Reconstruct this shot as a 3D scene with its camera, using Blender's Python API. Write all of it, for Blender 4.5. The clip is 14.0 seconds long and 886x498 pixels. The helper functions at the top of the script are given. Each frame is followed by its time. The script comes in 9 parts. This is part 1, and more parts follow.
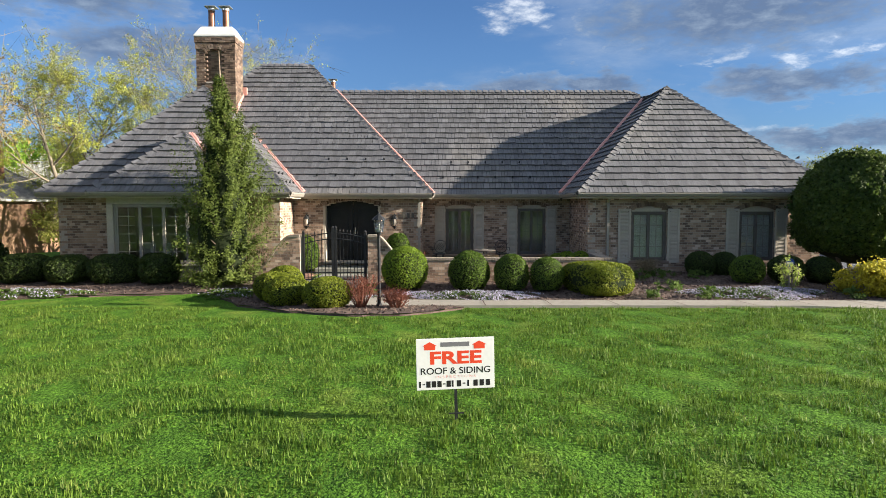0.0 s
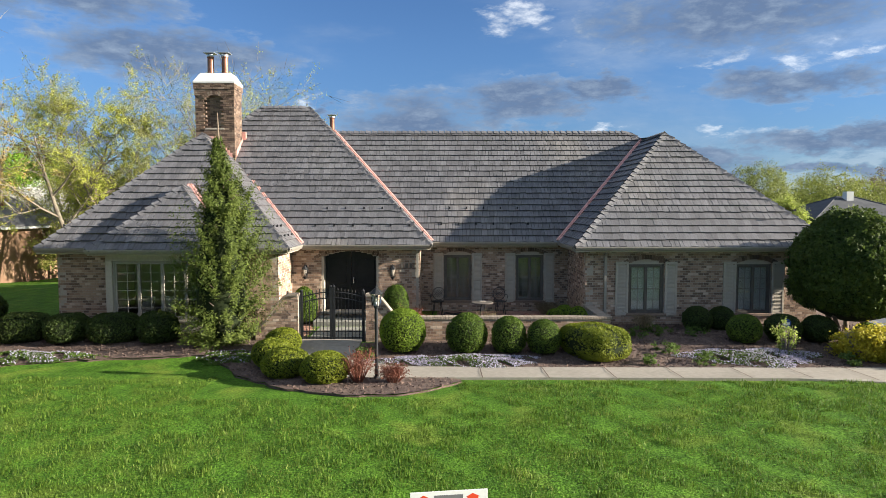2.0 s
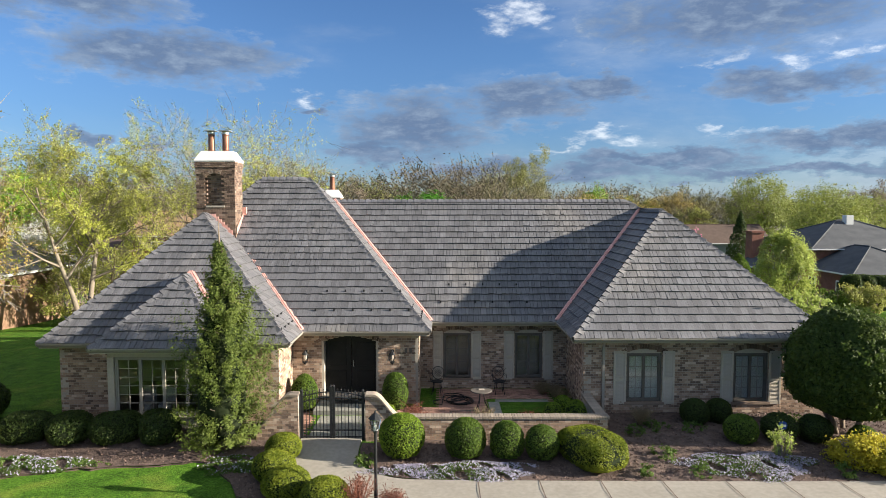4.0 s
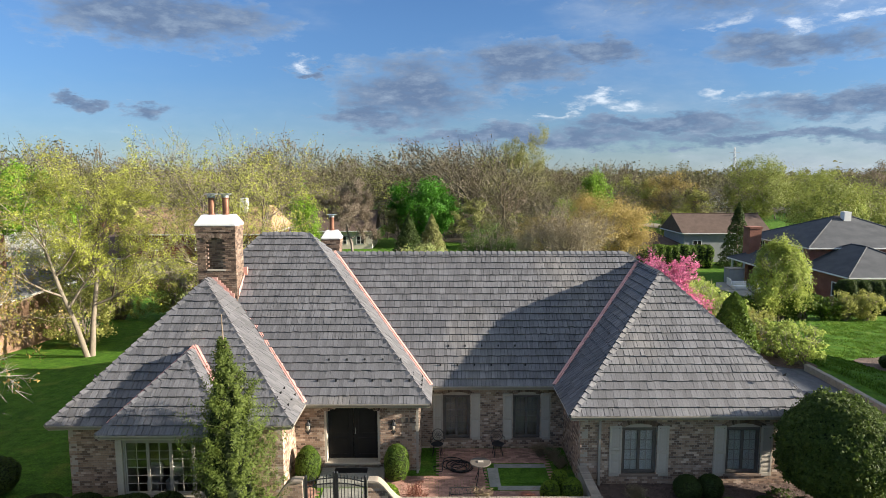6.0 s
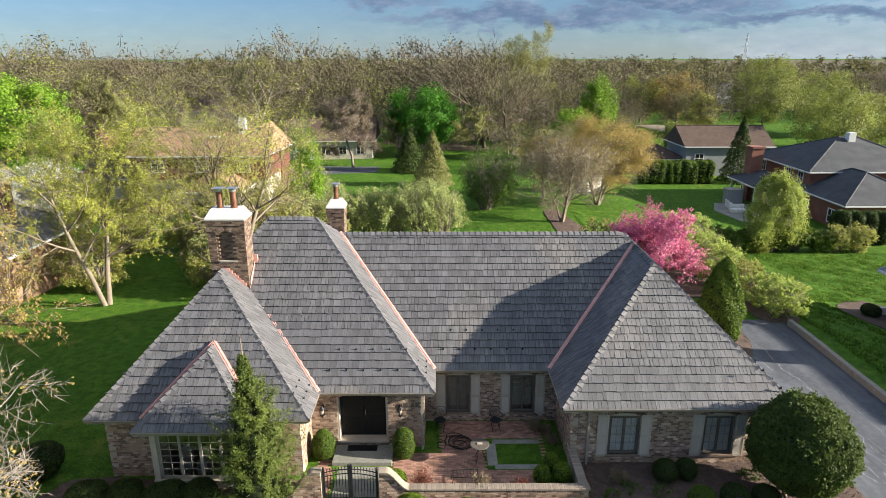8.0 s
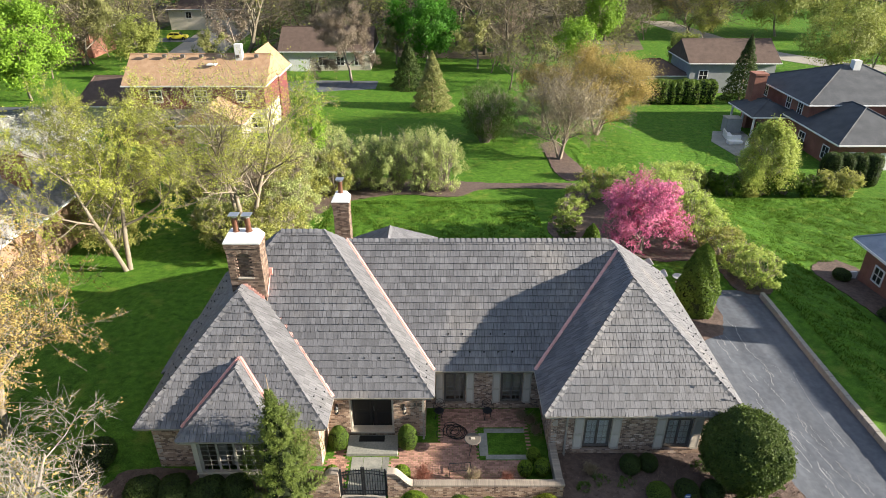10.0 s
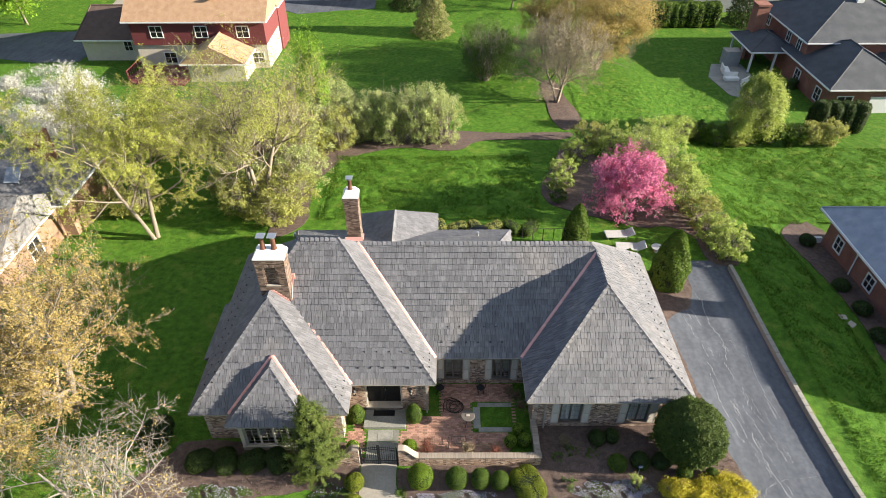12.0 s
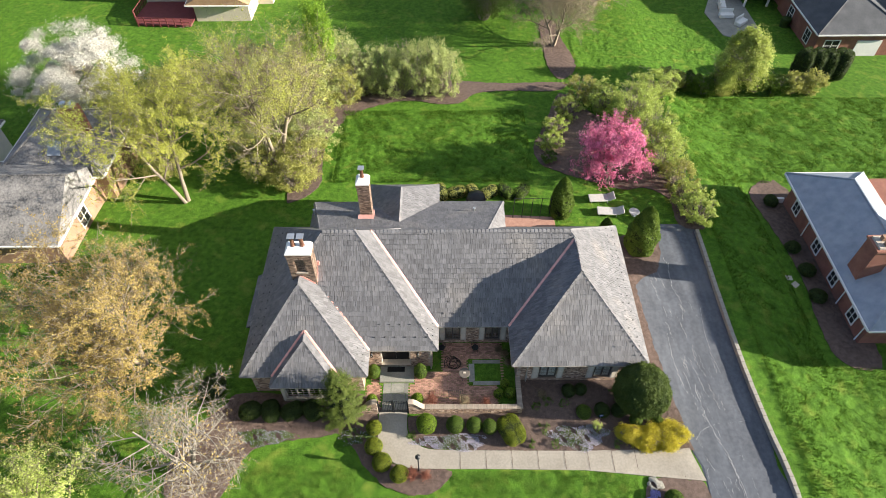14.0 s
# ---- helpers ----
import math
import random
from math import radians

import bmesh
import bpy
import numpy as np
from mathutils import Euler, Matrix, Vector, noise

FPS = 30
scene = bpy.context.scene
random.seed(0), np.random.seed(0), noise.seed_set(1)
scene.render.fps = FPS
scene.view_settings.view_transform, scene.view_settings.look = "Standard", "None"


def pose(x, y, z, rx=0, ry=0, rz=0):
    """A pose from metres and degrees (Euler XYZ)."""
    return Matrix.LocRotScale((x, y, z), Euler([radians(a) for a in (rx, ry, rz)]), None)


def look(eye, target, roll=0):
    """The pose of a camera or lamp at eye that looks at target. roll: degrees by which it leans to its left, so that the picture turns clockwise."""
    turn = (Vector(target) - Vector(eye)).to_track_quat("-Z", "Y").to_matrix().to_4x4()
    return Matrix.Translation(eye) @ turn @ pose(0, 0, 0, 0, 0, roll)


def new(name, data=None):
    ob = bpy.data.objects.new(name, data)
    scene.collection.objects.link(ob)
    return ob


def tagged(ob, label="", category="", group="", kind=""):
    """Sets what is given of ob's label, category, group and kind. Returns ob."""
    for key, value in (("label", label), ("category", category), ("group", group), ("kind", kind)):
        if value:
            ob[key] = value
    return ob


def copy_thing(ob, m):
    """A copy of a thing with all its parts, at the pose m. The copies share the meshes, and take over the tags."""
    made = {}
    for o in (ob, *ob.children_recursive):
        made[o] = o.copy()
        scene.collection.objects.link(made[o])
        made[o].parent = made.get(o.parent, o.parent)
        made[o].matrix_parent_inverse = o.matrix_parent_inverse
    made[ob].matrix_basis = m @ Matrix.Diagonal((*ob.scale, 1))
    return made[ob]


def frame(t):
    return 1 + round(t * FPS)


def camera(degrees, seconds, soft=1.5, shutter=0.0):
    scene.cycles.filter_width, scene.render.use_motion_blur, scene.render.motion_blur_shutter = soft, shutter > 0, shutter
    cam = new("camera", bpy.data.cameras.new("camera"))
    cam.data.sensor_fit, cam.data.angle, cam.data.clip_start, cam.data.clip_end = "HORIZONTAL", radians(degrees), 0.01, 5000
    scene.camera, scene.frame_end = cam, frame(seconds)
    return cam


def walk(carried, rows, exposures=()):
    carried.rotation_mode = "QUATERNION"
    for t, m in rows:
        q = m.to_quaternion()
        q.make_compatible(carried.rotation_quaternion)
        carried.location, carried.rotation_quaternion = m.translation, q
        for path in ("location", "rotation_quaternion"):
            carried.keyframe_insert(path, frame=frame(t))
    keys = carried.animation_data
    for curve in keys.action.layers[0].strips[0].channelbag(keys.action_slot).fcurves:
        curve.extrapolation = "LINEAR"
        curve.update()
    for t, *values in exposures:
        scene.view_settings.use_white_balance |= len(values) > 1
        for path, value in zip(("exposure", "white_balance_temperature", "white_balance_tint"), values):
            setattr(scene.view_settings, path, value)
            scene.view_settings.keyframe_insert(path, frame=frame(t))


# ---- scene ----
cam = camera(70.8, 14.0, soft=0.75)
METRES, EYE, TILT, LEAN, TURN = 33.0, 2.89, -4.0, 0.0, 0.0
ROWS = [
    (0.0, 0.0, 0.0, 0.0, 0.0, 0.0, -0.0),
    (0.5, 0.001, -0.0004, 0.0086, 0.01, 0.05, -0.01),
    (1.0, 0.0015, -0.0007, 0.019, -0.02, 0.08, -0.02),
    (1.5, 0.0018, -0.001, 0.0316, -0.02, 0.13, -0.02),
    (2.0, 0.0019, -0.0018, 0.0481, -0.0, 0.17, -0.0),
    (2.5, 0.0021, -0.0026, 0.0661, 0.01, 0.2, 0.01),
    (3.0, 0.003, -0.0039, 0.0871, 0.06, 0.16, 0.04),
    (3.5, 0.0033, -0.0051, 0.1086, 0.05, 0.18, 0.04),
    (4.0, 0.0035, -0.0062, 0.1333, 0.07, 0.15, 0.04),
    (6.5, 0.0012, -0.0116, 0.2672, -0.11, -5.04, 0.11),
    (7.0, 0.0003, -0.0137, 0.2936, -0.1, -7.75, 0.1),
    (7.5, -0.0001, -0.0165, 0.3242, -0.08, -10.48, 0.09),
    (8.0, -0.0008, -0.0186, 0.3615, -0.08, -13.23, 0.08),
    (10.5, 0.0021, -0.0324, 0.5901, -0.05, -26.76, 0.02),
    (11.0, 0.0028, -0.0359, 0.6404, -0.04, -29.41, 0.03),
    (11.5, 0.0031, -0.0398, 0.6955, -0.04, -32.08, 0.1),
    (12.0, 0.0024, -0.0443, 0.752, -0.05, -34.75, 0.13),
    (12.5, 0.0017, -0.0484, 0.8092, -0.06, -37.45, 0.18),
    (13.0, 0.0018, -0.0523, 0.8676, -0.07, -40.12, 0.24),
    (13.5, 0.0025, -0.0566, 0.9295, -0.08, -42.79, 0.26),
    (14.0, 0.0038, -0.0623, 0.9977, -0.09, -45.45, 0.33),
]
walk(cam, [(t, pose(0, 0, EYE, TILT, LEAN, TURN) @ pose(METRES * x, METRES * y, METRES * z, 90 + pitch, roll, yaw)) for t, x, y, z, yaw, pitch, roll in ROWS],
     exposures=[(0.0, 0.90), (4.0, 0.92), (8.0, 0.90), (10.5, 1.12), (14.0, 1.10)])

# ---- daylight: low sun from the right, broken cloud ----
SUN_ELEV, SUN_AZ = 17.5, -8.0
sun_way = Vector((math.cos(radians(SUN_ELEV)) * math.cos(radians(SUN_AZ)), math.cos(radians(SUN_ELEV)) * math.sin(radians(SUN_AZ)), math.sin(radians(SUN_ELEV))))
sun = new("sun", bpy.data.lights.new("sun", "SUN"))
sun.data.energy, sun.data.angle, sun.data.color = 8.0, radians(0.6), (1.0, 0.90, 0.76)
sun.matrix_world = look(sun_way * 200, (0, 0, 0))

world = bpy.data.worlds.new("sky")
scene.world = world
world.use_nodes = True
wt = world.node_tree
wt.nodes.clear()


def wnode(kind, **kw):
    n = wt.nodes.new(kind)
    for k, v in kw.items():
        n.inputs[k].default_value = v
    return n


def wmath(op, a, b=None):
    n = wt.nodes.new("ShaderNodeMath")
    n.operation = op
    for i, v in enumerate((a, b)):
        if v is None:
            continue
        if isinstance(v, (int, float)):
            n.inputs[i].default_value = v
        else:
            wt.links.new(v, n.inputs[i])
    return n.outputs[0]


sky = wt.nodes.new("ShaderNodeTexSky")
sky.sky_type, sky.sun_disc = "NISHITA", False
sky.sun_elevation, sky.sun_rotation = radians(SUN_ELEV), radians(90 - SUN_AZ)
sky.air_density, sky.dust_density, sky.ozone_density = 1.0, 0.05, 3.5
coord = wt.nodes.new("ShaderNodeTexCoord")
split = wt.nodes.new("ShaderNodeSeparateXYZ")
wt.links.new(coord.outputs["Generated"], split.inputs[0])
def cloud_noise(lift, scale, detail):
    """Cloud density by direction, flattened towards the horizon; lift samples it a little higher up."""
    stretch = wt.nodes.new("ShaderNodeMapping")
    stretch.inputs["Location"].default_value = (4.7, 1.3, 2.0 + lift)
    stretch.inputs["Scale"].default_value = (1.0, 1.0, 3.4)
    wt.links.new(coord.outputs["Generated"], stretch.inputs[0])
    n = wnode("ShaderNodeTexNoise", Scale=scale, Detail=detail, Roughness=0.58, Distortion=0.15)
    wt.links.new(stretch.outputs[0], n.inputs["Vector"])
    return n.outputs[0]


def wrange(src, a, b, c, d, smooth=True):
    n = wt.nodes.new("ShaderNodeMapRange")
    n.interpolation_type = "SMOOTHSTEP" if smooth else "LINEAR"
    for i, v in enumerate((a, b, c, d)):
        n.inputs[i + 1].default_value = v
    wt.links.new(src, n.inputs[0])
    return n.outputs[0]


def flat_dir(scale, lift=0.0):
    """Noise over the sky, stretched sideways as clouds near the horizon are."""
    stretch = wt.nodes.new("ShaderNodeMapping")
    stretch.inputs["Location"].default_value = (1.7 + lift, 2.3, 0.4)
    stretch.inputs["Scale"].default_value = (1.0, 1.0, 2.6)
    wt.links.new(coord.outputs["Generated"], stretch.inputs[0])
    n = wnode("ShaderNodeTexNoise", Scale=scale, Detail=8.0, Roughness=0.62)
    wt.links.new(stretch.outputs[0], n.inputs["Vector"])
    return n.outputs[0]


# bearing and height of a direction, in degrees, with ragged edges
ragged, ragged_up, billow = flat_dir(9.0), flat_dir(11.0, 5.0), flat_dir(26.0, 9.0)
bearing = wmath("ADD", wmath("MULTIPLY", wmath("ARCTAN2", split.outputs[0], split.outputs[1]), 57.2958), wmath("MULTIPLY", wmath("SUBTRACT", ragged, 0.5), 15.0))
rising = wmath("ADD", wmath("MULTIPLY", wmath("ARCSINE", split.outputs[2]), 57.2958), wmath("MULTIPLY", wmath("SUBTRACT", ragged_up, 0.5), 5.5))


def cloud(at, up, wide, tall):
    """1 in the middle of one cloud, 0 at its rim and below outside."""
    u = wmath("DIVIDE", wmath("SUBTRACT", bearing, at), wide)
    v = wmath("DIVIDE", wmath("SUBTRACT", rising, up), tall)
    return wmath("SUBTRACT", 1.0, wmath("ADD", wmath("MULTIPLY", u, u), wmath("MULTIPLY", v, v)))


def together(rows):
    total = None
    for row in rows:
        c = cloud(*row)
        total = c if total is None else wmath("MAXIMUM", total, c)
    return total


# broad grey clouds, small dark ones low down, and bright sunlit scraps
grey_mass = together(((-2.5, 7.2, 7.5, 3.2), (7.5, 9.6, 6.0, 2.2), (14.0, 10.2, 3.2, 1.4), (-6.5, 5.0, 4.0, 1.4), (18.5, 4.2, 11.0, 1.0), (29.0, 2.9, 12.0, 0.8), (8.0, 3.0, 16.0, 1.1), (33.0, 5.6, 9.0, 1.2),
                      (-23.0, 12.4, 10.5, 2.3), (-33.0, 16.0, 11.0, 2.0), (25.0, 15.5, 12.0, 3.2), (29.5, 9.6, 8.0, 1.6), (-30.0, 5.8, 3.0, 0.6), (-24.4, 4.8, 2.8, 0.8), (-12.0, 8.6, 2.6, 0.5)))
bright_mass = together(((6.8, 16.2, 4.0, 1.5), (-11.9, 9.4, 2.4, 0.6), (14.4, 6.2, 4.2, 0.8), (26.5, 6.4, 4.5, 0.6), (22.5, 12.0, 2.6, 0.8), (33.0, 11.8, 5.0, 0.8), (31.0, 16.6, 6.0, 0.9), (10.0, 5.2, 3.0, 0.5)))
away = wmath("MAXIMUM", wrange(wmath("ABSOLUTE", bearing), 42.0, 60.0, 0.0, 1.0), wrange(rising, 20.0, 34.0, 0.0, 1.0))
bank = wmath("ADD", wmath("MULTIPLY", split.outputs[0], 0.15), wrange(split.outputs[2], 0.0, 0.24, 0.02, 0.0))
mass = wmath("ADD", cloud_noise(0.0, 3.0, 9.0), bank)
above = wmath("ADD", cloud_noise(0.09, 3.0, 9.0), bank)
cover = wmath("MULTIPLY", wrange(mass, 0.49, 0.56, 0.0, 0.96), away)
grey_cover = wrange(wmath("ADD", grey_mass, wmath("MULTIPLY", wmath("SUBTRACT", billow, 0.5), 2.2)), -0.45, 0.95, 0.0, 0.95)
bright_cover = wrange(wmath("ADD", bright_mass, wmath("MULTIPLY", wmath("SUBTRACT", billow, 0.5), 3.0)), -0.1, 2.0, 0.0, 0.8)
veil = wrange(wmath("ADD", cloud_noise(3.0, 1.6, 7.0), wmath("MULTIPLY", split.outputs[0], 0.30)), 0.46, 0.74, 0.0, 0.72)
haze = wrange(rising, 0.5, 9.0, 0.24, 0.0)
cover = wmath("MAXIMUM", wmath("MAXIMUM", wmath("MAXIMUM", cover, grey_cover), bright_cover), wmath("MAXIMUM", veil, haze))
# unseen cloud veil overhead, added to brighten the shaded walls
cover = wmath("MAXIMUM", cover, wrange(split.outputs[2], 0.34, 0.70, 0.0, 0.4))
tone = wt.nodes.new("ShaderNodeValToRGB")
e = tone.color_ramp.elements
e[0].position, e[0].color = 0.0, (0.085, 0.125, 0.205, 1)
e[1].position, e[1].color = 1.0, (0.60, 0.63, 0.66, 1)
e.new(0.45).color = (0.155, 0.205, 0.285, 1)
e.new(0.75).color = (0.30, 0.345, 0.405, 1)
# the added veil is also made lighter, as fill
overhead_fill = wrange(split.outputs[2], 0.34, 0.70, 0.0, 1.0)
soft = wmath("ADD", 0.70, wmath("MULTIPLY", wmath("SUBTRACT", billow, 0.5), 0.5))
dark_core = wmath("MULTIPLY", grey_cover, wmath("ADD", 0.66, wmath("MULTIPLY", wmath("SUBTRACT", billow, 0.5), -1.6)))
lit = wmath("ADD", wmath("ADD", wmath("SUBTRACT", soft, dark_core), wmath("MULTIPLY", bright_cover, 0.42)), wmath("MULTIPLY", overhead_fill, 0.1))
wt.links.new(lit, tone.inputs[0])
sky_bg, cloud_bg, mixed, out = wnode("ShaderNodeBackground", Strength=0.065), wnode("ShaderNodeBackground"), wt.nodes.new("ShaderNodeMixShader"), wt.nodes.new("ShaderNodeOutputWorld")
tint = wt.nodes.new("ShaderNodeMix")
tint.data_type, tint.blend_type = "RGBA", "MULTIPLY"
tint.inputs[0].default_value = 1.0
low = wt.nodes.new("ShaderNodeMix")
low.data_type = "RGBA"
low.inputs[6].default_value, low.inputs[7].default_value = (0.55, 0.72, 1.0, 1), (0.78, 0.96, 1.22, 1)
wt.links.new(wrange(split.outputs[2], 0.02, 0.25, 0.0, 1.0), low.inputs[0])
wt.links.new(low.outputs[2], tint.inputs[7])
wt.links.new(sky.outputs[0], tint.inputs[6])
wt.links.new(tint.outputs[2], sky_bg.inputs[0])
wt.links.new(tone.outputs[0], cloud_bg.inputs[0])
wt.links.new(cover, mixed.inputs[0])
wt.links.new(sky_bg.outputs[0], mixed.inputs[1])
wt.links.new(cloud_bg.outputs[0], mixed.inputs[2])
wt.links.new(mixed.outputs[0], out.inputs[0])

# ---- materials ----
def surf(name, dark, light, scale=3.0, rough=0.85, bump=0.25, bump_scale=40.0, island=0.0, per_object=0.0, metal=0.0, stretch=(1, 1, 1), spec=0.3, third=None, translucent=0.0, fine=9.0, bump_depth=0.02, clumps=0.0, pieces=None, streak=None, depth=(0.74, 1.22)):
    """A rough surface with two scales of variation, optional variation by piece and relief."""
    m = bpy.data.materials.new(name)
    m.use_nodes = True
    nt = m.node_tree
    bsdf = nt.nodes["Principled BSDF"]
    L = nt.links.new
    tc, mp = nt.nodes.new("ShaderNodeTexCoord"), nt.nodes.new("ShaderNodeMapping")
    mp.inputs["Scale"].default_value = stretch
    L(tc.outputs["Object"], mp.inputs[0])

    def noise_at(s, detail=4.0):
        n = nt.nodes.new("ShaderNodeTexNoise")
        n.inputs["Scale"].default_value, n.inputs["Detail"].default_value = s, detail
        L(mp.outputs[0], n.inputs["Vector"])
        return n.outputs[0]

    def mix(a, b, f, mode="MIX"):
        n = nt.nodes.new("ShaderNodeMix")
        n.data_type, n.blend_type = "RGBA", mode
        for sock, v in ((6, a), (7, b), (0, f)):
            if isinstance(v, (int, float)):
                n.inputs[sock].default_value = v
            elif isinstance(v, tuple):
                n.inputs[sock].default_value = (*v, 1)
            else:
                L(v, n.inputs[sock])
        return n.outputs[2]

    def ramp(src, a, b):
        n = nt.nodes.new("ShaderNodeMapRange")
        n.inputs["From Min"].default_value, n.inputs["From Max"].default_value = a, b
        L(src, n.inputs[0])
        return n.outputs[0]

    wide, tight = noise_at(scale), noise_at(scale * fine, 2.0)
    col = mix(dark, light, ramp(wide, 0.32, 0.68))
    col = mix(col, mix(dark, light, ramp(tight, 0.35, 0.65)), 0.45)
    if third:
        col = mix(col, third, ramp(noise_at(scale * 0.37), 0.56, 0.74))
    if pieces:
        src = nt.nodes.new("ShaderNodeNewGeometry").outputs["Random Per Island"] if island else nt.nodes.new("ShaderNodeObjectInfo").outputs["Random"]
        cr = nt.nodes.new("ShaderNodeValToRGB")
        cr.color_ramp.elements[0].color, cr.color_ramp.elements[1].color = (*pieces[0], 1), (*pieces[-1], 1)
        for i, c in enumerate(pieces[1:-1]):
            cr.color_ramp.elements.new((i + 1) / (len(pieces) - 1)).color = (*c, 1)
        L(src, cr.inputs[0])
        col = mix(col, cr.outputs[0], 0.72)
    if island or per_object:
        rnd = nt.nodes.new("ShaderNodeNewGeometry").outputs["Random Per Island"] if island else nt.nodes.new("ShaderNodeObjectInfo").outputs["Random"]
        amount = island or per_object
        k = nt.nodes.new("ShaderNodeMapRange")
        k.inputs["To Min"].default_value, k.inputs["To Max"].default_value = 1 - amount, 1 + amount
        L(rnd, k.inputs[0])
        grey = nt.nodes.new("ShaderNodeCombineColor")
        for i in range(3):
            L(k.outputs[0], grey.inputs[i])
        col = mix(col, grey.outputs[0], 1.0, "MULTIPLY")
    if streak:
        sm = nt.nodes.new("ShaderNodeMapping")
        sm.inputs["Scale"].default_value = streak
        L(tc.outputs["Object"], sm.inputs[0])
        sn = nt.nodes.new("ShaderNodeTexNoise")
        sn.inputs["Scale"].default_value, sn.inputs["Detail"].default_value = 1.0, 3.0
        L(sm.outputs[0], sn.inputs["Vector"])
        k2 = nt.nodes.new("ShaderNodeMapRange")
        for i, v in enumerate((0.3, 0.7, *depth)):
            k2.inputs[i + 1].default_value = v
        L(sn.outputs[0], k2.inputs[0])
        grain = nt.nodes.new("ShaderNodeCombineColor")
        for i in range(3):
            L(k2.outputs[0], grain.inputs[i])
        col = mix(col, grain.outputs[0], 1.0, "MULTIPLY")
    L(col, bsdf.inputs["Base Color"])
    bsdf.inputs["Roughness"].default_value, bsdf.inputs["Metallic"].default_value = rough, metal
    bsdf.inputs["Specular IOR Level"].default_value = spec
    if bump:
        b = nt.nodes.new("ShaderNodeBump")
        b.inputs["Strength"].default_value, b.inputs["Distance"].default_value = bump, bump_depth
        L(noise_at(bump_scale, 3.0), b.inputs["Height"])
        if clumps:
            c = nt.nodes.new("ShaderNodeBump")
            c.inputs["Strength"].default_value, c.inputs["Distance"].default_value = 1.0, clumps
            L(noise_at(3.4, 7.0), c.inputs["Height"])
            L(c.outputs[0], b.inputs["Normal"])
        L(b.outputs[0], bsdf.inputs["Normal"])
    if translucent:
        tr, ms = nt.nodes.new("ShaderNodeBsdfTranslucent"), nt.nodes.new("ShaderNodeMixShader")
        L(col, tr.inputs[0])
        ms.inputs[0].default_value = translucent
        L(bsdf.outputs[0], ms.inputs[1])
        L(tr.outputs[0], ms.inputs[2])
        L(ms.outputs[0], nt.nodes["Material Output"].inputs[0])
    return m


def leafy(name, dark, light, translucent=0.36, island=0.26, scale=0.7):
    dark, light = tuple(0.87 * c for c in dark), tuple(0.87 * c for c in light)
    return surf(name, dark, light, scale=scale, rough=0.6, bump=0, island=island, spec=0.25, translucent=translucent)


M_grass = surf("lawn", (0.0296, 0.08, 0.0087), (0.1027, 0.2175, 0.0218), scale=2.6, rough=0.85, bump=1.0, bump_scale=30, third=(0.140, 0.200, 0.030), fine=7, bump_depth=0.05, clumps=0.05, spec=0.1, streak=(24, 24, 24), depth=(0.55, 1.5))
M_blade = surf("grass_blade", (0.0391, 0.0853, 0.0087), (0.1566, 0.2523, 0.0313), scale=5.5, rough=0.6, bump=0, island=0.42, spec=0.25, translucent=0.32, third=(0.20, 0.26, 0.05), fine=6)
M_blade_side = surf("side_lawn_blade", (0.0378, 0.0884, 0.0085), (0.1305, 0.2317, 0.027), scale=1.8, rough=0.6, bump=0, island=0.35, spec=0.2, translucent=0.3, third=(0.13, 0.215, 0.03), fine=9)
M_mulch = surf("mulch", (0.066, 0.047, 0.039), (0.170, 0.122, 0.102), scale=4, rough=0.95, bump=1.0, bump_scale=45)
M_chip = surf("mulch_chip", (0.060, 0.041, 0.034), (0.235, 0.165, 0.135), scale=6, rough=0.95, bump=0, island=0.5)
M_walk = surf("concrete", (0.2484, 0.2254, 0.1886), (0.3404, 0.3128, 0.2668), scale=0.9, rough=0.9, bump=0.15, bump_scale=90)
M_drive = surf("asphalt", (0.0681, 0.0764, 0.0938), (0.1122, 0.1233, 0.1435), scale=0.45, rough=0.85, bump=0.2, bump_scale=120, third=(0.135, 0.142, 0.155), streak=(2.2, 0.5, 2.2), depth=(0.84, 1.18))
M_litter = surf("leaf_litter", (0.075, 0.062, 0.040), (0.165, 0.135, 0.085), scale=0.25, rough=0.95, bump=0.6, bump_scale=6, third=(0.07, 0.10, 0.03))
M_crack = surf("crack_filler", (0.22, 0.225, 0.235), (0.34, 0.345, 0.355), scale=5, rough=0.9, bump=0)
BRICKS = ((0.090, 0.065, 0.056), (0.168, 0.114, 0.090), (0.291, 0.196, 0.143), (0.414, 0.297, 0.218), (0.336, 0.237, 0.177), (0.605, 0.498, 0.398))
M_brick = surf("brick", (0.24, 0.16, 0.115), (0.50, 0.375, 0.275), scale=2.6, rough=0.9, bump=0.3, bump_scale=110, island=0.12, pieces=BRICKS)
M_brick_one = surf("brick_single", (0.24, 0.16, 0.115), (0.50, 0.375, 0.275), scale=2.6, rough=0.9, bump=0.3, bump_scale=110, per_object=0.12, pieces=BRICKS)
# darker brick mix for the chimneys, window arches and sills
DARK_BRICKS = ((0.050, 0.036, 0.032), (0.085, 0.058, 0.047), (0.15, 0.100, 0.075), (0.21, 0.148, 0.110), (0.17, 0.118, 0.09), (0.30, 0.235, 0.185))
M_brick_dark = surf("dark_brick", (0.13, 0.088, 0.068), (0.27, 0.20, 0.15), scale=2.6, rough=0.9, bump=0.3, bump_scale=110, island=0.12, pieces=DARK_BRICKS)
M_mortar = surf("mortar", (0.363, 0.319, 0.264), (0.473, 0.418, 0.352), scale=3, rough=0.95, bump=0.2, bump_scale=100)
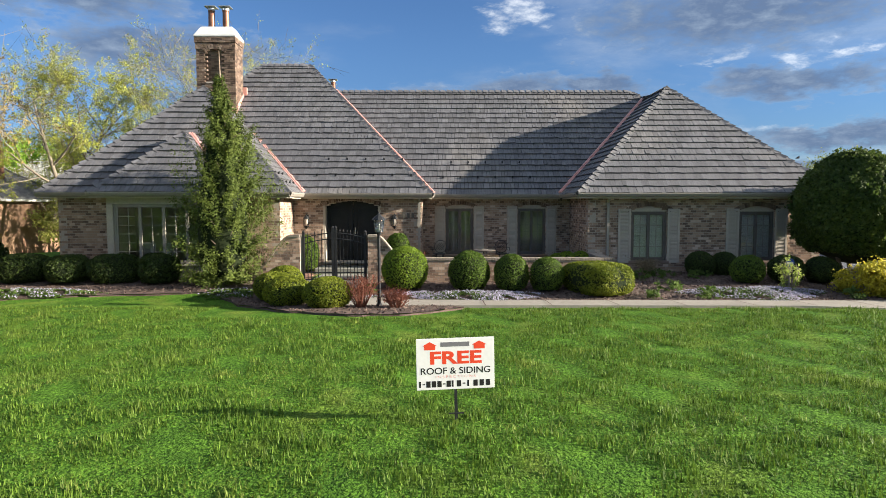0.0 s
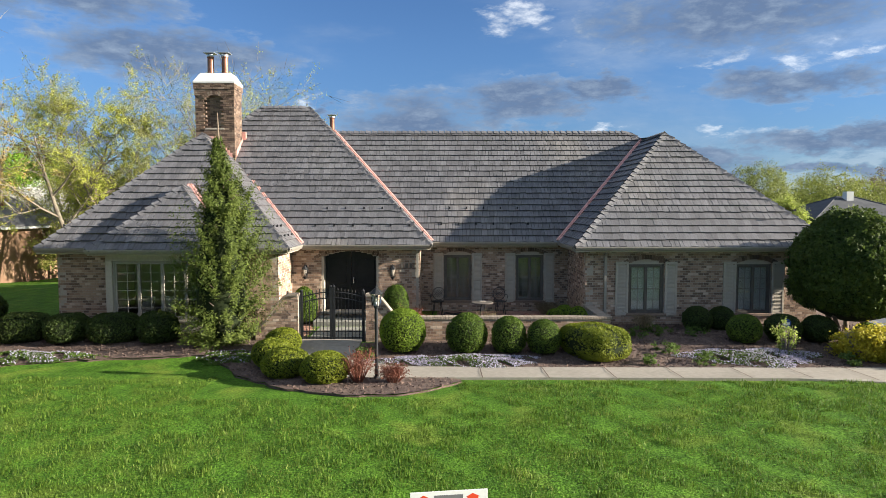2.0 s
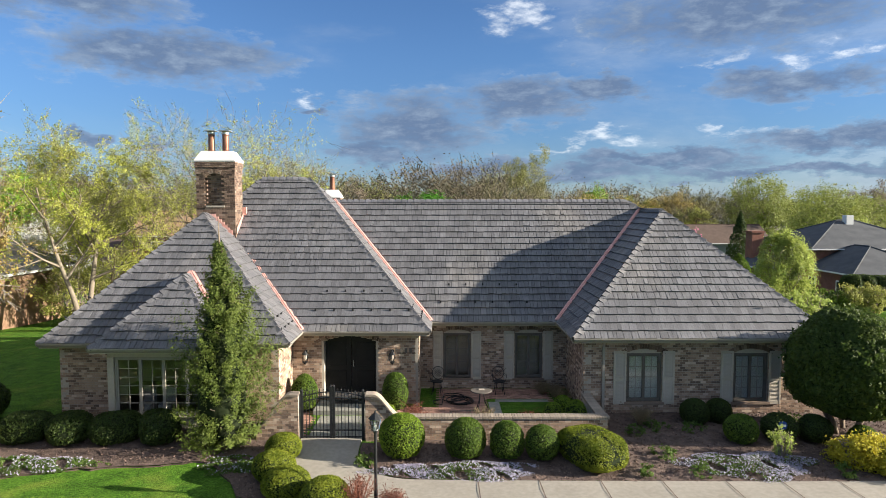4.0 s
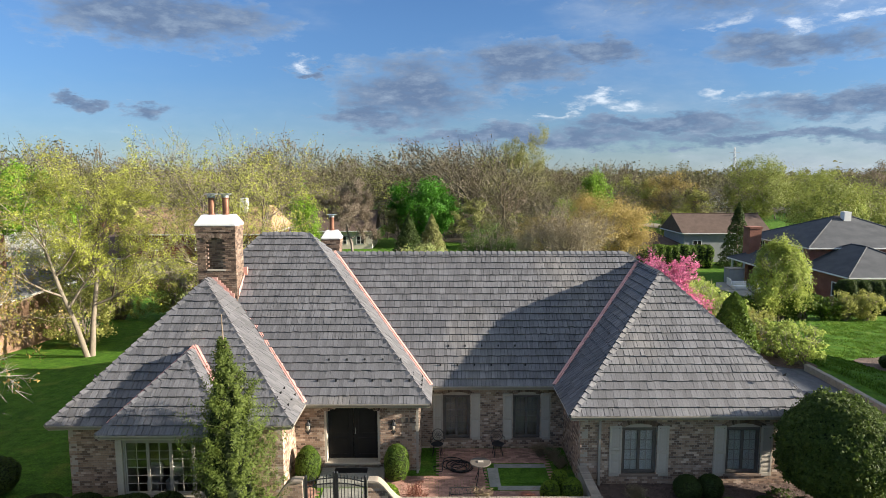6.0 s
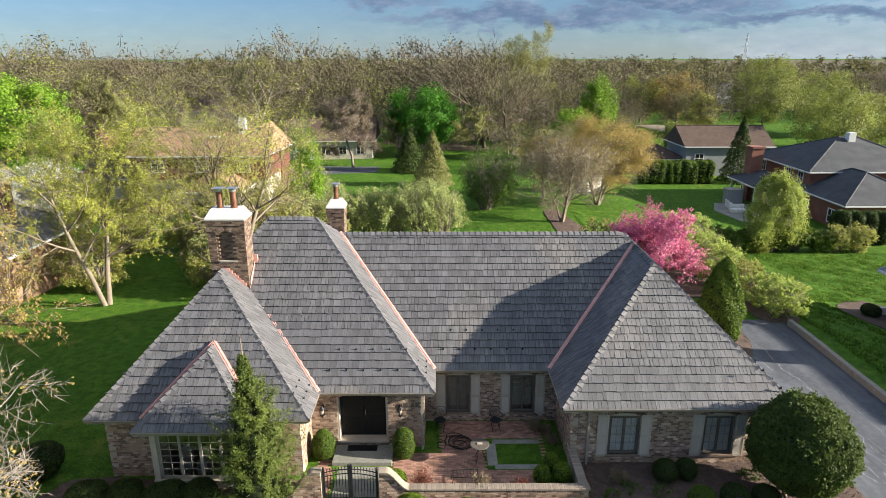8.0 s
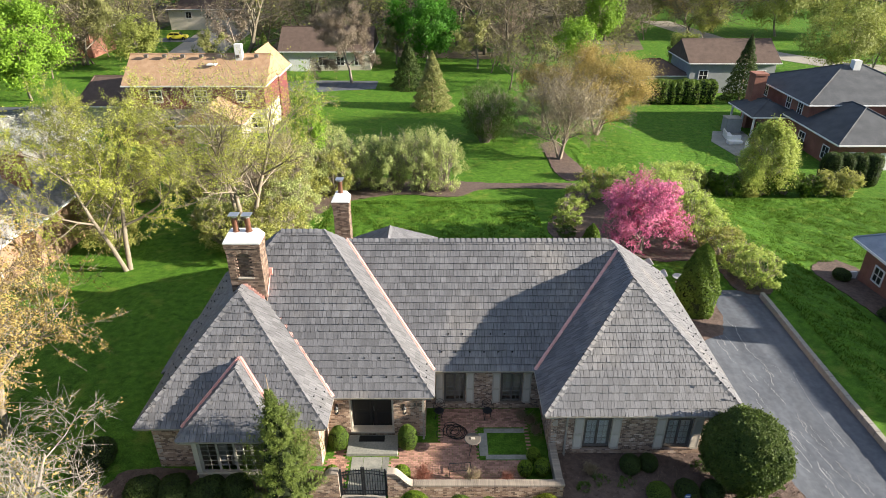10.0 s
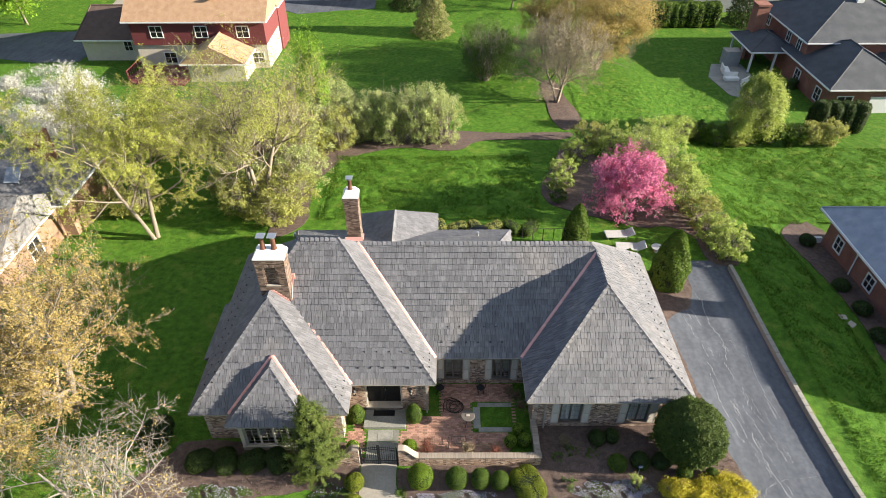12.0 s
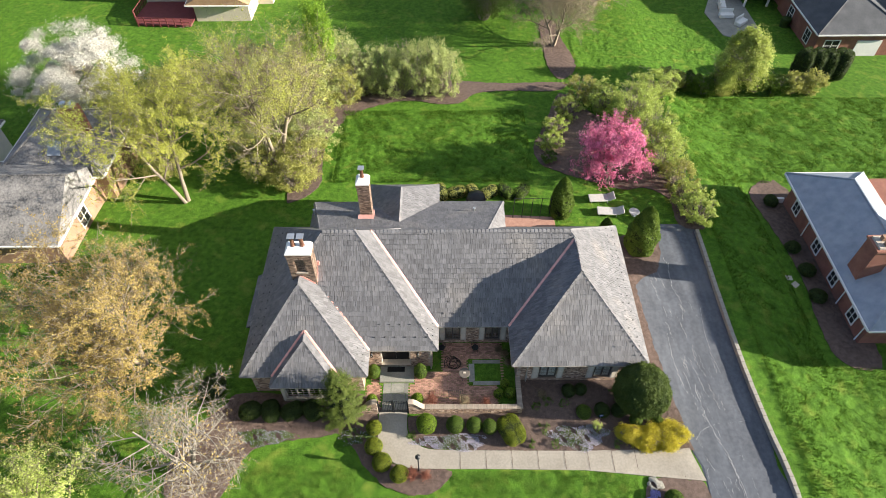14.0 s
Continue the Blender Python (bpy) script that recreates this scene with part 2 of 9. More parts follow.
SHINGLE = dict(scale=1.1, rough=0.68, bump=0.35, bump_scale=30, third=(0.168, 0.158, 0.152), spec=0.9, fine=22)
M_mortar_dark = surf("dark_mortar", (0.17, 0.15, 0.125), (0.25, 0.22, 0.19), scale=3, rough=0.95, bump=0.2, bump_scale=100)
M_shingle = surf("slate_shingle", (0.0788, 0.0797, 0.0885), (0.1384, 0.1375, 0.1464), island=0.24, streak=(26, 2.2, 2.2), **SHINGLE)
M_shingle_side = surf("slate_shingle_side", (0.0788, 0.0797, 0.0885), (0.1384, 0.1375, 0.1464), island=0.24, streak=(2.2, 26, 2.2), **SHINGLE)
M_shingle_one = surf("slate_shingle_single", (0.0788, 0.0797, 0.0885), (0.1384, 0.1375, 0.1464), per_object=0.24, streak=(26, 2.2, 2.2), **SHINGLE)
M_deck = surf("roof_underlay", (0.04, 0.04, 0.042), (0.07, 0.068, 0.068), scale=2, rough=0.9, bump=0)
M_copper = surf("copper", (0.58, 0.29, 0.25), (0.78, 0.46, 0.41), scale=2.5, rough=0.4, bump=0.05, metal=0.3, spec=0.5)
M_flue = surf("copper_flue", (0.16, 0.075, 0.05), (0.34, 0.17, 0.115), scale=3, rough=0.45, bump=0.05, metal=0.7)
M_steel = surf("galvanised_steel", (0.42, 0.44, 0.46), (0.60, 0.62, 0.64), scale=3, rough=0.4, bump=0.03, metal=0.8)
M_cap = surf("white_cap", (0.644, 0.644, 0.6348), (0.7544, 0.7544, 0.736), scale=2, rough=0.6, bump=0.05)
M_taupe = surf("taupe_paint", (0.40, 0.36, 0.295), (0.49, 0.445, 0.37), scale=2, rough=0.6, bump=0.06)
M_gutter = surf("gutter_paint", (0.27, 0.25, 0.215), (0.34, 0.315, 0.275), scale=1.5, rough=0.45, bump=0.03)
M_frame = surf("window_frame_paint", (0.09, 0.078, 0.0675), (0.1425, 0.126, 0.108), scale=3, rough=0.5, bump=0.03)
M_muntin = surf("muntin_paint", (0.286, 0.2665, 0.234), (0.39, 0.364, 0.3185), scale=3, rough=0.5, bump=0)
M_black = surf("black_paint", (0.008, 0.008, 0.009), (0.016, 0.016, 0.017), scale=4, rough=0.42, bump=0.03)
M_iron = surf("wrought_iron", (0.018, 0.019, 0.021), (0.038, 0.040, 0.043), scale=6, rough=0.5, bump=0.08, metal=0.3)
M_stone = surf("bluestone", (0.16, 0.165, 0.15), (0.29, 0.285, 0.25), scale=1.2, rough=0.85, bump=0.2, bump_scale=50, per_object=0.2)
M_cast = surf("cast_stone", (0.36, 0.32, 0.27), (0.48, 0.43, 0.36), scale=2, rough=0.9, bump=0.15)
M_coping = surf("pale_coping_brick", (0.2325, 0.1913, 0.15), (0.3375, 0.2888, 0.2363), scale=3, rough=0.9, bump=0.25, bump_scale=90, per_object=0.16)
M_paver = surf("clay_paver", (0.25, 0.135, 0.102), (0.41, 0.24, 0.185), scale=3, rough=0.9, bump=0.2, island=0.35)
M_paver_one = surf("clay_paver_single", (0.25, 0.135, 0.102), (0.41, 0.24, 0.185), scale=3, rough=0.9, bump=0.2, per_object=0.35)
M_white = surf("white_paint", (0.644, 0.644, 0.6256), (0.7544, 0.7452, 0.7268), scale=2, rough=0.6, bump=0.04)
M_cream = surf("cream_siding", (0.50, 0.45, 0.37), (0.60, 0.54, 0.45), scale=2, rough=0.7, bump=0.05)
M_red = surf("red_siding", (0.125, 0.033, 0.036), (0.18, 0.050, 0.050), scale=2, rough=0.7, bump=0.1, stretch=(1, 1, 8))
M_tanroof = surf("tan_shingles", (0.27, 0.165, 0.095), (0.42, 0.28, 0.175), scale=1.6, rough=0.95, bump=0.4, bump_scale=12, fine=14)
M_brownroof = surf("brown_shingles", (0.075, 0.052, 0.042), (0.125, 0.088, 0.07), scale=1.5, rough=0.95, bump=0.4, bump_scale=12, fine=14)
M_darkroof = surf("charcoal_shingles", (0.050, 0.055, 0.062), (0.095, 0.100, 0.108), scale=0.9, rough=0.9, bump=0.3, bump_scale=14, fine=14)
M_blueroof = surf("blue_grey_shingles", (0.19, 0.225, 0.27), (0.32, 0.355, 0.40), scale=1.6, rough=0.9, bump=0.4, bump_scale=14, fine=14)
M_oldroof = surf("weathered_slate", (0.08, 0.08, 0.084), (0.288, 0.28, 0.272), scale=1.1, rough=0.85, bump=0.4, bump_scale=10, fine=6)
M_redbrick = surf("red_brick", (0.18, 0.075, 0.055), (0.30, 0.14, 0.10), scale=1.2, rough=0.92, bump=0.3, bump_scale=40, fine=12)
M_greysiding = surf("grey_siding", (0.24, 0.255, 0.26), (0.31, 0.325, 0.33), scale=2, rough=0.7, bump=0.05)
M_orangebrick = surf("buff_brick", (0.21, 0.125, 0.08), (0.33, 0.21, 0.14), scale=1.5, rough=0.9, bump=0.3)
M_bark = surf("bark", (0.115, 0.088, 0.065), (0.26, 0.21, 0.16), scale=5, rough=0.95, bump=0.8, bump_scale=25, stretch=(1, 1, 0.3))
M_palebark = surf("pale_bark", (0.1394, 0.1164, 0.0886), (0.2706, 0.2296, 0.1763), scale=4, rough=0.95, bump=0.5, bump_scale=25, stretch=(1, 1, 0.3))
M_silverbark = surf("silver_bark", (0.1716, 0.1551, 0.132), (0.3036, 0.2772, 0.2376), scale=4, rough=0.9, bump=0.4, bump_scale=25, stretch=(1, 1, 0.3))
M_greybark = surf("grey_twigs", (0.16, 0.135, 0.11), (0.30, 0.255, 0.21), scale=3, rough=0.95, bump=0)
M_wood = surf("weathered_wood", (0.16, 0.13, 0.10), (0.30, 0.25, 0.20), scale=3, rough=0.9, bump=0.3)
M_tie = surf("retaining_block", (0.22, 0.205, 0.18), (0.36, 0.335, 0.295), scale=2, rough=0.95, bump=0.3)
M_greyplastic = surf("grey_cushion", (0.34, 0.33, 0.32), (0.52, 0.51, 0.49), scale=4, rough=0.9, bump=0.1)
M_sign = surf("sign_board", (0.72, 0.72, 0.71), (0.80, 0.80, 0.79), scale=2, rough=0.5, bump=0)
M_sign_red = surf("sign_red", (0.66, 0.055, 0.022), (0.74, 0.075, 0.03), scale=2, rough=0.5, bump=0)
M_carpaint = surf("yellow_car_paint", (0.62, 0.55, 0.05), (0.68, 0.60, 0.07), scale=2, rough=0.3, bump=0)
M_sign_pink = surf("sign_light_red", (0.72, 0.22, 0.17), (0.78, 0.27, 0.21), scale=2, rough=0.5, bump=0)
M_sign_black = surf("sign_black", (0.012, 0.012, 0.012), (0.02, 0.02, 0.02), scale=2, rough=0.5, bump=0)
M_sign_grey = surf("sign_grey", (0.14, 0.14, 0.15), (0.19, 0.19, 0.2), scale=2, rough=0.5, bump=0)
M_sign_blue = surf("sign_blue", (0.02, 0.06, 0.25), (0.03, 0.08, 0.32), scale=2, rough=0.5, bump=0)

M_box = leafy("boxwood_leaf", (0.062, 0.120, 0.014), (0.18, 0.265, 0.036), scale=1.6)
M_box_bright = leafy("boxwood_spring_leaf", (0.110, 0.195, 0.012), (0.26, 0.37, 0.034), scale=1.6)
M_boxgold = leafy("golden_tip_leaf", (0.115, 0.16, 0.012), (0.30, 0.34, 0.032), scale=1.6)
M_yew = leafy("yew_needle", (0.030, 0.058, 0.014), (0.090, 0.130, 0.028), scale=1.2)
# near-black colour painting the shade between the leaves, used on solid cores
M_shade_core = surf("shrub_shade_core", (0.012, 0.020, 0.006), (0.025, 0.036, 0.012), scale=6, rough=1.0, bump=0)
M_juniper = leafy("juniper_spray", (0.060, 0.098, 0.018), (0.185, 0.235, 0.045), scale=1.4)
M_yellow = leafy("golden_thread_leaf", (0.42, 0.375, 0.03), (0.74, 0.655, 0.08), scale=2.2, translucent=0.45)
M_gold = leafy("bronze_spring_leaf", (0.27, 0.20, 0.06), (0.54, 0.42, 0.14), scale=0.5)
M_bronze = leafy("bronze_maple_leaf", (0.28, 0.205, 0.06), (0.50, 0.385, 0.13), scale=0.35)
M_limey = leafy("yellow_lime_leaf", (0.18, 0.21, 0.045), (0.35, 0.39, 0.10), scale=0.5)
M_lime = leafy("lime_spring_leaf", (0.27, 0.285, 0.07), (0.50, 0.51, 0.15), scale=0.5, translucent=0.42)
M_ash = leafy("ash_spring_leaf", (0.325, 0.355, 0.05), (0.555, 0.595, 0.125), scale=0.5, translucent=0.42)
M_limeb = leafy("bright_spring_leaf", (0.13, 0.25, 0.020), (0.28, 0.46, 0.045), scale=0.4)
M_pale = leafy("pale_spring_leaf", (0.3105, 0.391, 0.0862), (0.552, 0.6555, 0.184), scale=0.6, translucent=0.5)
M_sage = leafy("sage_spring_leaf", (0.3, 0.348, 0.12), (0.54, 0.612, 0.24), scale=0.5, translucent=0.4)
M_green = leafy("fresh_leaf", (0.045, 0.16, 0.010), (0.10, 0.30, 0.022), scale=0.4)
M_olive = leafy("olive_bud", (0.20, 0.21, 0.08), (0.39, 0.40, 0.15), scale=0.3, translucent=0.5)
M_brownbud = leafy("brown_bud", (0.17, 0.135, 0.10), (0.31, 0.255, 0.19), scale=0.3)
M_tan = leafy("tan_bud", (0.32, 0.27, 0.15), (0.54, 0.46, 0.28), scale=0.4)
M_chart = leafy("chartreuse_leaf", (0.31, 0.375, 0.08), (0.54, 0.61, 0.17), scale=0.5, translucent=0.5)
M_yewtree = leafy("yew_tree_needle", (0.040, 0.074, 0.016), (0.130, 0.180, 0.036), scale=1.2)
M_wtwig = surf("woodland_twigs", (0.090, 0.078, 0.054), (0.175, 0.152, 0.108), scale=0.08, rough=0.95, bump=0)
M_wolive = leafy("woodland_olive_bud", (0.125, 0.124, 0.048), (0.245, 0.236, 0.100), scale=0.06, island=0.22)
M_wbrown = leafy("woodland_brown_bud", (0.115, 0.096, 0.062), (0.215, 0.18, 0.115), scale=0.06, island=0.22)
M_wlime = leafy("woodland_lime_leaf", (0.155, 0.172, 0.042), (0.31, 0.33, 0.09), scale=0.06, island=0.22)
M_pink = leafy("magenta_blossom", (0.56, 0.12, 0.27), (0.86, 0.31, 0.48), scale=1.1, island=0.3)
M_blossom = leafy("white_blossom", (0.50, 0.49, 0.43), (0.76, 0.75, 0.69), scale=0.8, island=0.2)
M_phlox = leafy("creeping_phlox_petal", (0.40, 0.38, 0.50), (0.66, 0.63, 0.74), scale=1.1, island=0.3)
M_phlox_b = leafy("blue_phlox_petal", (0.30, 0.28, 0.62), (0.48, 0.46, 0.80), scale=1.1, island=0.3)
M_low = leafy("ground_cover_leaf", (0.07, 0.13, 0.02), (0.17, 0.25, 0.06), scale=1.5)
M_redtwig = leafy("red_twig", (0.16, 0.055, 0.035), (0.34, 0.14, 0.095), scale=2, translucent=0.1)
M_straw = leafy("dry_grass", (0.22, 0.17, 0.10), (0.40, 0.32, 0.20), scale=2, translucent=0.1)


def glass_material():
    m = bpy.data.materials.new("window_glass")
    m.use_nodes = True
    b = m.node_tree.nodes["Principled BSDF"]
    b.inputs["Base Color"].default_value = (0.90, 0.93, 0.91, 1)
    b.inputs["Roughness"].default_value = 0.0
    b.inputs["Transmission Weight"].default_value = 1.0
    b.inputs["IOR"].default_value = 1.5
    return m


M_glass = glass_material()

# ---- building blocks ----
class Geo:
    """Collects vertices and faces, then links them as one mesh object."""

    def __init__(self):
        self.v, self.f = [], []

    def add(self, vs, fs, m=None):
        k = len(self.v)
        self.v += [tuple(m @ Vector(p)) if m else tuple(p) for p in vs]
        self.f += [tuple(i + k for i in q) for q in fs]
        return self

    def box(self, x0, y0, z0, x1, y1, z1, m=None):
        vs = [(x0, y0, z0), (x1, y0, z0), (x1, y1, z0), (x0, y1, z0), (x0, y0, z1), (x1, y0, z1), (x1, y1, z1), (x0, y1, z1)]
        return self.add(vs, [(0, 3, 2, 1), (4, 5, 6, 7), (0, 1, 5, 4), (1, 2, 6, 5), (2, 3, 7, 6), (3, 0, 4, 7)], m)

    def prism(self, outline, z0, z1, m=None):
        n = len(outline)
        vs = [(x, y, z0) for x, y in outline] + [(x, y, z1) for x, y in outline]
        fs = [tuple(range(n))[::-1], tuple(range(n, 2 * n))] + [(i, (i + 1) % n, n + (i + 1) % n, n + i) for i in range(n)]
        return self.add(vs, fs, m)

    def tube(self, pts, rad, n=8, m=None):
        pts = [Vector(p) for p in pts]
        rad = rad if isinstance(rad, (list, tuple)) else [rad] * len(pts)
        vs, fs = [], []
        for i, p in enumerate(pts):
            d = (pts[min(i + 1, len(pts) - 1)] - pts[max(i - 1, 0)]).normalized()
            a = d.cross(Vector((0, 0, 1)) if abs(d.z) < 0.9 else Vector((1, 0, 0))).normalized()
            b = d.cross(a)
            vs += [p + (a * math.cos(2 * math.pi * k / n) + b * math.sin(2 * math.pi * k / n)) * rad[i] for k in range(n)]
        for i in range(len(pts) - 1):
            fs += [(i * n + k, i * n + (k + 1) % n, (i + 1) * n + (k + 1) % n, (i + 1) * n + k) for k in range(n)]
        fs += [tuple(range(n))[::-1], tuple(range((len(pts) - 1) * n, len(pts) * n))]
        return self.add(vs, fs, m)

    def lathe(self, profile, n=16, m=None):
        vs, fs = [], []
        for r, z in profile:
            vs += [(r * math.cos(2 * math.pi * k / n), r * math.sin(2 * math.pi * k / n), z) for k in range(n)]
        for i in range(len(profile) - 1):
            fs += [(i * n + k, i * n + (k + 1) % n, (i + 1) * n + (k + 1) % n, (i + 1) * n + k) for k in range(n)]
        fs += [tuple(range(n))[::-1], tuple(range((len(profile) - 1) * n, len(profile) * n))]
        return self.add(vs, fs, m)

    def mesh(self, name, material, bevel=0.0, smooth=False, weld=False):
        me = bpy.data.meshes.new(name)
        me.from_pydata(self.v, [], self.f)
        if bevel or weld:
            bm = bmesh.new()
            bm.from_mesh(me)
            bmesh.ops.remove_doubles(bm, verts=bm.verts, dist=1e-5)
        if weld and not bevel:
            bm.to_mesh(me)
            bm.free()
        if bevel:
            sharp = [ed for ed in bm.edges if len(ed.link_faces) == 2 and ed.calc_face_angle(0) > 0.5]
            bmesh.ops.bevel(bm, geom=sharp, offset=bevel, segments=1, affect="EDGES", clamp_overlap=True)
            bm.to_mesh(me)
            bm.free()
        me.materials.append(material)
        if smooth:
            me.polygons.foreach_set("use_smooth", [True] * len(me.polygons))
        return me

    def ob(self, name, material, parent=None, label="", bevel=0.0, smooth=False, kind=""):
        o = new(name, self.mesh(name, material, bevel, smooth, weld=kind != "stuff"))
        o.parent = parent
        return tagged(o, label=label, kind=kind)


def piece(name, me, parent, m, label=""):
    o = new(name, me)
    o.parent = parent
    o.matrix_basis = m
    return tagged(o, label=label)


def thing(name, label, category, group="", at=None):
    o = new(name)
    if at:
        o.matrix_basis = at
    return tagged(o, label=label, category=category, group=group)


def fast_mesh(name, V, F, material, smooth=False):
    """A mesh from numpy arrays, for foliage and other large counts."""
    V, F = np.asarray(V, np.float32), np.asarray(F, np.int32)
    me = bpy.data.meshes.new(name)
    k = F.shape[1]
    me.vertices.add(len(V))
    me.vertices.foreach_set("co", V.ravel())
    me.loops.add(F.size)
    me.loops.foreach_set("vertex_index", F.ravel())
    me.polygons.add(len(F))
    me.polygons.foreach_set("loop_start", np.arange(0, F.size, k, dtype=np.int32))
    me.update(calc_edges=True)
    me.materials.append(material)
    if smooth:
        me.polygons.foreach_set("use_smooth", np.ones(len(F), bool))
    return me


def step01(a, b, v):
    t = np.clip((v - a) / (b - a), 0, 1)
    return t * t * (3 - 2 * t)


def ground_z(x, y):
    """Height of the land: a low rise under the house, falling off behind and to the right."""
    x, y = np.asarray(x, float), np.asarray(y, float)
    drive_side = step01(8.5, 12.5, x)
    rise = 0.62 * step01(-8, 4, y) + 0.05 * step01(9.5, 11.5, y) - 0.12 * step01(12.6, 14.8, y)
    front = rise * (1 - drive_side) + 0.53 * step01(8, 14.5, y) * drive_side + 0.22 * step01(15, 18, y)
    back = -0.75 * step01(30, 42, y) - 1.1 * step01(40, 60, y) - 1.0 * step01(58, 90, y)
    side = np.where(x > 12.5, -0.25 * step01(12.5, 16, x) * step01(14, 18, y) - 0.9 * step01(20, 27, x), 0) + np.where(x < -13, -0.35 * step01(13, 25, -x), 0)
    return front + back + side * (1 - 0.6 * step01(45, 80, y))


def gz(x, y):
    return float(ground_z(x, y))


def curve2(pts, closed=True, per=6):
    """A smooth line through the corner points of a plan."""
    P, out, n = [Vector((p[0], p[1])) for p in pts], [], len(pts)
    for i in range(n if closed else n - 1):
        a, b, c, d = (P[(i + k) % n] if closed else P[min(max(i + k, 0), n - 1)] for k in (-1, 0, 1, 2))
        for j in range(per):
            t = j / per
            q = 0.5 * (2 * b + (c - a) * t + (2 * a - 5 * b + 4 * c - d) * t * t + (3 * b - a - 3 * c + d) * t ** 3)
            out.append((q.x, q.y))
    if not closed:
        out.append((P[-1].x, P[-1].y))
    return out


def inside(pt, poly):
    x, y = pt
    hit = False
    for (x0, y0), (x1, y1) in zip(poly, poly[1:] + poly[:1]):
        if (y0 > y) != (y1 > y) and x < (x1 - x0) * (y - y0) / (y1 - y0) + x0:
            hit = not hit
    return hit


def sheet(name, outline, material, lift=0.03, step=0.7, skirt=0.12, rough=0.0, parent=None, seed=1):
    """A thin slab that follows the land inside an outline, with a real edge."""
    from mathutils.geometry import delaunay_2d_cdt
    rng = random.Random(seed)
    n = len(outline)
    xs, ys = [p[0] for p in outline], [p[1] for p in outline]
    grid = []
    x = min(xs)
    while x < max(xs):
        y = min(ys)
        while y < max(ys):
            q = (x + rng.uniform(-0.2, 0.2) * step, y + rng.uniform(-0.2, 0.2) * step)
            if inside(q, outline):
                grid.append(q)
            y += step
        x += step
    vs, _, fs, *_ = delaunay_2d_cdt([Vector(p) for p in outline + grid], [(i, (i + 1) % n) for i in range(n)], [], 1, 1e-4)
    g = Geo()
    g.v = [(p.x, p.y, gz(p.x, p.y) + lift + (rng.uniform(0, rough) if rough else 0)) for p in vs]
    for f in fs:
        a, b, c = (vs[i] for i in f[:3])
        g.f.append(tuple(f) if (b - a).cross(c - a) > 0 else tuple(f)[::-1])
    k = len(g.v)
    for px, py in outline:
        g.v.append((px, py, gz(px, py) + lift))
        g.v.append((px, py, gz(px, py) + lift - skirt))
    area = sum(outline[i][0] * outline[(i + 1) % n][1] - outline[(i + 1) % n][0] * outline[i][1] for i in range(n))
    for i in range(n):
        a, b = k + 2 * i, k + 2 * ((i + 1) % n)
        q = (a, a + 1, b + 1, b)
        g.f.append(q if area > 0 else q[::-1])
    o = g.ob(name, material, parent)
    return tagged(o, kind="structure") if parent is None else o

# ---- the land ----
def axis(lo, hi, step, far):
    core = list(np.arange(lo, hi + 0.01, step))
    left, right, s = [], [], step
    a, b = lo, hi
    while b < far:
        s *= 1.35
        a, b = a - s, b + s
        left.append(a)
        right.append(b)
    return np.array(left[::-1] + core + right)


gx, gy = axis(-30, 36, 0.6, 2500), axis(-4, 64, 0.6, 2500)
X, Y = np.meshgrid(gx, gy)
Z = ground_z(X, Y)
nx = len(gx)
idx = np.arange(X.size).reshape(X.shape)
F = np.stack([idx[:-1, :-1], idx[:-1, 1:], idx[1:, 1:], idx[1:, :-1]], -1).reshape(-1, 4)
ground = new("ground", fast_mesh("ground", np.stack([X, Y, Z], -1).reshape(-1, 3), F, M_grass, smooth=True))
tagged(ground, "mown green lawn rolling gently around the houses", "lawn", kind="structure")

# front walk, curving up to the gate
walk_back = curve2([(-2.2, 17.3), (-2.15, 16.1), (-1.75, 15.5), (-1.0, 15.08), (0.2, 15.0), (2.5, 14.95)], closed=False) + [(8, 14.9), (14.35, 15.05)]
walk_front = [(14.85, 13.15), (8, 13.75), (2.5, 13.85)] + curve2([(0.1, 13.85), (-1.3, 13.88), (-2.3, 14.0), (-3.2, 14.45), (-3.75, 15.1), (-3.9, 16.0), (-3.9, 17.3)], closed=False)
front_walk = sheet("pavement", walk_back + walk_front, M_walk, 0.06, 0.6, 0.2)
tagged(front_walk, "pale concrete front walk curving to the garden gate", "walkway")
joints = Geo()
for jx in (0.95, 2.45, 3.95, 5.45, 7.0, 8.35, 9.75, 11.1, 12.4, 13.7):
    joints.add([(jx - 0.012, 13.0 + 0.8 - max(0, jx - 8) * 0.09, 0), (jx + 0.012, 13.0 + 0.8 - max(0, jx - 8) * 0.09, 0), (jx + 0.012, 15.0, 0), (jx - 0.012, 15.0, 0)], [(0, 1, 2, 3)])
joints.v = [(x, y, gz(x, y) + 0.066) for x, y, z in joints.v]
joints.ob("joint", M_mulch, front_walk, "dark control joints")

drive_edge = [(14.85, 2.0), (14.9, 12.3), (14.45, 15.2), (14.0, 17.3), (13.75, 18.8), (13.6, 22.5), (13.4, 25.2), (13.4, 26.9), (14.2, 27.7), (15.3, 28.3), (15.9, 29.5), (16.2, 33.0), (19.35, 33.0), (19.3, 31.0), (19.15, 25.0), (19.15, 18.8), (19.65, 12.3), (20.3, 2.0)]
driveway = sheet("road", drive_edge, M_drive, 0.03, 0.7, 0.1)
tagged(driveway, "grey worn asphalt driveway with pale sealed cracks", "driveway")
rng = random.Random(4)
cracks = Geo()


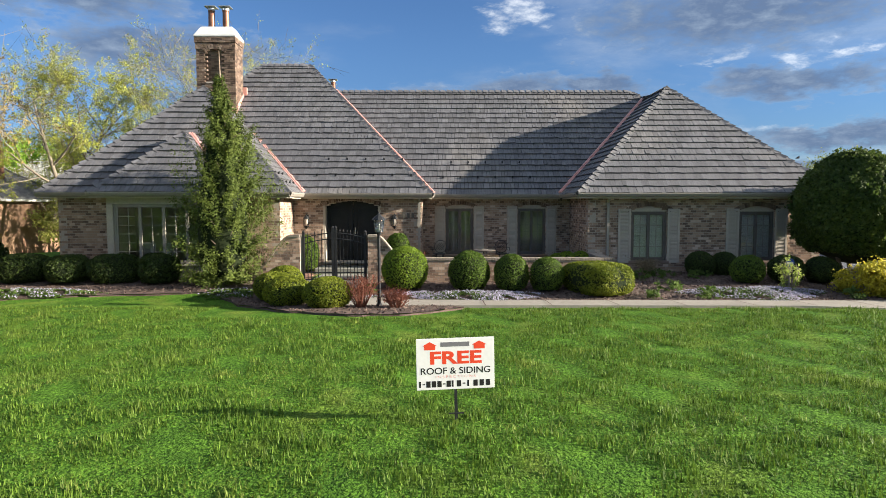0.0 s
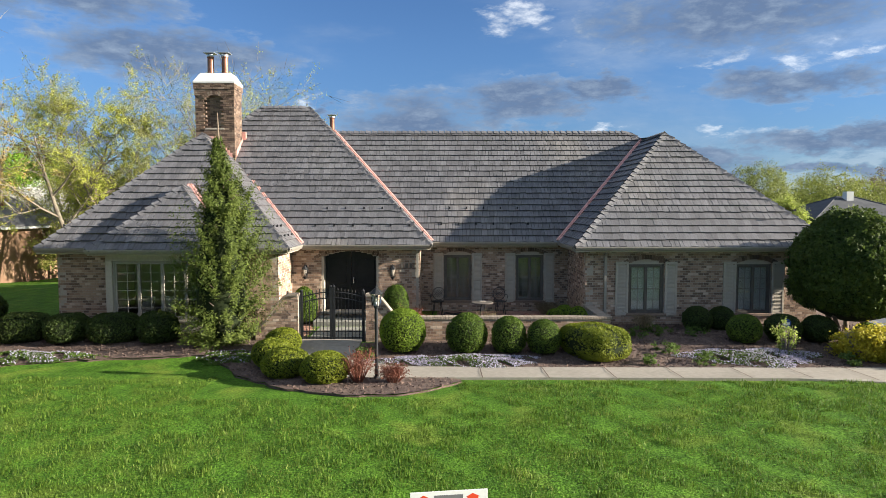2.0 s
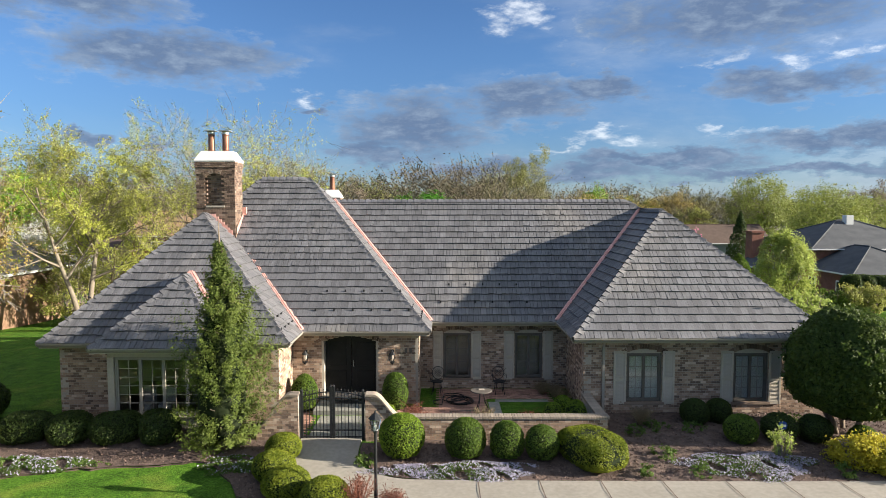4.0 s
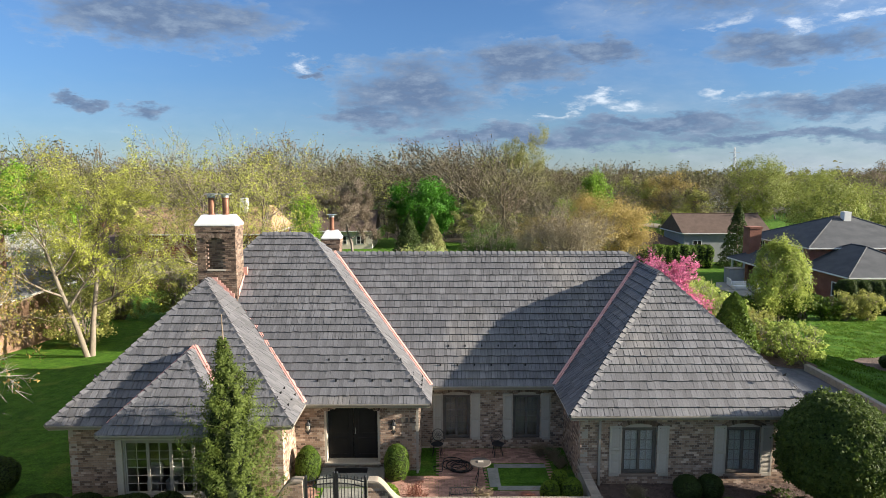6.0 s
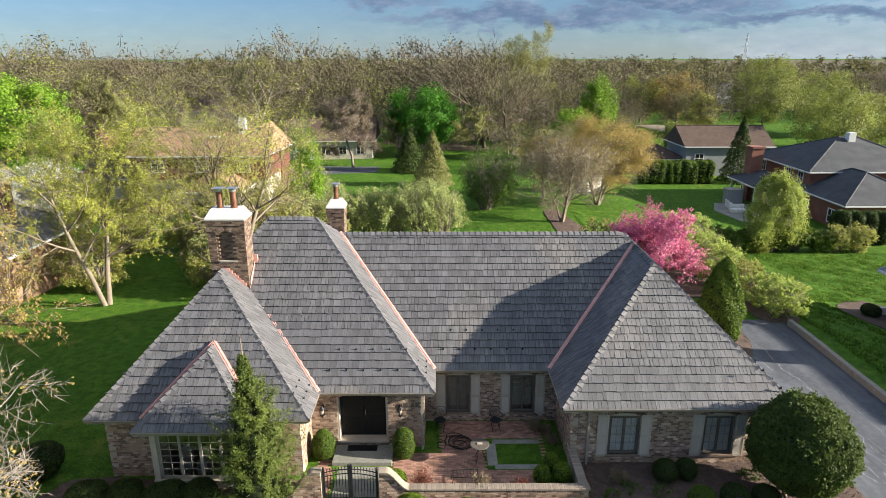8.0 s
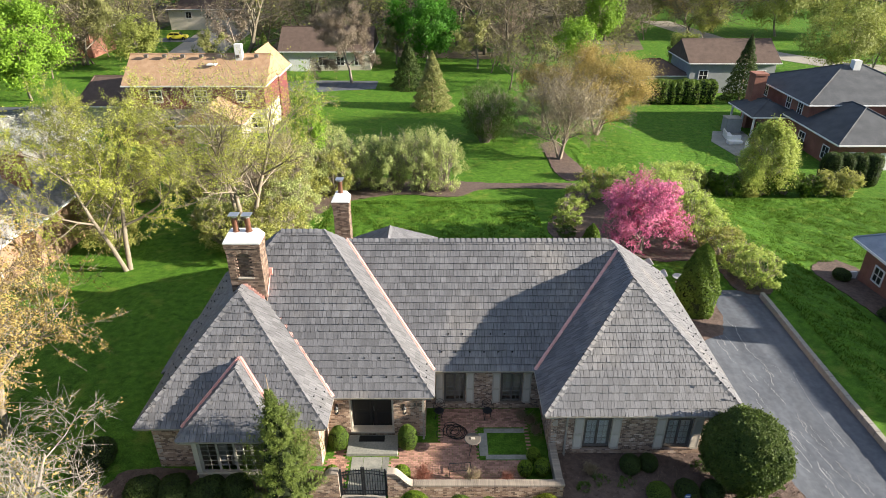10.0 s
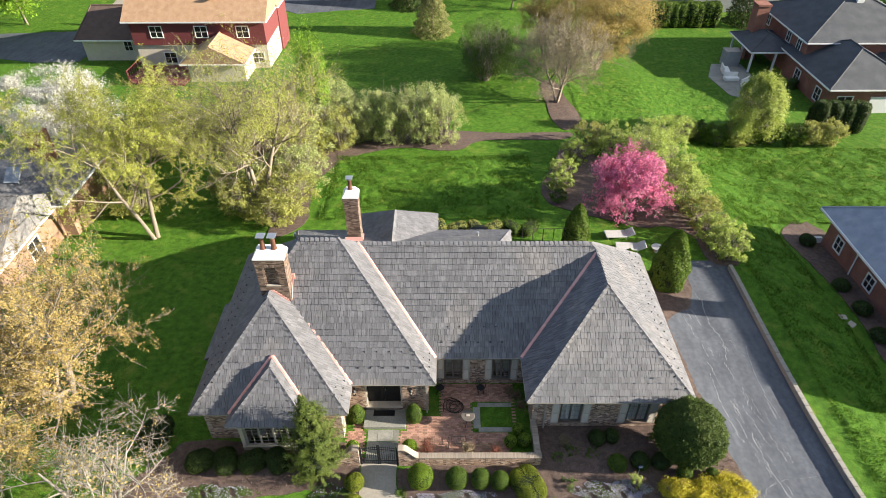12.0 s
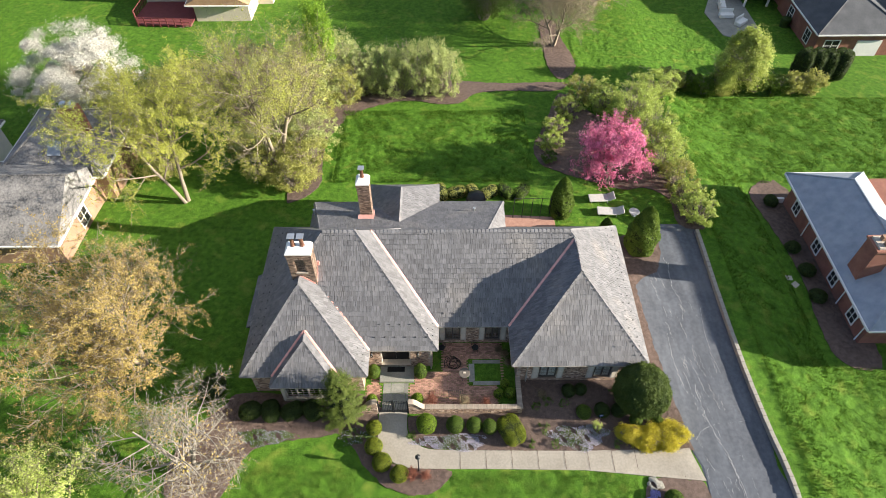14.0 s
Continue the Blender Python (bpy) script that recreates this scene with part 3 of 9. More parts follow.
def crack(pts, w):
    P = curve2(pts, closed=False, per=10)
    P = [(x + rng.uniform(-0.06, 0.06), y + rng.uniform(-0.05, 0.05)) for x, y in P]
    for i, ((x0, y0), (x1, y1)) in enumerate(zip(P, P[1:])):
        a = w * rng.uniform(0.2, 1.0)
        cracks.add([(x0 - a, y0, gz(x0, y0) + 0.036), (x0 + a, y0, gz(x0, y0) + 0.036), (x1 + a, y1, gz(x1, y1) + 0.036), (x1 - a, y1, gz(x1, y1) + 0.036)], [(0, 1, 2, 3)])


crack([(16.9, 10.0), (16.7, 13.0), (16.4, 15.0), (15.9, 17.0), (15.7, 19.5), (15.5, 21.0)], 0.03)
crack([(16.3, 14.8), (16.6, 14.0), (16.9, 12.0)], 0.022)
crack([(14.9, 15.6), (15.5, 16.2), (16.3, 16.5), (18.2, 16.8)], 0.02)
crack([(16.2, 24.0), (16.5, 25.5), (16.2, 27.0), (16.4, 29.0)], 0.025)
crack([(15.0, 19.0), (14.8, 21.0), (14.9, 23.0)], 0.02)
crack([(17.6, 20.0), (17.4, 22.0), (17.7, 25.0)], 0.015)
for k in range(70):
    y = rng.uniform(9.0, 29.0)
    x = rng.gauss(16.55 - 0.07 * (y - 12), 0.75)
    if x < 16.2 and y > 27.5 or not 14.9 < x < 18.4:
        continue
    l = rng.uniform(0.3, 1.3)
    crack([(x, y), (x - 0.08 * l + rng.uniform(-0.1, 0.1), y + 0.5 * l), (x - 0.15 * l + rng.uniform(-0.12, 0.12), y + l)], rng.uniform(0.004, 0.025))
cracks.ob("sealed_crack", M_crack, driveway, "pale filled cracks")

# planting beds
beds = {
    "bed_front": [(-2.15, 17.0), (-2.05, 16.1), (-1.7, 15.5), (-0.9, 15.07), (2.5, 14.94), (8, 14.88), (14.62, 14.95), (14.4, 16.5), (14.05, 18.5), (13.85, 21.5), (12.4, 21.5), (11.8, 19.9), (4.6, 19.9), (4.4, 17.3), (0, 17.3)],
    "bed_side": [(13.8, 21.0), (13.75, 23), (13.6, 25.2), (13.55, 26.9), (14.3, 27.6), (15.4, 28.2), (16.0, 29.6), (16.3, 32), (13.0, 31.5), (12.0, 30.5), (11.6, 21)],
    "bed_left": curve2([(-13.2, 11.6), (-12.3, 12.6), (-11.9, 13.7), (-11.4, 14.8), (-10.2, 15.4), (-7.6, 15.8), (-6.2, 15.95), (-5.35, 15.2), (-4.5, 13.95), (-3.4, 12.95), (-2.2, 12.45), (-0.9, 12.4), (0.1, 13.0), (0.25, 13.8), (-2.3, 13.95), (-3.25, 14.5), (-3.85, 15.2), (-3.98, 17.2), (-4.9, 18.5), (-8, 18.4), (-12.4, 18.6), (-13.6, 17.5), (-15.5, 15.5), (-15.6, 12.5)], per=5),
    "bed_corner": curve2([(11.2, 11.4), (11.5, 13.0), (12.7, 13.42), (13.9, 13.2), (14.75, 13.05), (14.8, 11.4), (13, 10.6)], per=5),
    "bed_back": curve2([(-12.2, 35.5), (-10.2, 37.6), (-10.4, 41.4), (-10.1, 44.6), (-8.4, 47.8), (-6.7, 49.2), (-3.5, 50.3), (-0.2, 49.6), (1.7, 49.9), (3.2, 51.5), (6.5, 52.0), (10.9, 51.9), (12.2, 53.5), (6, 53.4), (1, 54), (-8, 55), (-13.4, 52), (-12.9, 44), (-12.7, 37)], per=4),
    "bed_blossom": curve2([(9.5, 46.5), (8.0, 42.8), (8.3, 40.5), (9.8, 39.3), (12.0, 38.2), (14.7, 37.2), (16.6, 37.5), (18.2, 36.0), (18.2, 32.9), (20.4, 32.9), (20.2, 38), (18, 44), (14, 48), (11.5, 51.5)], per=4),
    "bed_far": curve2([(11.0, 66.0), (10.8, 60.0), (11.0, 56.0), (12.1, 54.1), (13.9, 57.0), (13.0, 62), (12.6, 66)], per=4),
    "bed_neighbour": curve2([(25.6, 37.8), (25.9, 33), (26.3, 28), (25.9, 24.5), (26.2, 21.5), (29.0, 21.3), (29, 38.2)], per=4),
}
def ragged_edge(outline, seed, step=0.28, amount=0.055):
    """The outline cut into short pieces that wander a little, as a spade cuts them."""
    q, out_ = random.Random(seed), []
    for (x0, y0), (x1, y1) in zip(outline, outline[1:] + outline[:1]):
        n = max(1, int(math.hypot(x1 - x0, y1 - y0) / step))
        out_ += [(x0 + (x1 - x0) * k / n + q.uniform(-amount, amount), y0 + (y1 - y0) * k / n + q.uniform(-amount, amount)) for k in range(n)]
    return out_


for i, (k, o) in enumerate(beds.items()):
    o = ragged_edge(o, 30 + i)
    tagged(sheet(k, o, M_mulch, 0.035, 0.5, 0.08, 0.03, seed=i), "dark brown shredded bark mulch planting bed", "flower bed")


# uneven turf of the side and back lawns
def relief(x, y, cell, seed):
    r = np.random.RandomState(seed)
    G = r.uniform(-1, 1, (256, 256))
    u, v = x / cell + 500, y / cell + 500
    i, j = np.floor(u).astype(int), np.floor(v).astype(int)
    fu, fv = u - i, v - j
    fu, fv = fu * fu * (3 - 2 * fu), fv * fv * (3 - 2 * fv)
    k = lambda p, q: G[p % 256, q % 256]
    return (k(i, j) * (1 - fu) + k(i + 1, j) * fu) * (1 - fv) + (k(i, j + 1) * (1 - fu) + k(i + 1, j + 1) * fu) * fv


for i, (x0, x1, y0, y1) in enumerate(((20.5, 46, 1, 21.0), (20.5, 25.2, 21.0, 39.0), (20.9, 44, 39.0, 52.2), (-9.3, 7.6, 38.0, 48.0), (13.5, 31, 55.5, 66.0))):
    gx_, gy_ = np.arange(x0, x1 + 0.01, 0.13), np.arange(y0, y1 + 0.01, 0.13)
    X, Y = np.meshgrid(gx_, gy_)
    edge_ = np.clip(np.minimum(np.minimum(X - x0, x1 - X), np.minimum(Y - y0, y1 - Y)) / 0.5, 0, 1)
    Z = ground_z(X, Y) - 0.03 + edge_ * (0.12 + 0.036 * relief(X, Y, 0.6, 1) + 0.042 * relief(X, Y, 0.3, 2) + 0.025 * relief(X, Y, 1.9, 3))
    idx = np.arange(X.size).reshape(X.shape)
    F = np.stack([idx[:-1, :-1], idx[:-1, 1:], idx[1:, 1:], idx[1:, :-1]], -1).reshape(-1, 4)
    tagged(new("lawn_turf", fast_mesh("lawn_turf", np.stack([X, Y, Z], -1).reshape(-1, 3), F, M_grass, smooth=True)), "thick uneven green turf of the open lawn", "lawn", kind="structure")

# ---- the house ----
EAVE = 3.27
house = thing("house", "single-storey brown brick house with grey slate-look hipped roofs", "house")
rng = random.Random(11)


def arc_top(u, o):
    """Upper edge of an opening (u0, u1, z0, z1, rise) at u."""
    u0, u1, z0, z1, rise = o
    s = (2 * u - u0 - u1) / (u1 - u0)
    return z1 + rise * (1 - s * s) if abs(s) < 1 else z1


def brick_wall(name, a, b, z0, z1, openings=(), thick=0.25, bricks=True, parent=house, course=0.0765, length=0.165, single=0):
    """A wall from a to b (plan points; its face is to the right of the way from a to b) with openings that go through."""
    a, b = Vector((a[0], a[1], 0)), Vector((b[0], b[1], 0))
    wide = (b - a).length
    d = (b - a).normalized()
    out_ = Vector((d.y, -d.x, 0))
    m = Matrix.Translation(a) @ Matrix((d, -out_, (0, 0, 1))).transposed().to_4x4()
    cuts = {0.0, wide}
    for o in openings:
        for k in range(11):
            cuts.add(o[0] + (o[1] - o[0]) * k / 10 if o[4] else (o[0] if k < 5 else o[1]))
    cuts = sorted(cuts)
    g = Geo()
    for u0, u1 in zip(cuts, cuts[1:]):
        um, spans = (u0 + u1) / 2, [(z0, z1)]
        for o in openings:
            if o[0] < um < o[1]:
                top = arc_top(um, o)
                spans = [s for lo, hi in spans for s in ((lo, min(hi, o[2])), (max(lo, top), hi)) if s[1] - s[0] > 1e-3]
        for lo, hi in spans:
            g.box(u0, 0.012, lo, u1, thick, hi, m)
    w = g.ob(name, M_mortar, parent, "brown mixed brick wall")
    if not bricks:
        return w
    g, n, done = Geo(), 0, 0
    one = Geo().box(-length / 2 + 0.006, 0, 0, length / 2 - 0.006, 0.03, course - 0.011).mesh("brick", M_brick_one, 0.004) if single else None
    z = z0
    while z < z1 - 0.03:
        u = -0.5 * length * (n % 2) - 0.01
        zt = min(z + course - 0.014, z1)
        while u < wide:
            lo, hi = max(u, 0), min(u + length - 0.014, wide)
            u += length
            cut = False
            for o in openings:
                zc = (z + zt) / 2
                if zc > o[2] and zc < arc_top((lo + hi) / 2, o) + 0.02:
                    if lo < o[0] < hi:
                        hi = o[0]
                    elif lo < o[1] < hi:
                        lo = o[1]
                    elif o[0] <= lo and hi <= o[1]:
                        cut = True
            if cut or hi - lo < 0.03:
                continue
            proud = rng.uniform(-0.002, 0.005)
            if single and done < single and hi - lo > 0.145:
                piece("brick", one, w, m @ Matrix.Translation(((lo + hi) / 2, -proud, z)))
                done += 1
            else:
                g.box(lo, -proud, z, hi, 0.03, zt, m)
        z += course
        n += 1
    g.ob("brickwork", M_brick, w, kind="stuff")
    return w


def arch_bricks(parent, wall_y, u0, u1, z1, rise, ring=0.2, n=0, depth=0.03):
    """Soldier course following the head of an opening, on a wall that faces the front."""
    n = n or int((u1 - u0) / 0.066)
    g = Geo()
    r = ((u1 - u0) ** 2 / 4 + rise ** 2) / (2 * rise)
    cx, cz = (u0 + u1) / 2, z1 + rise - r
    half = math.asin((u1 - u0) / 2 / r) * 1.1
    for i in range(n):
        t = -half + 2 * half * (i + 0.5) / n
        m = Matrix.Translation((cx, wall_y, cz)) @ Matrix.Rotation(t, 4, "Y")
        w = half * r / n - 0.006
        g.box(-w, -depth, r + 0.004, w, 0.02, r + ring - 0.01, m)
    return g.ob("arch", M_brick_dark, parent, "soldier brick arch", kind="stuff")


def window(parent, x0, x1, z0, z1, y, leaves=2, cols=2, rows=5, head=0.0, blinds=False, frame_mat=None):
    """A casement window set in a front wall: frame, sashes, panes and muntins."""
    w = Geo()
    fm = frame_mat or M_frame
    t = 0.055
    w.box(x0, y + 0.05, z0, x1, y + 0.14, z0 + t).box(x0, y + 0.05, z1 - t, x1, y + 0.14, z1)
    w.box(x0, y + 0.05, z0, x0 + t, y + 0.14, z1).box(x1 - t, y + 0.05, z0, x1, y + 0.14, z1)
    win = w.ob("window", fm, parent, "dark framed casement window with muntins", bevel=0.006)
    if head:
        n, g = 10, Geo()
        for i in range(n):
            a, b = x0 + (x1 - x0) * i / n, x0 + (x1 - x0) * (i + 1) / n
            o = (x0, x1, z0, z1, head)
            g.add([(a, y + 0.06, z1), (b, y + 0.06, z1), (b, y + 0.06, arc_top(b - 1e-6, o)), (a, y + 0.06, arc_top(a + 1e-6, o))], [(0, 1, 2, 3)])
        g.ob("head_panel", M_taupe, win)
    wd = (x1 - x0 - 2 * t) / leaves
    for k in range(leaves):
        a, b = x0 + t + wd * k, x0 + t + wd * (k + 1)
        s, lo, hi = 0.045, z0 + t, z1 - t
        g = Geo().box(a, y + 0.06, lo, a + s, y + 0.11, hi).box(b - s, y + 0.06, lo, b, y + 0.11, hi)
        g.box(a + s, y + 0.06, lo, b - s, y + 0.11, lo + s).box(a + s, y + 0.06, hi - s, b - s, y + 0.11, hi)
        g.ob("sash", fm, win, bevel=0.004)
        g = Geo().box(a + s, y + 0.085, lo + s, b - s, y + 0.091, hi - s)
        pane = g.ob("pane", M_glass, win)
        pane.visible_shadow = False
        g = Geo()
        for c in range(1, cols):
            xm = a + s + (b - a - 2 * s) * c / cols
            g.box(xm - 0.009, y + 0.072, lo + s, xm + 0.009, y + 0.1, hi - s)
        for r in range(1, rows):
            zm = lo + s + (hi - lo - 2 * s) * r / rows
            g.box(a + s, y + 0.074, zm - 0.009, b - s, y + 0.1, zm + 0.009)
        g.ob("muntin", M_muntin, win)
    if blinds:
        g, z = Geo(), z0 + 0.1
        while z < z1 - 0.08:
            g.box(x0 + 0.08, -0.024, -0.003, x1 - 0.08, 0.024, 0.003, Matrix.Translation((0, y + 0.135, z)) @ Matrix.Rotation(radians(56), 4, "X"))
            z += 0.05
        g.ob("blind", M_white, win, "white slatted blinds")
    return win


def shutter(parent, x0, x1, z0, z1, y, arched=0.0):
    """A louvred shutter: stiles, rails and slats."""
    t, zm = 0.06, (z0 + z1) / 2 - 0.05
    g = Geo().box(x0, y - 0.045, z0, x0 + t, y - 0.005, z1).box(x1 - t, y - 0.045, z0, x1, y - 0.005, z1)
    for lo, hi in ((z0, z0 + 0.1), (zm - 0.05, zm + 0.05), (z1 - 0.08, z1)):
        g.box(x0 + t, y - 0.042, lo, x1 - t, y - 0.006, hi)
    g.box(x0 + t, y - 0.016, z0, x1 - t, y - 0.008, z1)
    sh = g.ob("shutter", M_taupe, parent, "taupe louvred wooden shutter", bevel=0.004)
    one = Geo().box(-(x1 - x0) / 2 + t, -0.004, -0.02, (x1 - x0) / 2 - t, 0.004, 0.02).mesh("slat", M_taupe)
    z = z0 + 0.125
    while z < z1 - 0.1:
        if abs(z - zm) > 0.065:
            piece("slat", one, sh, Matrix.Translation(((x0 + x1) / 2, y - 0.029, z)) @ Matrix.Rotation(radians(-38), 4, "X"))
        z += 0.043
    return sh


# walls: each front face as it steps back across the plan
WALL_TOP = 3.12
LW_Y, BAY_Y, GB_Y, MID_Y, RW_Y = 18.75, 18.02, 20.45, 22.2, 19.4
brick_wall("wall", (-11.55, LW_Y), (-9.75, LW_Y), 0.3, WALL_TOP)
brick_wall("wall", (-6.45, LW_Y), (-4.9, LW_Y), 0.3, WALL_TOP)
brick_wall("wall", (-4.9, LW_Y + 0.0), (-4.9, GB_Y), 0.3, WALL_TOP)
door_open = (0.97, 2.84, 1.04, 2.84, 0.20)
brick_wall("wall", (-4.9, GB_Y), (-0.7, GB_Y), 0.3, WALL_TOP + 0.05, [door_open], thick=0.35, single=150)
brick_wall("wall", (-0.7, GB_Y + 0.0), (-0.7, MID_Y), 0.3, WALL_TOP)
mw = [(0.80, 1.78, 1.15, 2.78, 0.13), (3.36, 4.35, 1.15, 2.78, 0.13)]
brick_wall("wall", (-0.7, MID_Y), (4.5, MID_Y), 0.3, WALL_TOP, mw)
brick_wall("wall", (4.5, MID_Y), (4.5, RW_Y), 0.3, WALL_TOP)
rw = [(1.36, 2.46, 1.17, 2.70, 0.15), (4.72, 5.80, 1.17, 2.70, 0.15)]
brick_wall("wall", (4.5, RW_Y), (11.75, RW_Y), 0.3, WALL_TOP, rw, single=150)
brick_wall("wall", (11.75, RW_Y), (11.75, 29.75), 0.3, WALL_TOP)
brick_wall("wall", (-11.55, 29.9), (-11.55, LW_Y), 0.3, WALL_TOP, bricks=False)
brick_wall("wall", (4.4, 29.75), (-11.55, 29.9), 0.0, WALL_TOP, bricks=False)
brick_wall("wall", (11.75, 29.75), (4.4, 29.75), 0.0, WALL_TOP, bricks=False)
brick_wall("wall", (4.1, 32.3), (-9.1, 32.3), -0.3, WALL_TOP, bricks=False)
brick_wall("wall", (4.1, 29.75), (4.1, 32.3), -0.3, WALL_TOP, bricks=False)
brick_wall("wall", (-9.1, 32.3), (-9.1, 29.75), -0.3, WALL_TOP, bricks=False)
brick_wall("wall", (-0.6, 34.4), (-5.0, 34.4), -0.4, WALL_TOP, bricks=False)
brick_wall("wall", (-0.6, 32.3), (-0.6, 34.4), -0.4, WALL_TOP, bricks=False)
brick_wall("wall", (-5.0, 34.4), (-5.0, 32.3), -0.4, WALL_TOP, bricks=False)
brick_wall("wall", (-11.9, 25.8), (-11.9, 22.3), 0.2, 2.7, bricks=False)
# interior floor and a dividing wall keep the rooms dark
for fx0, fx1, fy0 in ((-11.4, -4.9, 18.9), (-4.9, -0.75, 20.9), (-0.75, 4.5, 22.4), (4.5, 11.6, 19.5)):
    Geo().box(fx0, fy0, 0.75, fx1, 29.6, 0.85).ob("floor", M_wood, house)
Geo().box(-11.3, 22.9, 0.85, 11.5, 23.0, 3.1).ob("inner_wall", M_cream, house)
Geo().box(-4.9, 20.9, 0.85, -0.75, 21.0, 3.1).ob("inner_wall", M_cream, house)

# bay window
Geo().box(-9.72, BAY_Y, 0.4, -6.48, BAY_Y + 0.2, 1.17).box(-9.72, BAY_Y + 0.01, 2.93, -6.48, BAY_Y + 0.2, WALL_TOP).box(-9.72, BAY_Y - 0.01, 1.17, -9.52, BAY_Y + 0.2, 2.93).box(-6.68, BAY_Y - 0.01, 1.17, -6.48, BAY_Y + 0.2, 2.93).box(-9.72, BAY_Y + 0.2, 0.4, -9.6, LW_Y + 0.2, WALL_TOP).box(-6.6, BAY_Y + 0.2, 0.4, -6.48, LW_Y + 0.2, WALL_TOP).ob("bay_wall", M_taupe, house, "taupe painted bay panelling", bevel=0.01)
Geo().box(-9.74, BAY_Y - 0.06, 1.13, -6.46, BAY_Y + 0.02, 1.19).ob("sill", M_taupe, house, bevel=0.01)
window(house, -9.52, -6.68, 1.19, 2.93, BAY_Y, leaves=4, cols=2, rows=6, frame_mat=M_gutter)
for bx in (-9.0, -8.4, -7.6, -7.1):
    Geo().box(bx - 0.2, BAY_Y + 0.7, 0.85, bx + 0.2, BAY_Y + 1.1, 1.3).box(bx - 0.2, BAY_Y + 1.04, 1.3, bx + 0.2, BAY_Y + 1.1, 1.75).ob("indoor_seat", M_greyplastic if bx < -8 else M_frame, house, bevel=0.03)

for (u0, u1, z0, z1, rise) in mw:
    x0, x1 = -0.7 + u0, -0.7 + u1
    win = window(house, x0, x1, z0, z1, MID_Y, 2, 2, 6, head=rise)
    arch_bricks(win, MID_Y, x0 - 0.06, x1 + 0.06, z1 + 0.01, rise, 0.13)
    Geo().box(x0 - 0.08, MID_Y - 0.05, z0 - 0.07, x1 + 0.08, MID_Y + 0.1, z0).ob("sill", M_brick_dark, win, bevel=0.008)
    shutter(house, x0 - 0.38, x0 - 0.02, z0 - 0.05, z1 + 0.08, MID_Y)
    shutter(house, x1 + 0.02, x1 + 0.38, z0 - 0.05, z1 + 0.08, MID_Y)
for (u0, u1, z0, z1, rise) in rw:
    x0, x1 = 4.5 + u0, 4.5 + u1
    win = window(house, x0, x1, z0, z1, RW_Y, 2, 2, 4, head=rise, blinds=True)
    arch_bricks(win, RW_Y, x0 - 0.06, x1 + 0.06, z1 + 0.01, rise, 0.15)
    Geo().box(x0 - 0.08, RW_Y - 0.05, z0 - 0.09, x1 + 0.08, RW_Y + 0.1, z0).ob("sill", M_brick_dark, win, bevel=0.008)
    shutter(house, x0 - 0.42, x0 - 0.02, z0 - 0.07, z1 + 0.09, RW_Y)
    shutter(house, x1 + 0.02, x1 + 0.40, z0 - 0.07, z1 + 0.09, RW_Y)

# entry: recessed black double door under a segmental arch
dx0, dx1 = -4.9 + door_open[0], -4.9 + door_open[1]
arch_bricks(house, GB_Y, dx0 - 0.05, dx1 + 0.05, door_open[3] + 0.01, door_open[4], 0.12, depth=0.02)
for jx in (dx0, dx1 - 0.07):
    Geo().box(jx, GB_Y + 0.02, 1.04, jx + 0.07, GB_Y + 0.34, 2.86).ob("door_jamb", M_taupe, house, "taupe door jamb")
door = Geo().box(dx0, GB_Y + 0.36, 1.04, (dx0 + dx1) / 2 - 0.004, GB_Y + 0.41, 3.06).box((dx0 + dx1) / 2 + 0.004, GB_Y + 0.36, 1.04, dx1, GB_Y + 0.41, 3.06)
for k in (0, 1):
    for lo, hi in ((1.2, 1.8), (1.95, 2.75)):
        cx = dx0 + 0.47 + k * 0.935
        door.box(cx - 0.3, GB_Y + 0.345, lo, cx + 0.3, GB_Y + 0.37, hi)
front_door = door.ob("door", M_black, house, "black panelled double front door in shade", bevel=0.012)
Geo().tube([(-2.92, GB_Y + 0.33, 1.95), (-2.92, GB_Y + 0.30, 1.95), (-2.92, GB_Y + 0.30, 2.15), (-2.92, GB_Y + 0.33, 2.15)], 0.012).ob("handle", M_steel, front_door)
Geo().box(dx0 - 0.02, GB_Y - 0.08, 0.98, dx1 + 0.02, GB_Y + 0.36, 1.06).ob("threshold", M_cast, house, "pale stone threshold", bevel=0.015)


def lantern(x, y, z):
    """Wall lantern: bracket, cage with glass, roof and finial."""
    g = Geo().box(-0.05, -0.02, -0.16, 0.05, 0, 0.16).tube([(0, -0.02, 0.1), (0, -0.1, 0.2), (0, -0.16, 0.16)], 0.012).lathe([(0.02, 0.16), (0.10, 0.06), (0.105, 0.04)], 6, Matrix.Translation((0, -0.16, 0)))
    for k in range(6):
        a = k * math.pi / 3
        g.box(0.085 * math.cos(a) - 0.006, 0.085 * math.sin(a) - 0.166, -0.2, 0.085 * math.cos(a) + 0.006, 0.085 * math.sin(a) - 0.154, 0.05)
    g.lathe([(0.09, -0.2), (0.05, -0.25), (0.012, -0.3)], 6, Matrix.Translation((0, -0.16, 0)))
    g.v = [(px + x, py + y, pz + z) for px, py, pz in g.v]
    o = g.ob("wall_lantern", M_iron, house, "black iron wall lantern")
    Geo().lathe([(0.02, -0.18), (0.055, -0.1), (0.06, 0.0), (0.03, 0.04)], 8, Matrix.Translation((x, y - 0.16, z))).ob("lantern_glass", M_cast, o, "frosted pale glass", smooth=True)


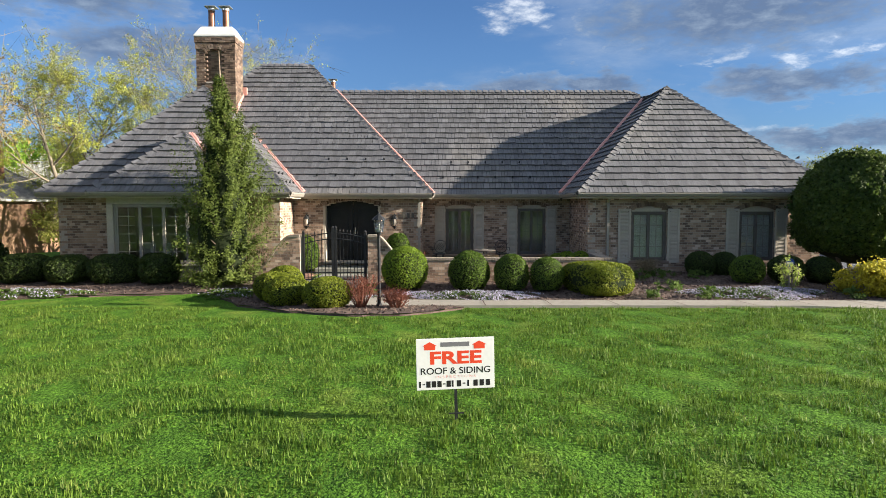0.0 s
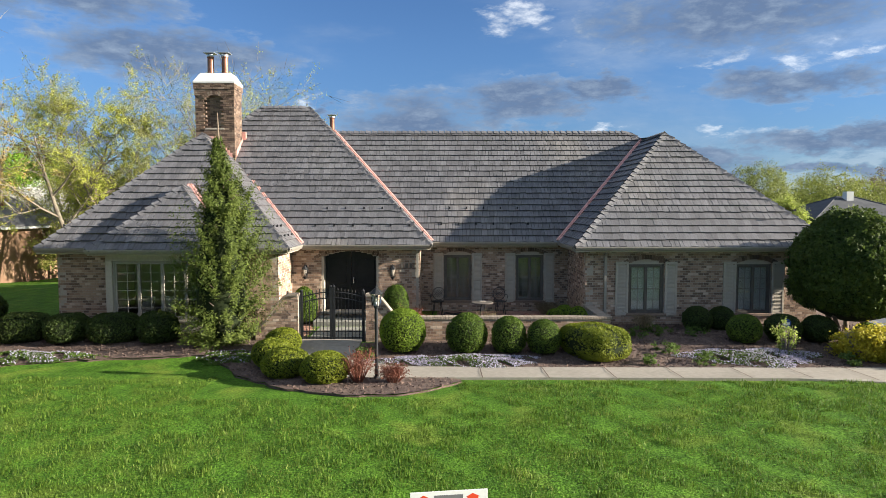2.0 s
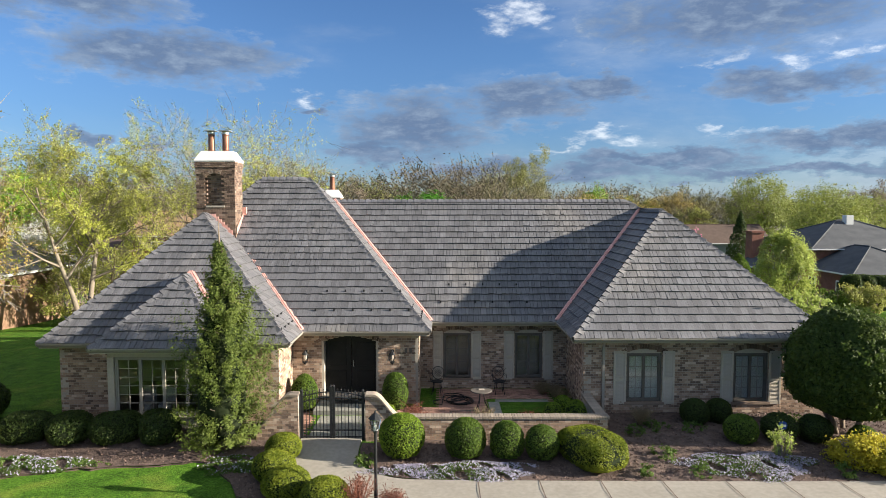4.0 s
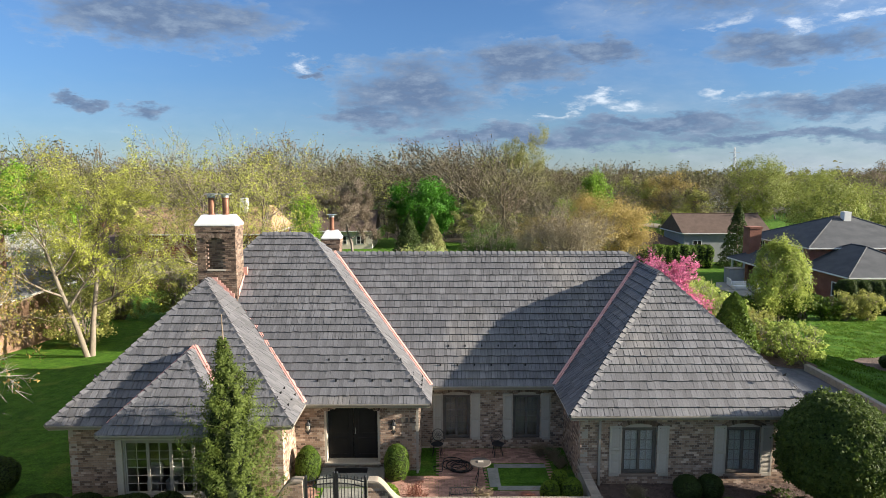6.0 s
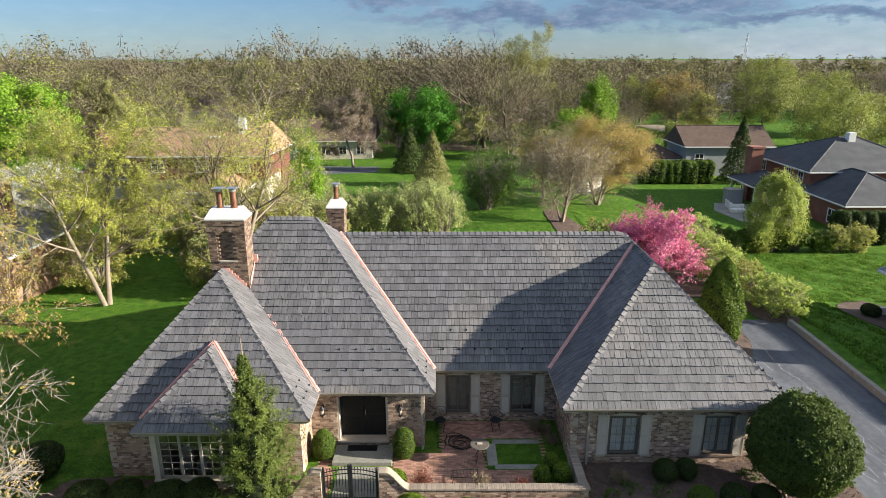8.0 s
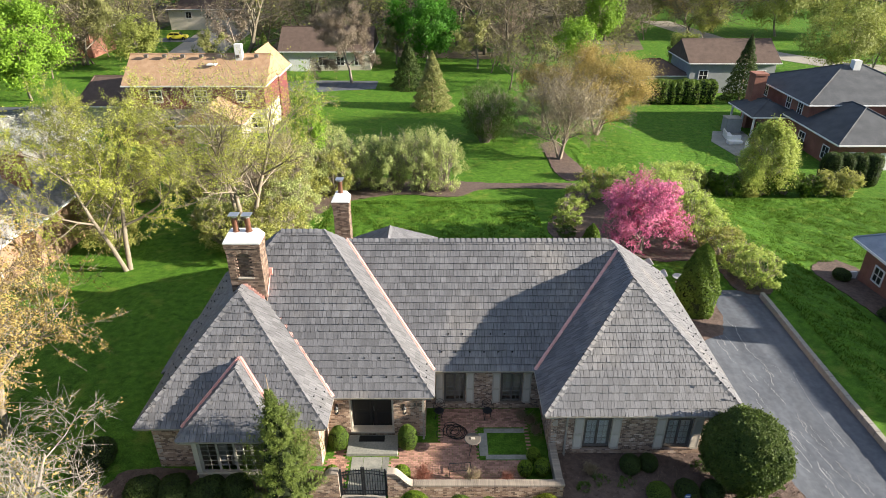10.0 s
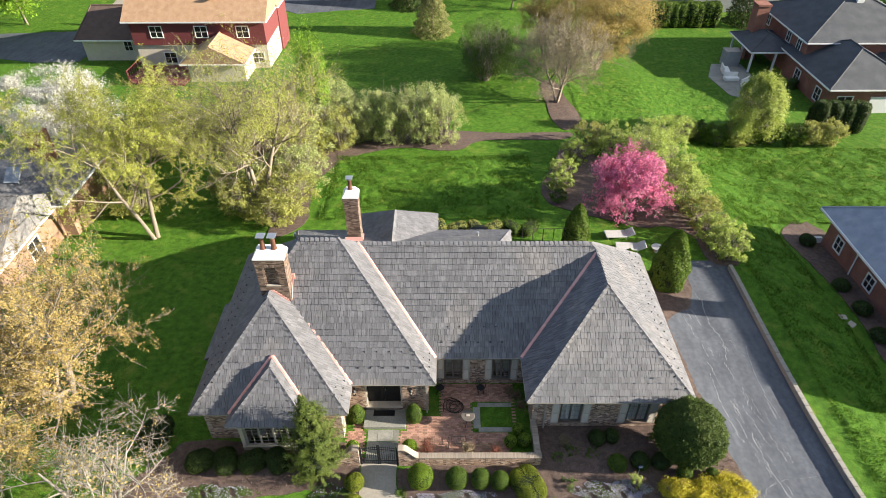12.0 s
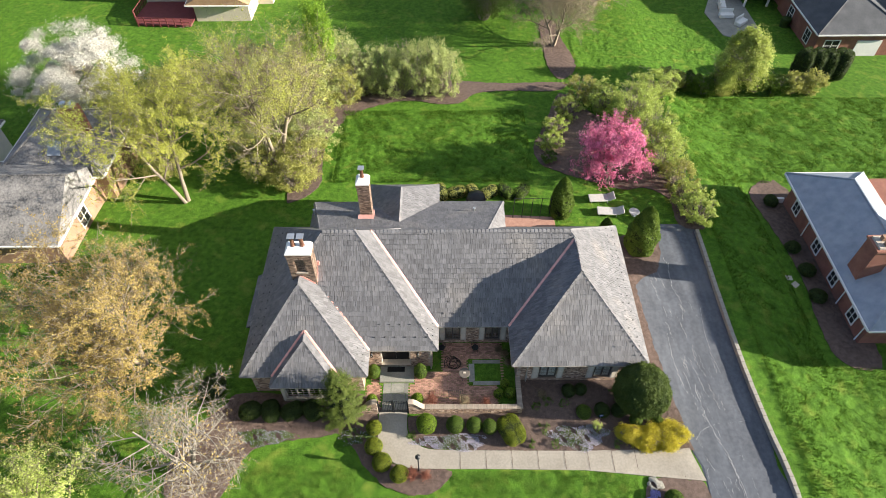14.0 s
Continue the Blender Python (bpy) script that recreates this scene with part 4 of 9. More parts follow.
lantern(-4.45, GB_Y, 2.42)
lantern(-1.58, GB_Y, 2.42)
for k in range(3):
    Geo().box(-1.33 + 0.15 * k, GB_Y - 0.025, 2.48, -1.24 + 0.15 * k, GB_Y - 0.005, 2.64).ob("number_bar", M_frame, house)


# ---- roofs: every slope with its courses of single shingles ----
def slope(name, plan, zf, detail=True, exposure=0.305, single=0, label="grey slate-look shingle slope"):
    """A flat roof face given by its plan corners (first two on the eave) and height function."""
    P = [Vector((x, y, zf(x, y))) for x, y in plan]
    u = (P[1] - P[0]).normalized()
    nrm = Vector((0, 0, 0))
    for i in range(1, len(P) - 1):
        nrm += (P[i] - P[0]).cross(P[i + 1] - P[0])
    nrm.normalize()
    if nrm.z < 0:
        nrm = -nrm
    v = nrm.cross(u)
    if v.z < 0:
        v = -v
    n = len(P)
    g = Geo()
    low = [p - nrm * 0.11 for p in P]
    top = [p - nrm * 0.012 for p in P]
    order = range(n) if (P[1] - P[0]).cross(P[2] - P[0]).dot(nrm) > 0 else range(n - 1, -1, -1)
    g.add([top[i] for i in order] + [low[i] for i in order], [tuple(range(n)), tuple(range(2 * n - 1, n - 1, -1))] + [(i, n + i, n + (i + 1) % n, (i + 1) % n) for i in range(n)])
    roof = g.ob(name, M_deck if detail else M_shingle, house, label)
    if not detail:
        return roof
    Q = [((p - P[0]).dot(u), (p - P[0]).dot(v)) for p in P]
    vmax = max(q[1] for q in Q)

    def span(level):
        xs = []
        for (a, b), (c, d) in zip(Q, Q[1:] + Q[:1]):
            if abs(b - d) > 1e-9 and min(b, d) - 1e-6 <= level <= max(b, d) + 1e-6:
                xs.append(a + (c - a) * (level - b) / (d - b))
            elif abs(b - d) <= 1e-9 and abs(b - level) < 1e-6:
                xs += [a, c]
        return (min(xs), max(xs)) if xs else None

    m = Matrix.Translation(P[0]) @ Matrix((u, v, nrm)).transposed().to_4x4()
    if u.cross(v).dot(nrm) < 0:
        m = m @ Matrix.Diagonal((1, 1, 1, 1))
    g, row, made = Geo(), 0, 0
    rr = random.Random(name + str(plan[0]))
    stock = {}
    level = -0.03
    while level < vmax - 0.05:
        lo, hi = span(max(level, 0.0005)), span(min(level + exposure, vmax - 0.0005))
        if not lo or not hi:
            level += exposure
            continue
        a = min(lo[0], hi[0]) - rr.uniform(0, 0.2)
        end = max(lo[1], hi[1])
        while a < end - 0.02:
            w = rr.choice((0.11, 0.14, 0.17, 0.21, 0.25))
            b = a + w - 0.013
            x0, x1 = max(a, lo[0]), min(b, lo[1])
            t0, t1 = max(a, hi[0]), min(b, hi[1])
            whole = x0 == a and t0 == a and x1 == b and t1 == b
            if x1 < x0:
                x0 = x1 = min(max((a + b) / 2, lo[0]), lo[1])
            if t1 < t0:
                t0 = t1 = min(max((a + b) / 2, hi[0]), hi[1])
            a += w
            if x1 - x0 < 0.004 and t1 - t0 < 0.004:
                continue
            th, drop = 0.050 + rr.uniform(-0.006, 0.008), rr.uniform(-0.012, 0.012)
            y0, y1 = level + drop, min(level + exposure + 0.02, vmax)
            if whole and made < single and level > 0.25:
                key = round(w, 2)
                if key not in stock:
                    h, l = (w - 0.006) / 2, exposure + 0.02
                    stock[key] = Geo().add([(-h, 0, -0.01), (h, 0, -0.01), (h, 0, 0.051), (-h, 0, 0.051), (-h, l, -0.01), (h, l, -0.01), (h, l, 0.002), (-h, l, 0.002)], [(0, 1, 2, 3), (3, 2, 6, 7), (0, 3, 7, 4), (1, 5, 6, 2)]).mesh("shingle", M_shingle_one)
                piece("shingle", stock[key], roof, m @ Matrix.Translation(((x0 + x1) / 2, y0, rr.uniform(0, 0.004))))
                made += 1
                continue
            g.add([(x0, y0, -0.01), (x1, y0, -0.01), (x1, y0, th), (x0, y0, th), (t0, y1, -0.01), (t1, y1, -0.01), (t1, y1, 0.002), (t0, y1, 0.002)], [(0, 1, 2, 3), (3, 2, 6, 7), (0, 3, 7, 4), (1, 5, 6, 2)], m)
        level += exposure
        row += 1
    g.ob("shingles", M_shingle if abs(u.x) > abs(u.y) else M_shingle_side, roof, kind="stuff")
    return roof


def guards(roof, plan0, plan1, zf, inward, rows=(0.55, 1.1), gap=0.62):
    """Small snow guards in two staggered rows above an eave."""
    a, b = Vector((*plan0, 0)), Vector((*plan1, 0))
    d = (b - a).normalized()
    iv = Vector((*inward, 0))
    one = Geo().add([(-0.028, -0.035, 0.0), (0.028, -0.035, 0), (0.028, 0.06, 0), (-0.028, 0.06, 0), (-0.028, -0.035, 0.085), (0.028, -0.035, 0.085), (0.006, 0.06, 0.02), (-0.006, 0.06, 0.02)], [(0, 3, 2, 1), (4, 5, 6, 7), (0, 1, 5, 4), (1, 2, 6, 5), (2, 3, 7, 6), (3, 0, 4, 7)]).mesh("snow_guard", M_iron)
    for k, r in enumerate(rows):
        s = 0.35 + 0.3 * k
        while s < (b - a).length - 0.3 - r * 0.6:
            p = a + d * s + iv * r
            ang = math.atan2(iv.y, iv.x) - math.pi / 2
            piece("snow_guard", one, roof, Matrix.Translation((p.x, p.y, zf(p.x, p.y) + 0.02)) @ Matrix.Rotation(ang, 4, "Z"))
            s += gap


PT = 0.957
z_front_block = lambda x, y: EAVE + 1.016 * (y - 20.1)
z_right_block = lambda x, y: EAVE + 1.057 * (-0.35 - x)
z_left = lambda x, y: EAVE + 1.079 * (x + 11.95)
z_lw_front = lambda x, y: EAVE + PT * (y - 18.35)
z_lw_right = lambda x, y: EAVE + PT * (-4.5 - x)
z_main = lambda x, y: EAVE + 1.02 * (y - 21.8)
z_rw_left = lambda x, y: EAVE + 0.965 * (x - 4.1)
z_rw_front = lambda x, y: EAVE + 0.965 * (y - 19.0)
z_rw_right = lambda x, y: EAVE + 0.965 * (12.2 - x)
APEX, APEX2, R1, R2 = (-8.448, 22.30), (-8.448, 23.82), (-7.15, 25.2), (-5.25, 25.2)
r_block = slope("roof", [(-4.5, 20.1), (-0.35, 20.1), R2, R1, APEX2], z_front_block, single=170)
guards(r_block, (-4.5, 20.1), (-0.35, 20.1), z_front_block, (0, 1))
r_br = slope("roof", [(-0.35, 20.1), (-0.35, 21.8), (-4.41, 26.0), R2], z_right_block)
guards(r_br, (-0.35, 20.1), (-0.35, 22.3), z_right_block, (-1, 0), rows=(0.3, 0.6), gap=0.45)
r_left = slope("roof", [(-11.95, 30.3), (-11.95, 18.35), APEX, APEX2, R1], z_left)
guards(r_left, (-11.95, 18.6), (-11.95, 30.0), z_left, (1, 0))
slope("roof", [(-11.95, 18.35), (-4.5, 18.35), APEX], z_lw_front)
r_lr = slope("roof", [(-4.5, 18.35), (-4.5, 20.1), APEX2, APEX], z_lw_right)
guards(r_lr, (-4.5, 18.35), (-4.5, 20.6), z_lw_right, (-1, 0), rows=(0.3, 0.6), gap=0.45)
slope("roof", [(-10.05, 17.65), (-6.15, 17.65), (-8.1, 19.6)], lambda x, y: EAVE + PT * (y - 17.65))
slope("roof", [(-10.05, 18.35), (-10.05, 17.65), (-8.1, 19.6), (-8.1, 20.3)], lambda x, y: EAVE + PT * (x + 10.05))
slope("roof", [(-6.15, 17.65), (-6.15, 18.35), (-8.1, 20.3), (-8.1, 19.6)], lambda x, y: EAVE + PT * (-6.15 - x))
r_main = slope("roof", [(-0.35, 21.8), (4.1, 21.8), (8.15, 25.63), (7.755, 26.0), (-4.41, 26.0)], z_main)
guards(r_main, (-0.35, 21.8), (4.1, 21.8), z_main, (0, 1))
slope("roof", [(4.1, 21.8), (4.1, 19.0), (8.15, 23.05), (8.15, 25.63)], z_rw_left)
slope("roof", [(4.1, 19.0), (12.2, 19.0), (8.15, 23.05)], z_rw_front, single=130)
r_rr = slope("roof", [(12.2, 19.0), (12.2, 30.2), (7.755, 26.0), (8.15, 25.63), (8.15, 23.05)], z_rw_right)
guards(r_rr, (12.2, 19.0), (12.2, 30.0), z_rw_right, (-1, 0))
slope("roof", [(12.2, 30.2), (-0.3, 30.2), (-4.41, 26.0), (7.755, 26.0)], lambda x, y: EAVE + 1.02 * (30.2 - y), detail=False)
slope("roof", [(-0.35, 30.3), (-11.95, 30.3), R1, R2], lambda x, y: EAVE + 1.016 * (30.3 - y), detail=False)
slope("roof", [(4.4, 32.7), (-9.4, 32.7), (-8.0, 27.5), (2.9, 27.5)], lambda x, y: EAVE + 0.5 * (32.7 - y), label="low rear addition roof")
slope("roof", [(4.4, 27.5), (4.4, 32.7), (2.9, 27.5)], lambda x, y: EAVE + 1.72 * (4.4 - x), label="low rear addition roof")
slope("roof", [(-9.4, 32.7), (-9.4, 27.5), (-8.0, 27.5)], lambda x, y: EAVE + 1.85 * (x + 9.4), label="low rear addition roof")
slope("roof", [(-0.3, 28.8), (-0.3, 34.6), (-2.95, 32.3), (-2.95, 28.8)], lambda x, y: EAVE + 0.72 * (-0.3 - x), label="small rear hipped roof")
slope("roof", [(-5.4, 34.6), (-5.4, 28.8), (-2.95, 28.8), (-2.95, 32.3)], lambda x, y: EAVE + 0.779 * (x + 5.4), label="small rear hipped roof")
slope("roof", [(-0.3, 34.6), (-5.4, 34.6), (-2.95, 32.3)], lambda x, y: EAVE + 0.83 * (34.6 - y), detail=False, label="small rear hipped roof")
slope("roof", [(-12.35, 26.1), (-12.35, 22.0), (-11.7, 22.0), (-11.7, 26.1)], lambda x, y: EAVE - 0.1 + 0.6 * (x + 12.0), label="small side roof")


def caps(a, b, za=None, zb=None, w=0.155, gap=0.25):
    """Overlapping cap shingles along a hip or ridge."""
    a, b = Vector(a), Vector(b)
    d = (b - a)
    n = max(2, int(d.length / gap))
    d.normalize()
    side = d.cross(Vector((0, 0, 1))).normalized()
    up = side.cross(d).normalized()
    m = Matrix((side, d, up)).transposed().to_4x4()
    g = Geo()
    for i in range(n):
        p = a + d * (i * gap)
        tilt = 0.078
        g.add([(-w, 0, -0.055), (0, 0, tilt), (w, 0, -0.055), (-w, gap * 1.25, -0.085), (0, gap * 1.25, 0.022), (w, gap * 1.25, -0.085), (-w, 0, -0.085), (0, 0, 0.025), (w, 0, -0.085)], [(0, 1, 4, 3), (1, 2, 5, 4), (6, 7, 1, 0), (7, 8, 2, 1)], Matrix.Translation(p) @ m)
    return g.ob("hip_cap", M_shingle, house, "overlapping slate-look cap shingles", kind="stuff")


def p3(pt, zf):
    return (pt[0], pt[1], zf(*pt))


caps((-11.95, 18.35, EAVE), p3(APEX, z_lw_front))
caps((-4.5, 18.35, EAVE), p3(APEX, z_lw_front))
caps(p3(APEX, z_lw_front), (APEX2[0], 22.9, z_lw_right(*APEX)))
caps(p3(APEX2, z_front_block), p3(R1, z_front_block))
caps((-0.35, 20.1, EAVE), p3(R2, z_front_block))
caps(p3(R1, z_front_block), p3(R2, z_front_block))
caps((-4.35, 26.0, 7.56), (7.75, 26.0, 7.56))
caps((4.1, 19.0, EAVE), p3((8.15, 23.05), z_rw_front))
caps((12.2, 19.0, EAVE), p3((8.15, 23.05), z_rw_front))
caps(p3((8.15, 23.05), z_rw_front), (8.15, 25.63, 7.18))
caps((8.15, 25.63, 7.18), (7.755, 26.0, 7.56))
caps((-10.05, 17.65, EAVE), (-8.1, 19.6, EAVE + PT * 1.95))
caps((-6.15, 17.65, EAVE), (-8.1, 19.6, EAVE + PT * 1.95))
caps((-8.1, 19.6, EAVE + PT * 1.95), (-8.1, 20.2, EAVE + PT * 1.95))
caps((12.2, 30.2, EAVE), (7.755, 26.0, 7.56))
caps((4.4, 32.7, EAVE), (2.9, 27.5, 5.87))
caps((-9.4, 32.7, EAVE), (-8.0, 27.5, 5.87))
caps((-2.95, 32.3, 5.18), (-2.95, 28.9, 5.18))


def valley(a, b, w=0.075):
    """Copper valley flashing standing a little proud."""
    a, b = Vector(a), Vector(b)
    d = (b - a).normalized()
    side = d.cross(Vector((0, 0, 1))).normalized()
    up = side.cross(d)
    q = [a - side * w, a + side * w, b + side * w, b - side * w]
    g = Geo()
    g.add([p + up * 0.085 for p in q] + [p - up * 0.03 for p in q], [(0, 1, 2, 3), (7, 6, 5, 4), (0, 4, 5, 1), (1, 5, 6, 2), (2, 6, 7, 3), (3, 7, 4, 0)])
    g.add([a - side * 0.02 + up * 0.05, a + side * 0.02 + up * 0.05, b + side * 0.02 + up * 0.05, b - side * 0.02 + up * 0.05, a - side * 0.02 + up * 0.08, a + side * 0.02 + up * 0.08, b + side * 0.02 + up * 0.08, b - side * 0.02 + up * 0.08], [(4, 5, 6, 7), (0, 1, 5, 4), (2, 3, 7, 6), (1, 2, 6, 5), (3, 0, 4, 7)])
    g.v = [(x, y, z + (0.045 if k >= 8 else 0.01)) for k, (x, y, z) in enumerate(g.v)]
    return g.ob("valley_flashing", M_copper, house, "bright copper valley flashing")


valley((-4.5, 20.1, EAVE), (-7.85, 23.45, z_lw_right(-7.85, 0)))
valley((-0.35, 21.8, EAVE), (-4.41, 26.0, z_main(0, 26.0)))
valley((4.1, 21.8, EAVE), (8.1, 25.58, z_main(0, 25.58)))
valley((-10.05, 18.35, EAVE), (-8.1, 20.3, EAVE + PT * 1.95))
valley((-6.15, 18.35, EAVE), (-8.1, 20.3, EAVE + PT * 1.95))


def gutter(a, b, out_way):
    """Box gutter with lip, fascia behind it and soffit below."""
    a, b = Vector((*a, 0)), Vector((*b, 0))
    d, o = (b - a).normalized(), Vector((*out_way, 0))
    m = Matrix.Translation((a.x, a.y, EAVE)) @ Matrix((d, o, (0, 0, 1))).transposed().to_4x4()
    n = (b - a).length
    prof = [(-0.06, -0.12), (0.0, -0.125), (0.03, -0.10), (0.07, -0.03), (0.07, 0.005), (0.055, 0.005), (0.055, -0.03), (0.02, -0.09), (-0.06, -0.09)]
    k = len(prof)
    g = Geo().add([(0, y, z) for y, z in prof] + [(n, y, z) for y, z in prof], [tuple(range(k)), tuple(range(2 * k - 1, k - 1, -1))] + [(i, k + i, k + (i + 1) % k, (i + 1) % k) for i in range(k)], m)
    g.ob("gutter", M_gutter, house, "taupe metal gutter")
    Geo().box(0, -0.10, -0.17, n, -0.062, -0.03, m).box(0, -0.55, -0.155, n, -0.10, -0.135, m).ob("fascia", M_taupe, house, "taupe fascia and soffit")


gutter((-11.95, 18.35), (-10.05, 18.35), (0, -1))
gutter((-10.05, 17.65), (-6.15, 17.65), (0, -1))
gutter((-6.15, 18.35), (-4.5, 18.35), (0, -1))
gutter((-10.05, 18.35), (-10.05, 17.65), (-1, 0))
gutter((-6.15, 17.65), (-6.15, 18.35), (1, 0))
gutter((-4.5, 18.35), (-4.5, 20.1), (1, 0))
gutter((-4.5, 20.1), (-0.35, 20.1), (0, -1))
gutter((-0.35, 20.1), (-0.35, 21.8), (1, 0))
gutter((-0.35, 21.8), (4.1, 21.8), (0, -1))
gutter((4.1, 21.8), (4.1, 19.0), (-1, 0))
gutter((4.1, 19.0), (12.2, 19.0), (0, -1))
gutter((12.2, 19.0), (12.2, 30.2), (1, 0))
gutter((-11.95, 30.3), (-11.95, 18.35), (-1, 0))


def downspout(x, y, top=3.12, out_=-1):
    g = Geo().box(x - 0.04, y - 0.075, 0.75, x + 0.04, y - 0.015, top - 0.12)
    g.tube([(x, y - 0.045, top - 0.14), (x, y - 0.25, top + 0.02), (x, y - 0.34, top + 0.06)], 0.042, 6)
    for z in (1.2, 2.4):
        g.box(x - 0.055, y - 0.08, z, x + 0.055, y - 0.005, z + 0.03)
    g.tube([(x, y - 0.045, 0.82), (x, y - 0.2, 0.74)], 0.045, 6)
    return g.ob("downspout", M_gutter, house, "taupe metal downspout")


downspout(-0.78, GB_Y)
downspout(5.12, RW_Y)


# ---- chimneys ----
def chimney(x0, x1, y0, y1, z0, z1, flues, niche):
    c = Geo().box(x0 + 0.012, y0 + 0.115, z0, x1 - 0.012, y1 - 0.012, z1 - 0.05).ob("chimney", M_mortar_dark, house, "dark brown brick chimney stack with arched niche")
    g, z, n = Geo(), z0, 0
    nx0, nx1, nz0, nz1 = niche
    while z < z1 - 0.03:
        grow = 0.0 if z < z1 - 0.5 else (0.018 if z < z1 - 0.24 else 0.045)
        zt = z + 0.066
        for a, b, face in ((x0, x1, 0), (y0, y1, 1), (x0, x1, 2), (y0, y1, 3)):
            u = a - grow - (0.1 if n % 2 else 0)
            while u < b + grow:
                lo, hi = max(u, a - grow), min(u + 0.192, b + grow)
                u += 0.203
                if hi - lo < 0.03:
                    continue
                pr = rng.uniform(0, 0.006) + grow
                if face == 0:
                    zc = (z + zt) / 2
                    sink = nx0 < (lo + hi) / 2 < nx1 and nz0 < zc < nz1 + 0.12 * (1 - ((lo + hi - nx0 - nx1) / (nx1 - nx0)) ** 2)
                    g.box(lo, y0 - pr + (0.10 if sink else 0), z, hi, y0 + 0.13, zt)
                elif face == 2:
                    g.box(lo, y1 - 0.03, z, hi, y1 + pr, zt)
                elif face == 1:
                    g.box(x1 - 0.03, lo, z, x1 + pr, hi, zt)
                else:
                    g.box(x0 - pr, lo, z, x0 + 0.03, hi, zt)
        z += 0.0765
        n += 1
    g.ob("brickwork", M_brick_dark, c, kind="stuff")
    if nx1 > nx0:
        arch_bricks(c, y0 - 0.01, nx0 - 0.03, nx1 + 0.03, nz1, 0.12, 0.17, depth=0.02)
        Geo().box(nx0 - 0.05, y0 - 0.03, nz0 - 0.06, nx1 + 0.05, y0 + 0.08, nz0).ob("niche_sill", M_cast, c)
    t = 0.06
    w0, w1, w2, w3 = x0 - t, x1 + t, y0 - t, y1 + t
    s, h = 0.2, 0.4
    cap = Geo().add([(w0, w2, z1), (w1, w2, z1), (w1, w3, z1), (w0, w3, z1), (w0, w2, z1 + 0.06), (w1, w2, z1 + 0.06), (w1, w3, z1 + 0.06), (w0, w3, z1 + 0.06), (w0 + s, w2 + s, z1 + h), (w1 - s, w2 + s, z1 + h), (w1 - s, w3 - s, z1 + h), (w0 + s, w3 - s, z1 + h)], [(3, 2, 1, 0), (0, 1, 5, 4), (1, 2, 6, 5), (2, 3, 7, 6), (3, 0, 4, 7), (4, 5, 9, 8), (5, 6, 10, 9), (6, 7, 11, 10), (7, 4, 8, 11), (8, 9, 10, 11)])
    cap.ob("chimney_cap", M_cap, c, "white painted tapered cap", bevel=0.012)
    for fx, fy in flues:
        f = Geo().lathe([(0.15, z1 + h - 0.02), (0.15, z1 + h + 0.02), (0.118, z1 + h + 0.04), (0.112, z1 + h + 0.58), (0.125, z1 + h + 0.6), (0.125, z1 + h + 0.64)], 16, Matrix.Translation((fx, fy, 0)))
        fl = f.ob("flue", M_flue, c, "round copper flue", smooth=False)
        k = Geo().box(fx - 0.2, fy - 0.2, z1 + h + 0.74, fx + 0.2, fy + 0.2, z1 + h + 0.765)
        for dx in (-0.1, 0.1):
            for dy in (-0.06, 0.06):
                k.box(fx + dx - 0.01, fy + dy - 0.01, z1 + h + 0.6, fx + dx + 0.01, fy + dy + 0.01, z1 + h + 0.745)
        k.lathe([(0.125, z1 + h + 0.62), (0.13, z1 + h + 0.7)], 14, Matrix.Translation((fx, fy, 0)))
        k.ob("flue_cap", M_steel, fl, "flat galvanised flue cap")
    return c


main_chimney = chimney(-8.9, -7.5, 22.9, 23.75, 5.6, 8.94, [(-8.45, 23.3), (-7.93, 23.3)], (-8.5, -7.92, 7.35, 8.4))
flash = Geo()
for i in range(7):
    for sx in (-1, 1):
        cx = -8.3 + sx * (i + 0.5) * 0.1
        zt = 6.98 - (i + 0.5) * 0.1
        flash.box(cx - 0.05, 22.86, zt - 0.15, cx + 0.05, 22.9, zt + 0.12)
flash.ob("flashing", M_copper, main_chimney, "stepped copper flashing")
Geo().add([(-7.46, 22.95, 6.3), (-7.46, 23.8, 6.95), (-7.46, 23.8, 7.15), (-7.46, 22.95, 6.55)], [(0, 1, 2, 3)]).box(-7.5, 23.72, 7.0, -7.36, 23.85, 7.3).ob("flashing", M_copper, main_chimney, "copper side flashing")
rear_chimney = chimney(-5.65, -4.85, 29.85, 30.65, 3.0, 7.72, [(-5.25, 30.25)], (0, 0, 0, 0))
Geo().box(-5.78, 29.74, 4.45, -4.72, 29.85, 4.95).box(-4.85, 29.85, 4.2, -4.74, 30.5, 4.75).add([(-5.78, 29.45, 4.91), (-4.72, 29.45, 4.91), (-4.72, 29.74, 5.02), (-5.78, 29.74, 5.02)], [(0, 1, 2, 3)]).ob("flashing", M_copper, rear_chimney, "copper flashing round the base")
# roof vents
for vx, vy, zf in ((-3.2, 30.4, lambda x, y: EAVE + 0.5 * (32.7 - y)), (2.2, 30.8, lambda x, y: EAVE + 0.5 * (32.7 - y)), (-9.0, 30.6, lambda x, y: EAVE + 0.5 * (32.7 - y))):
    Geo().lathe([(0.06, -0.1), (0.06, 0.3), (0.09, 0.3), (0.09, 0.36)], 10, Matrix.Translation((vx, vy, zf(vx, vy)))).ob("vent_pipe", M_steel, house)

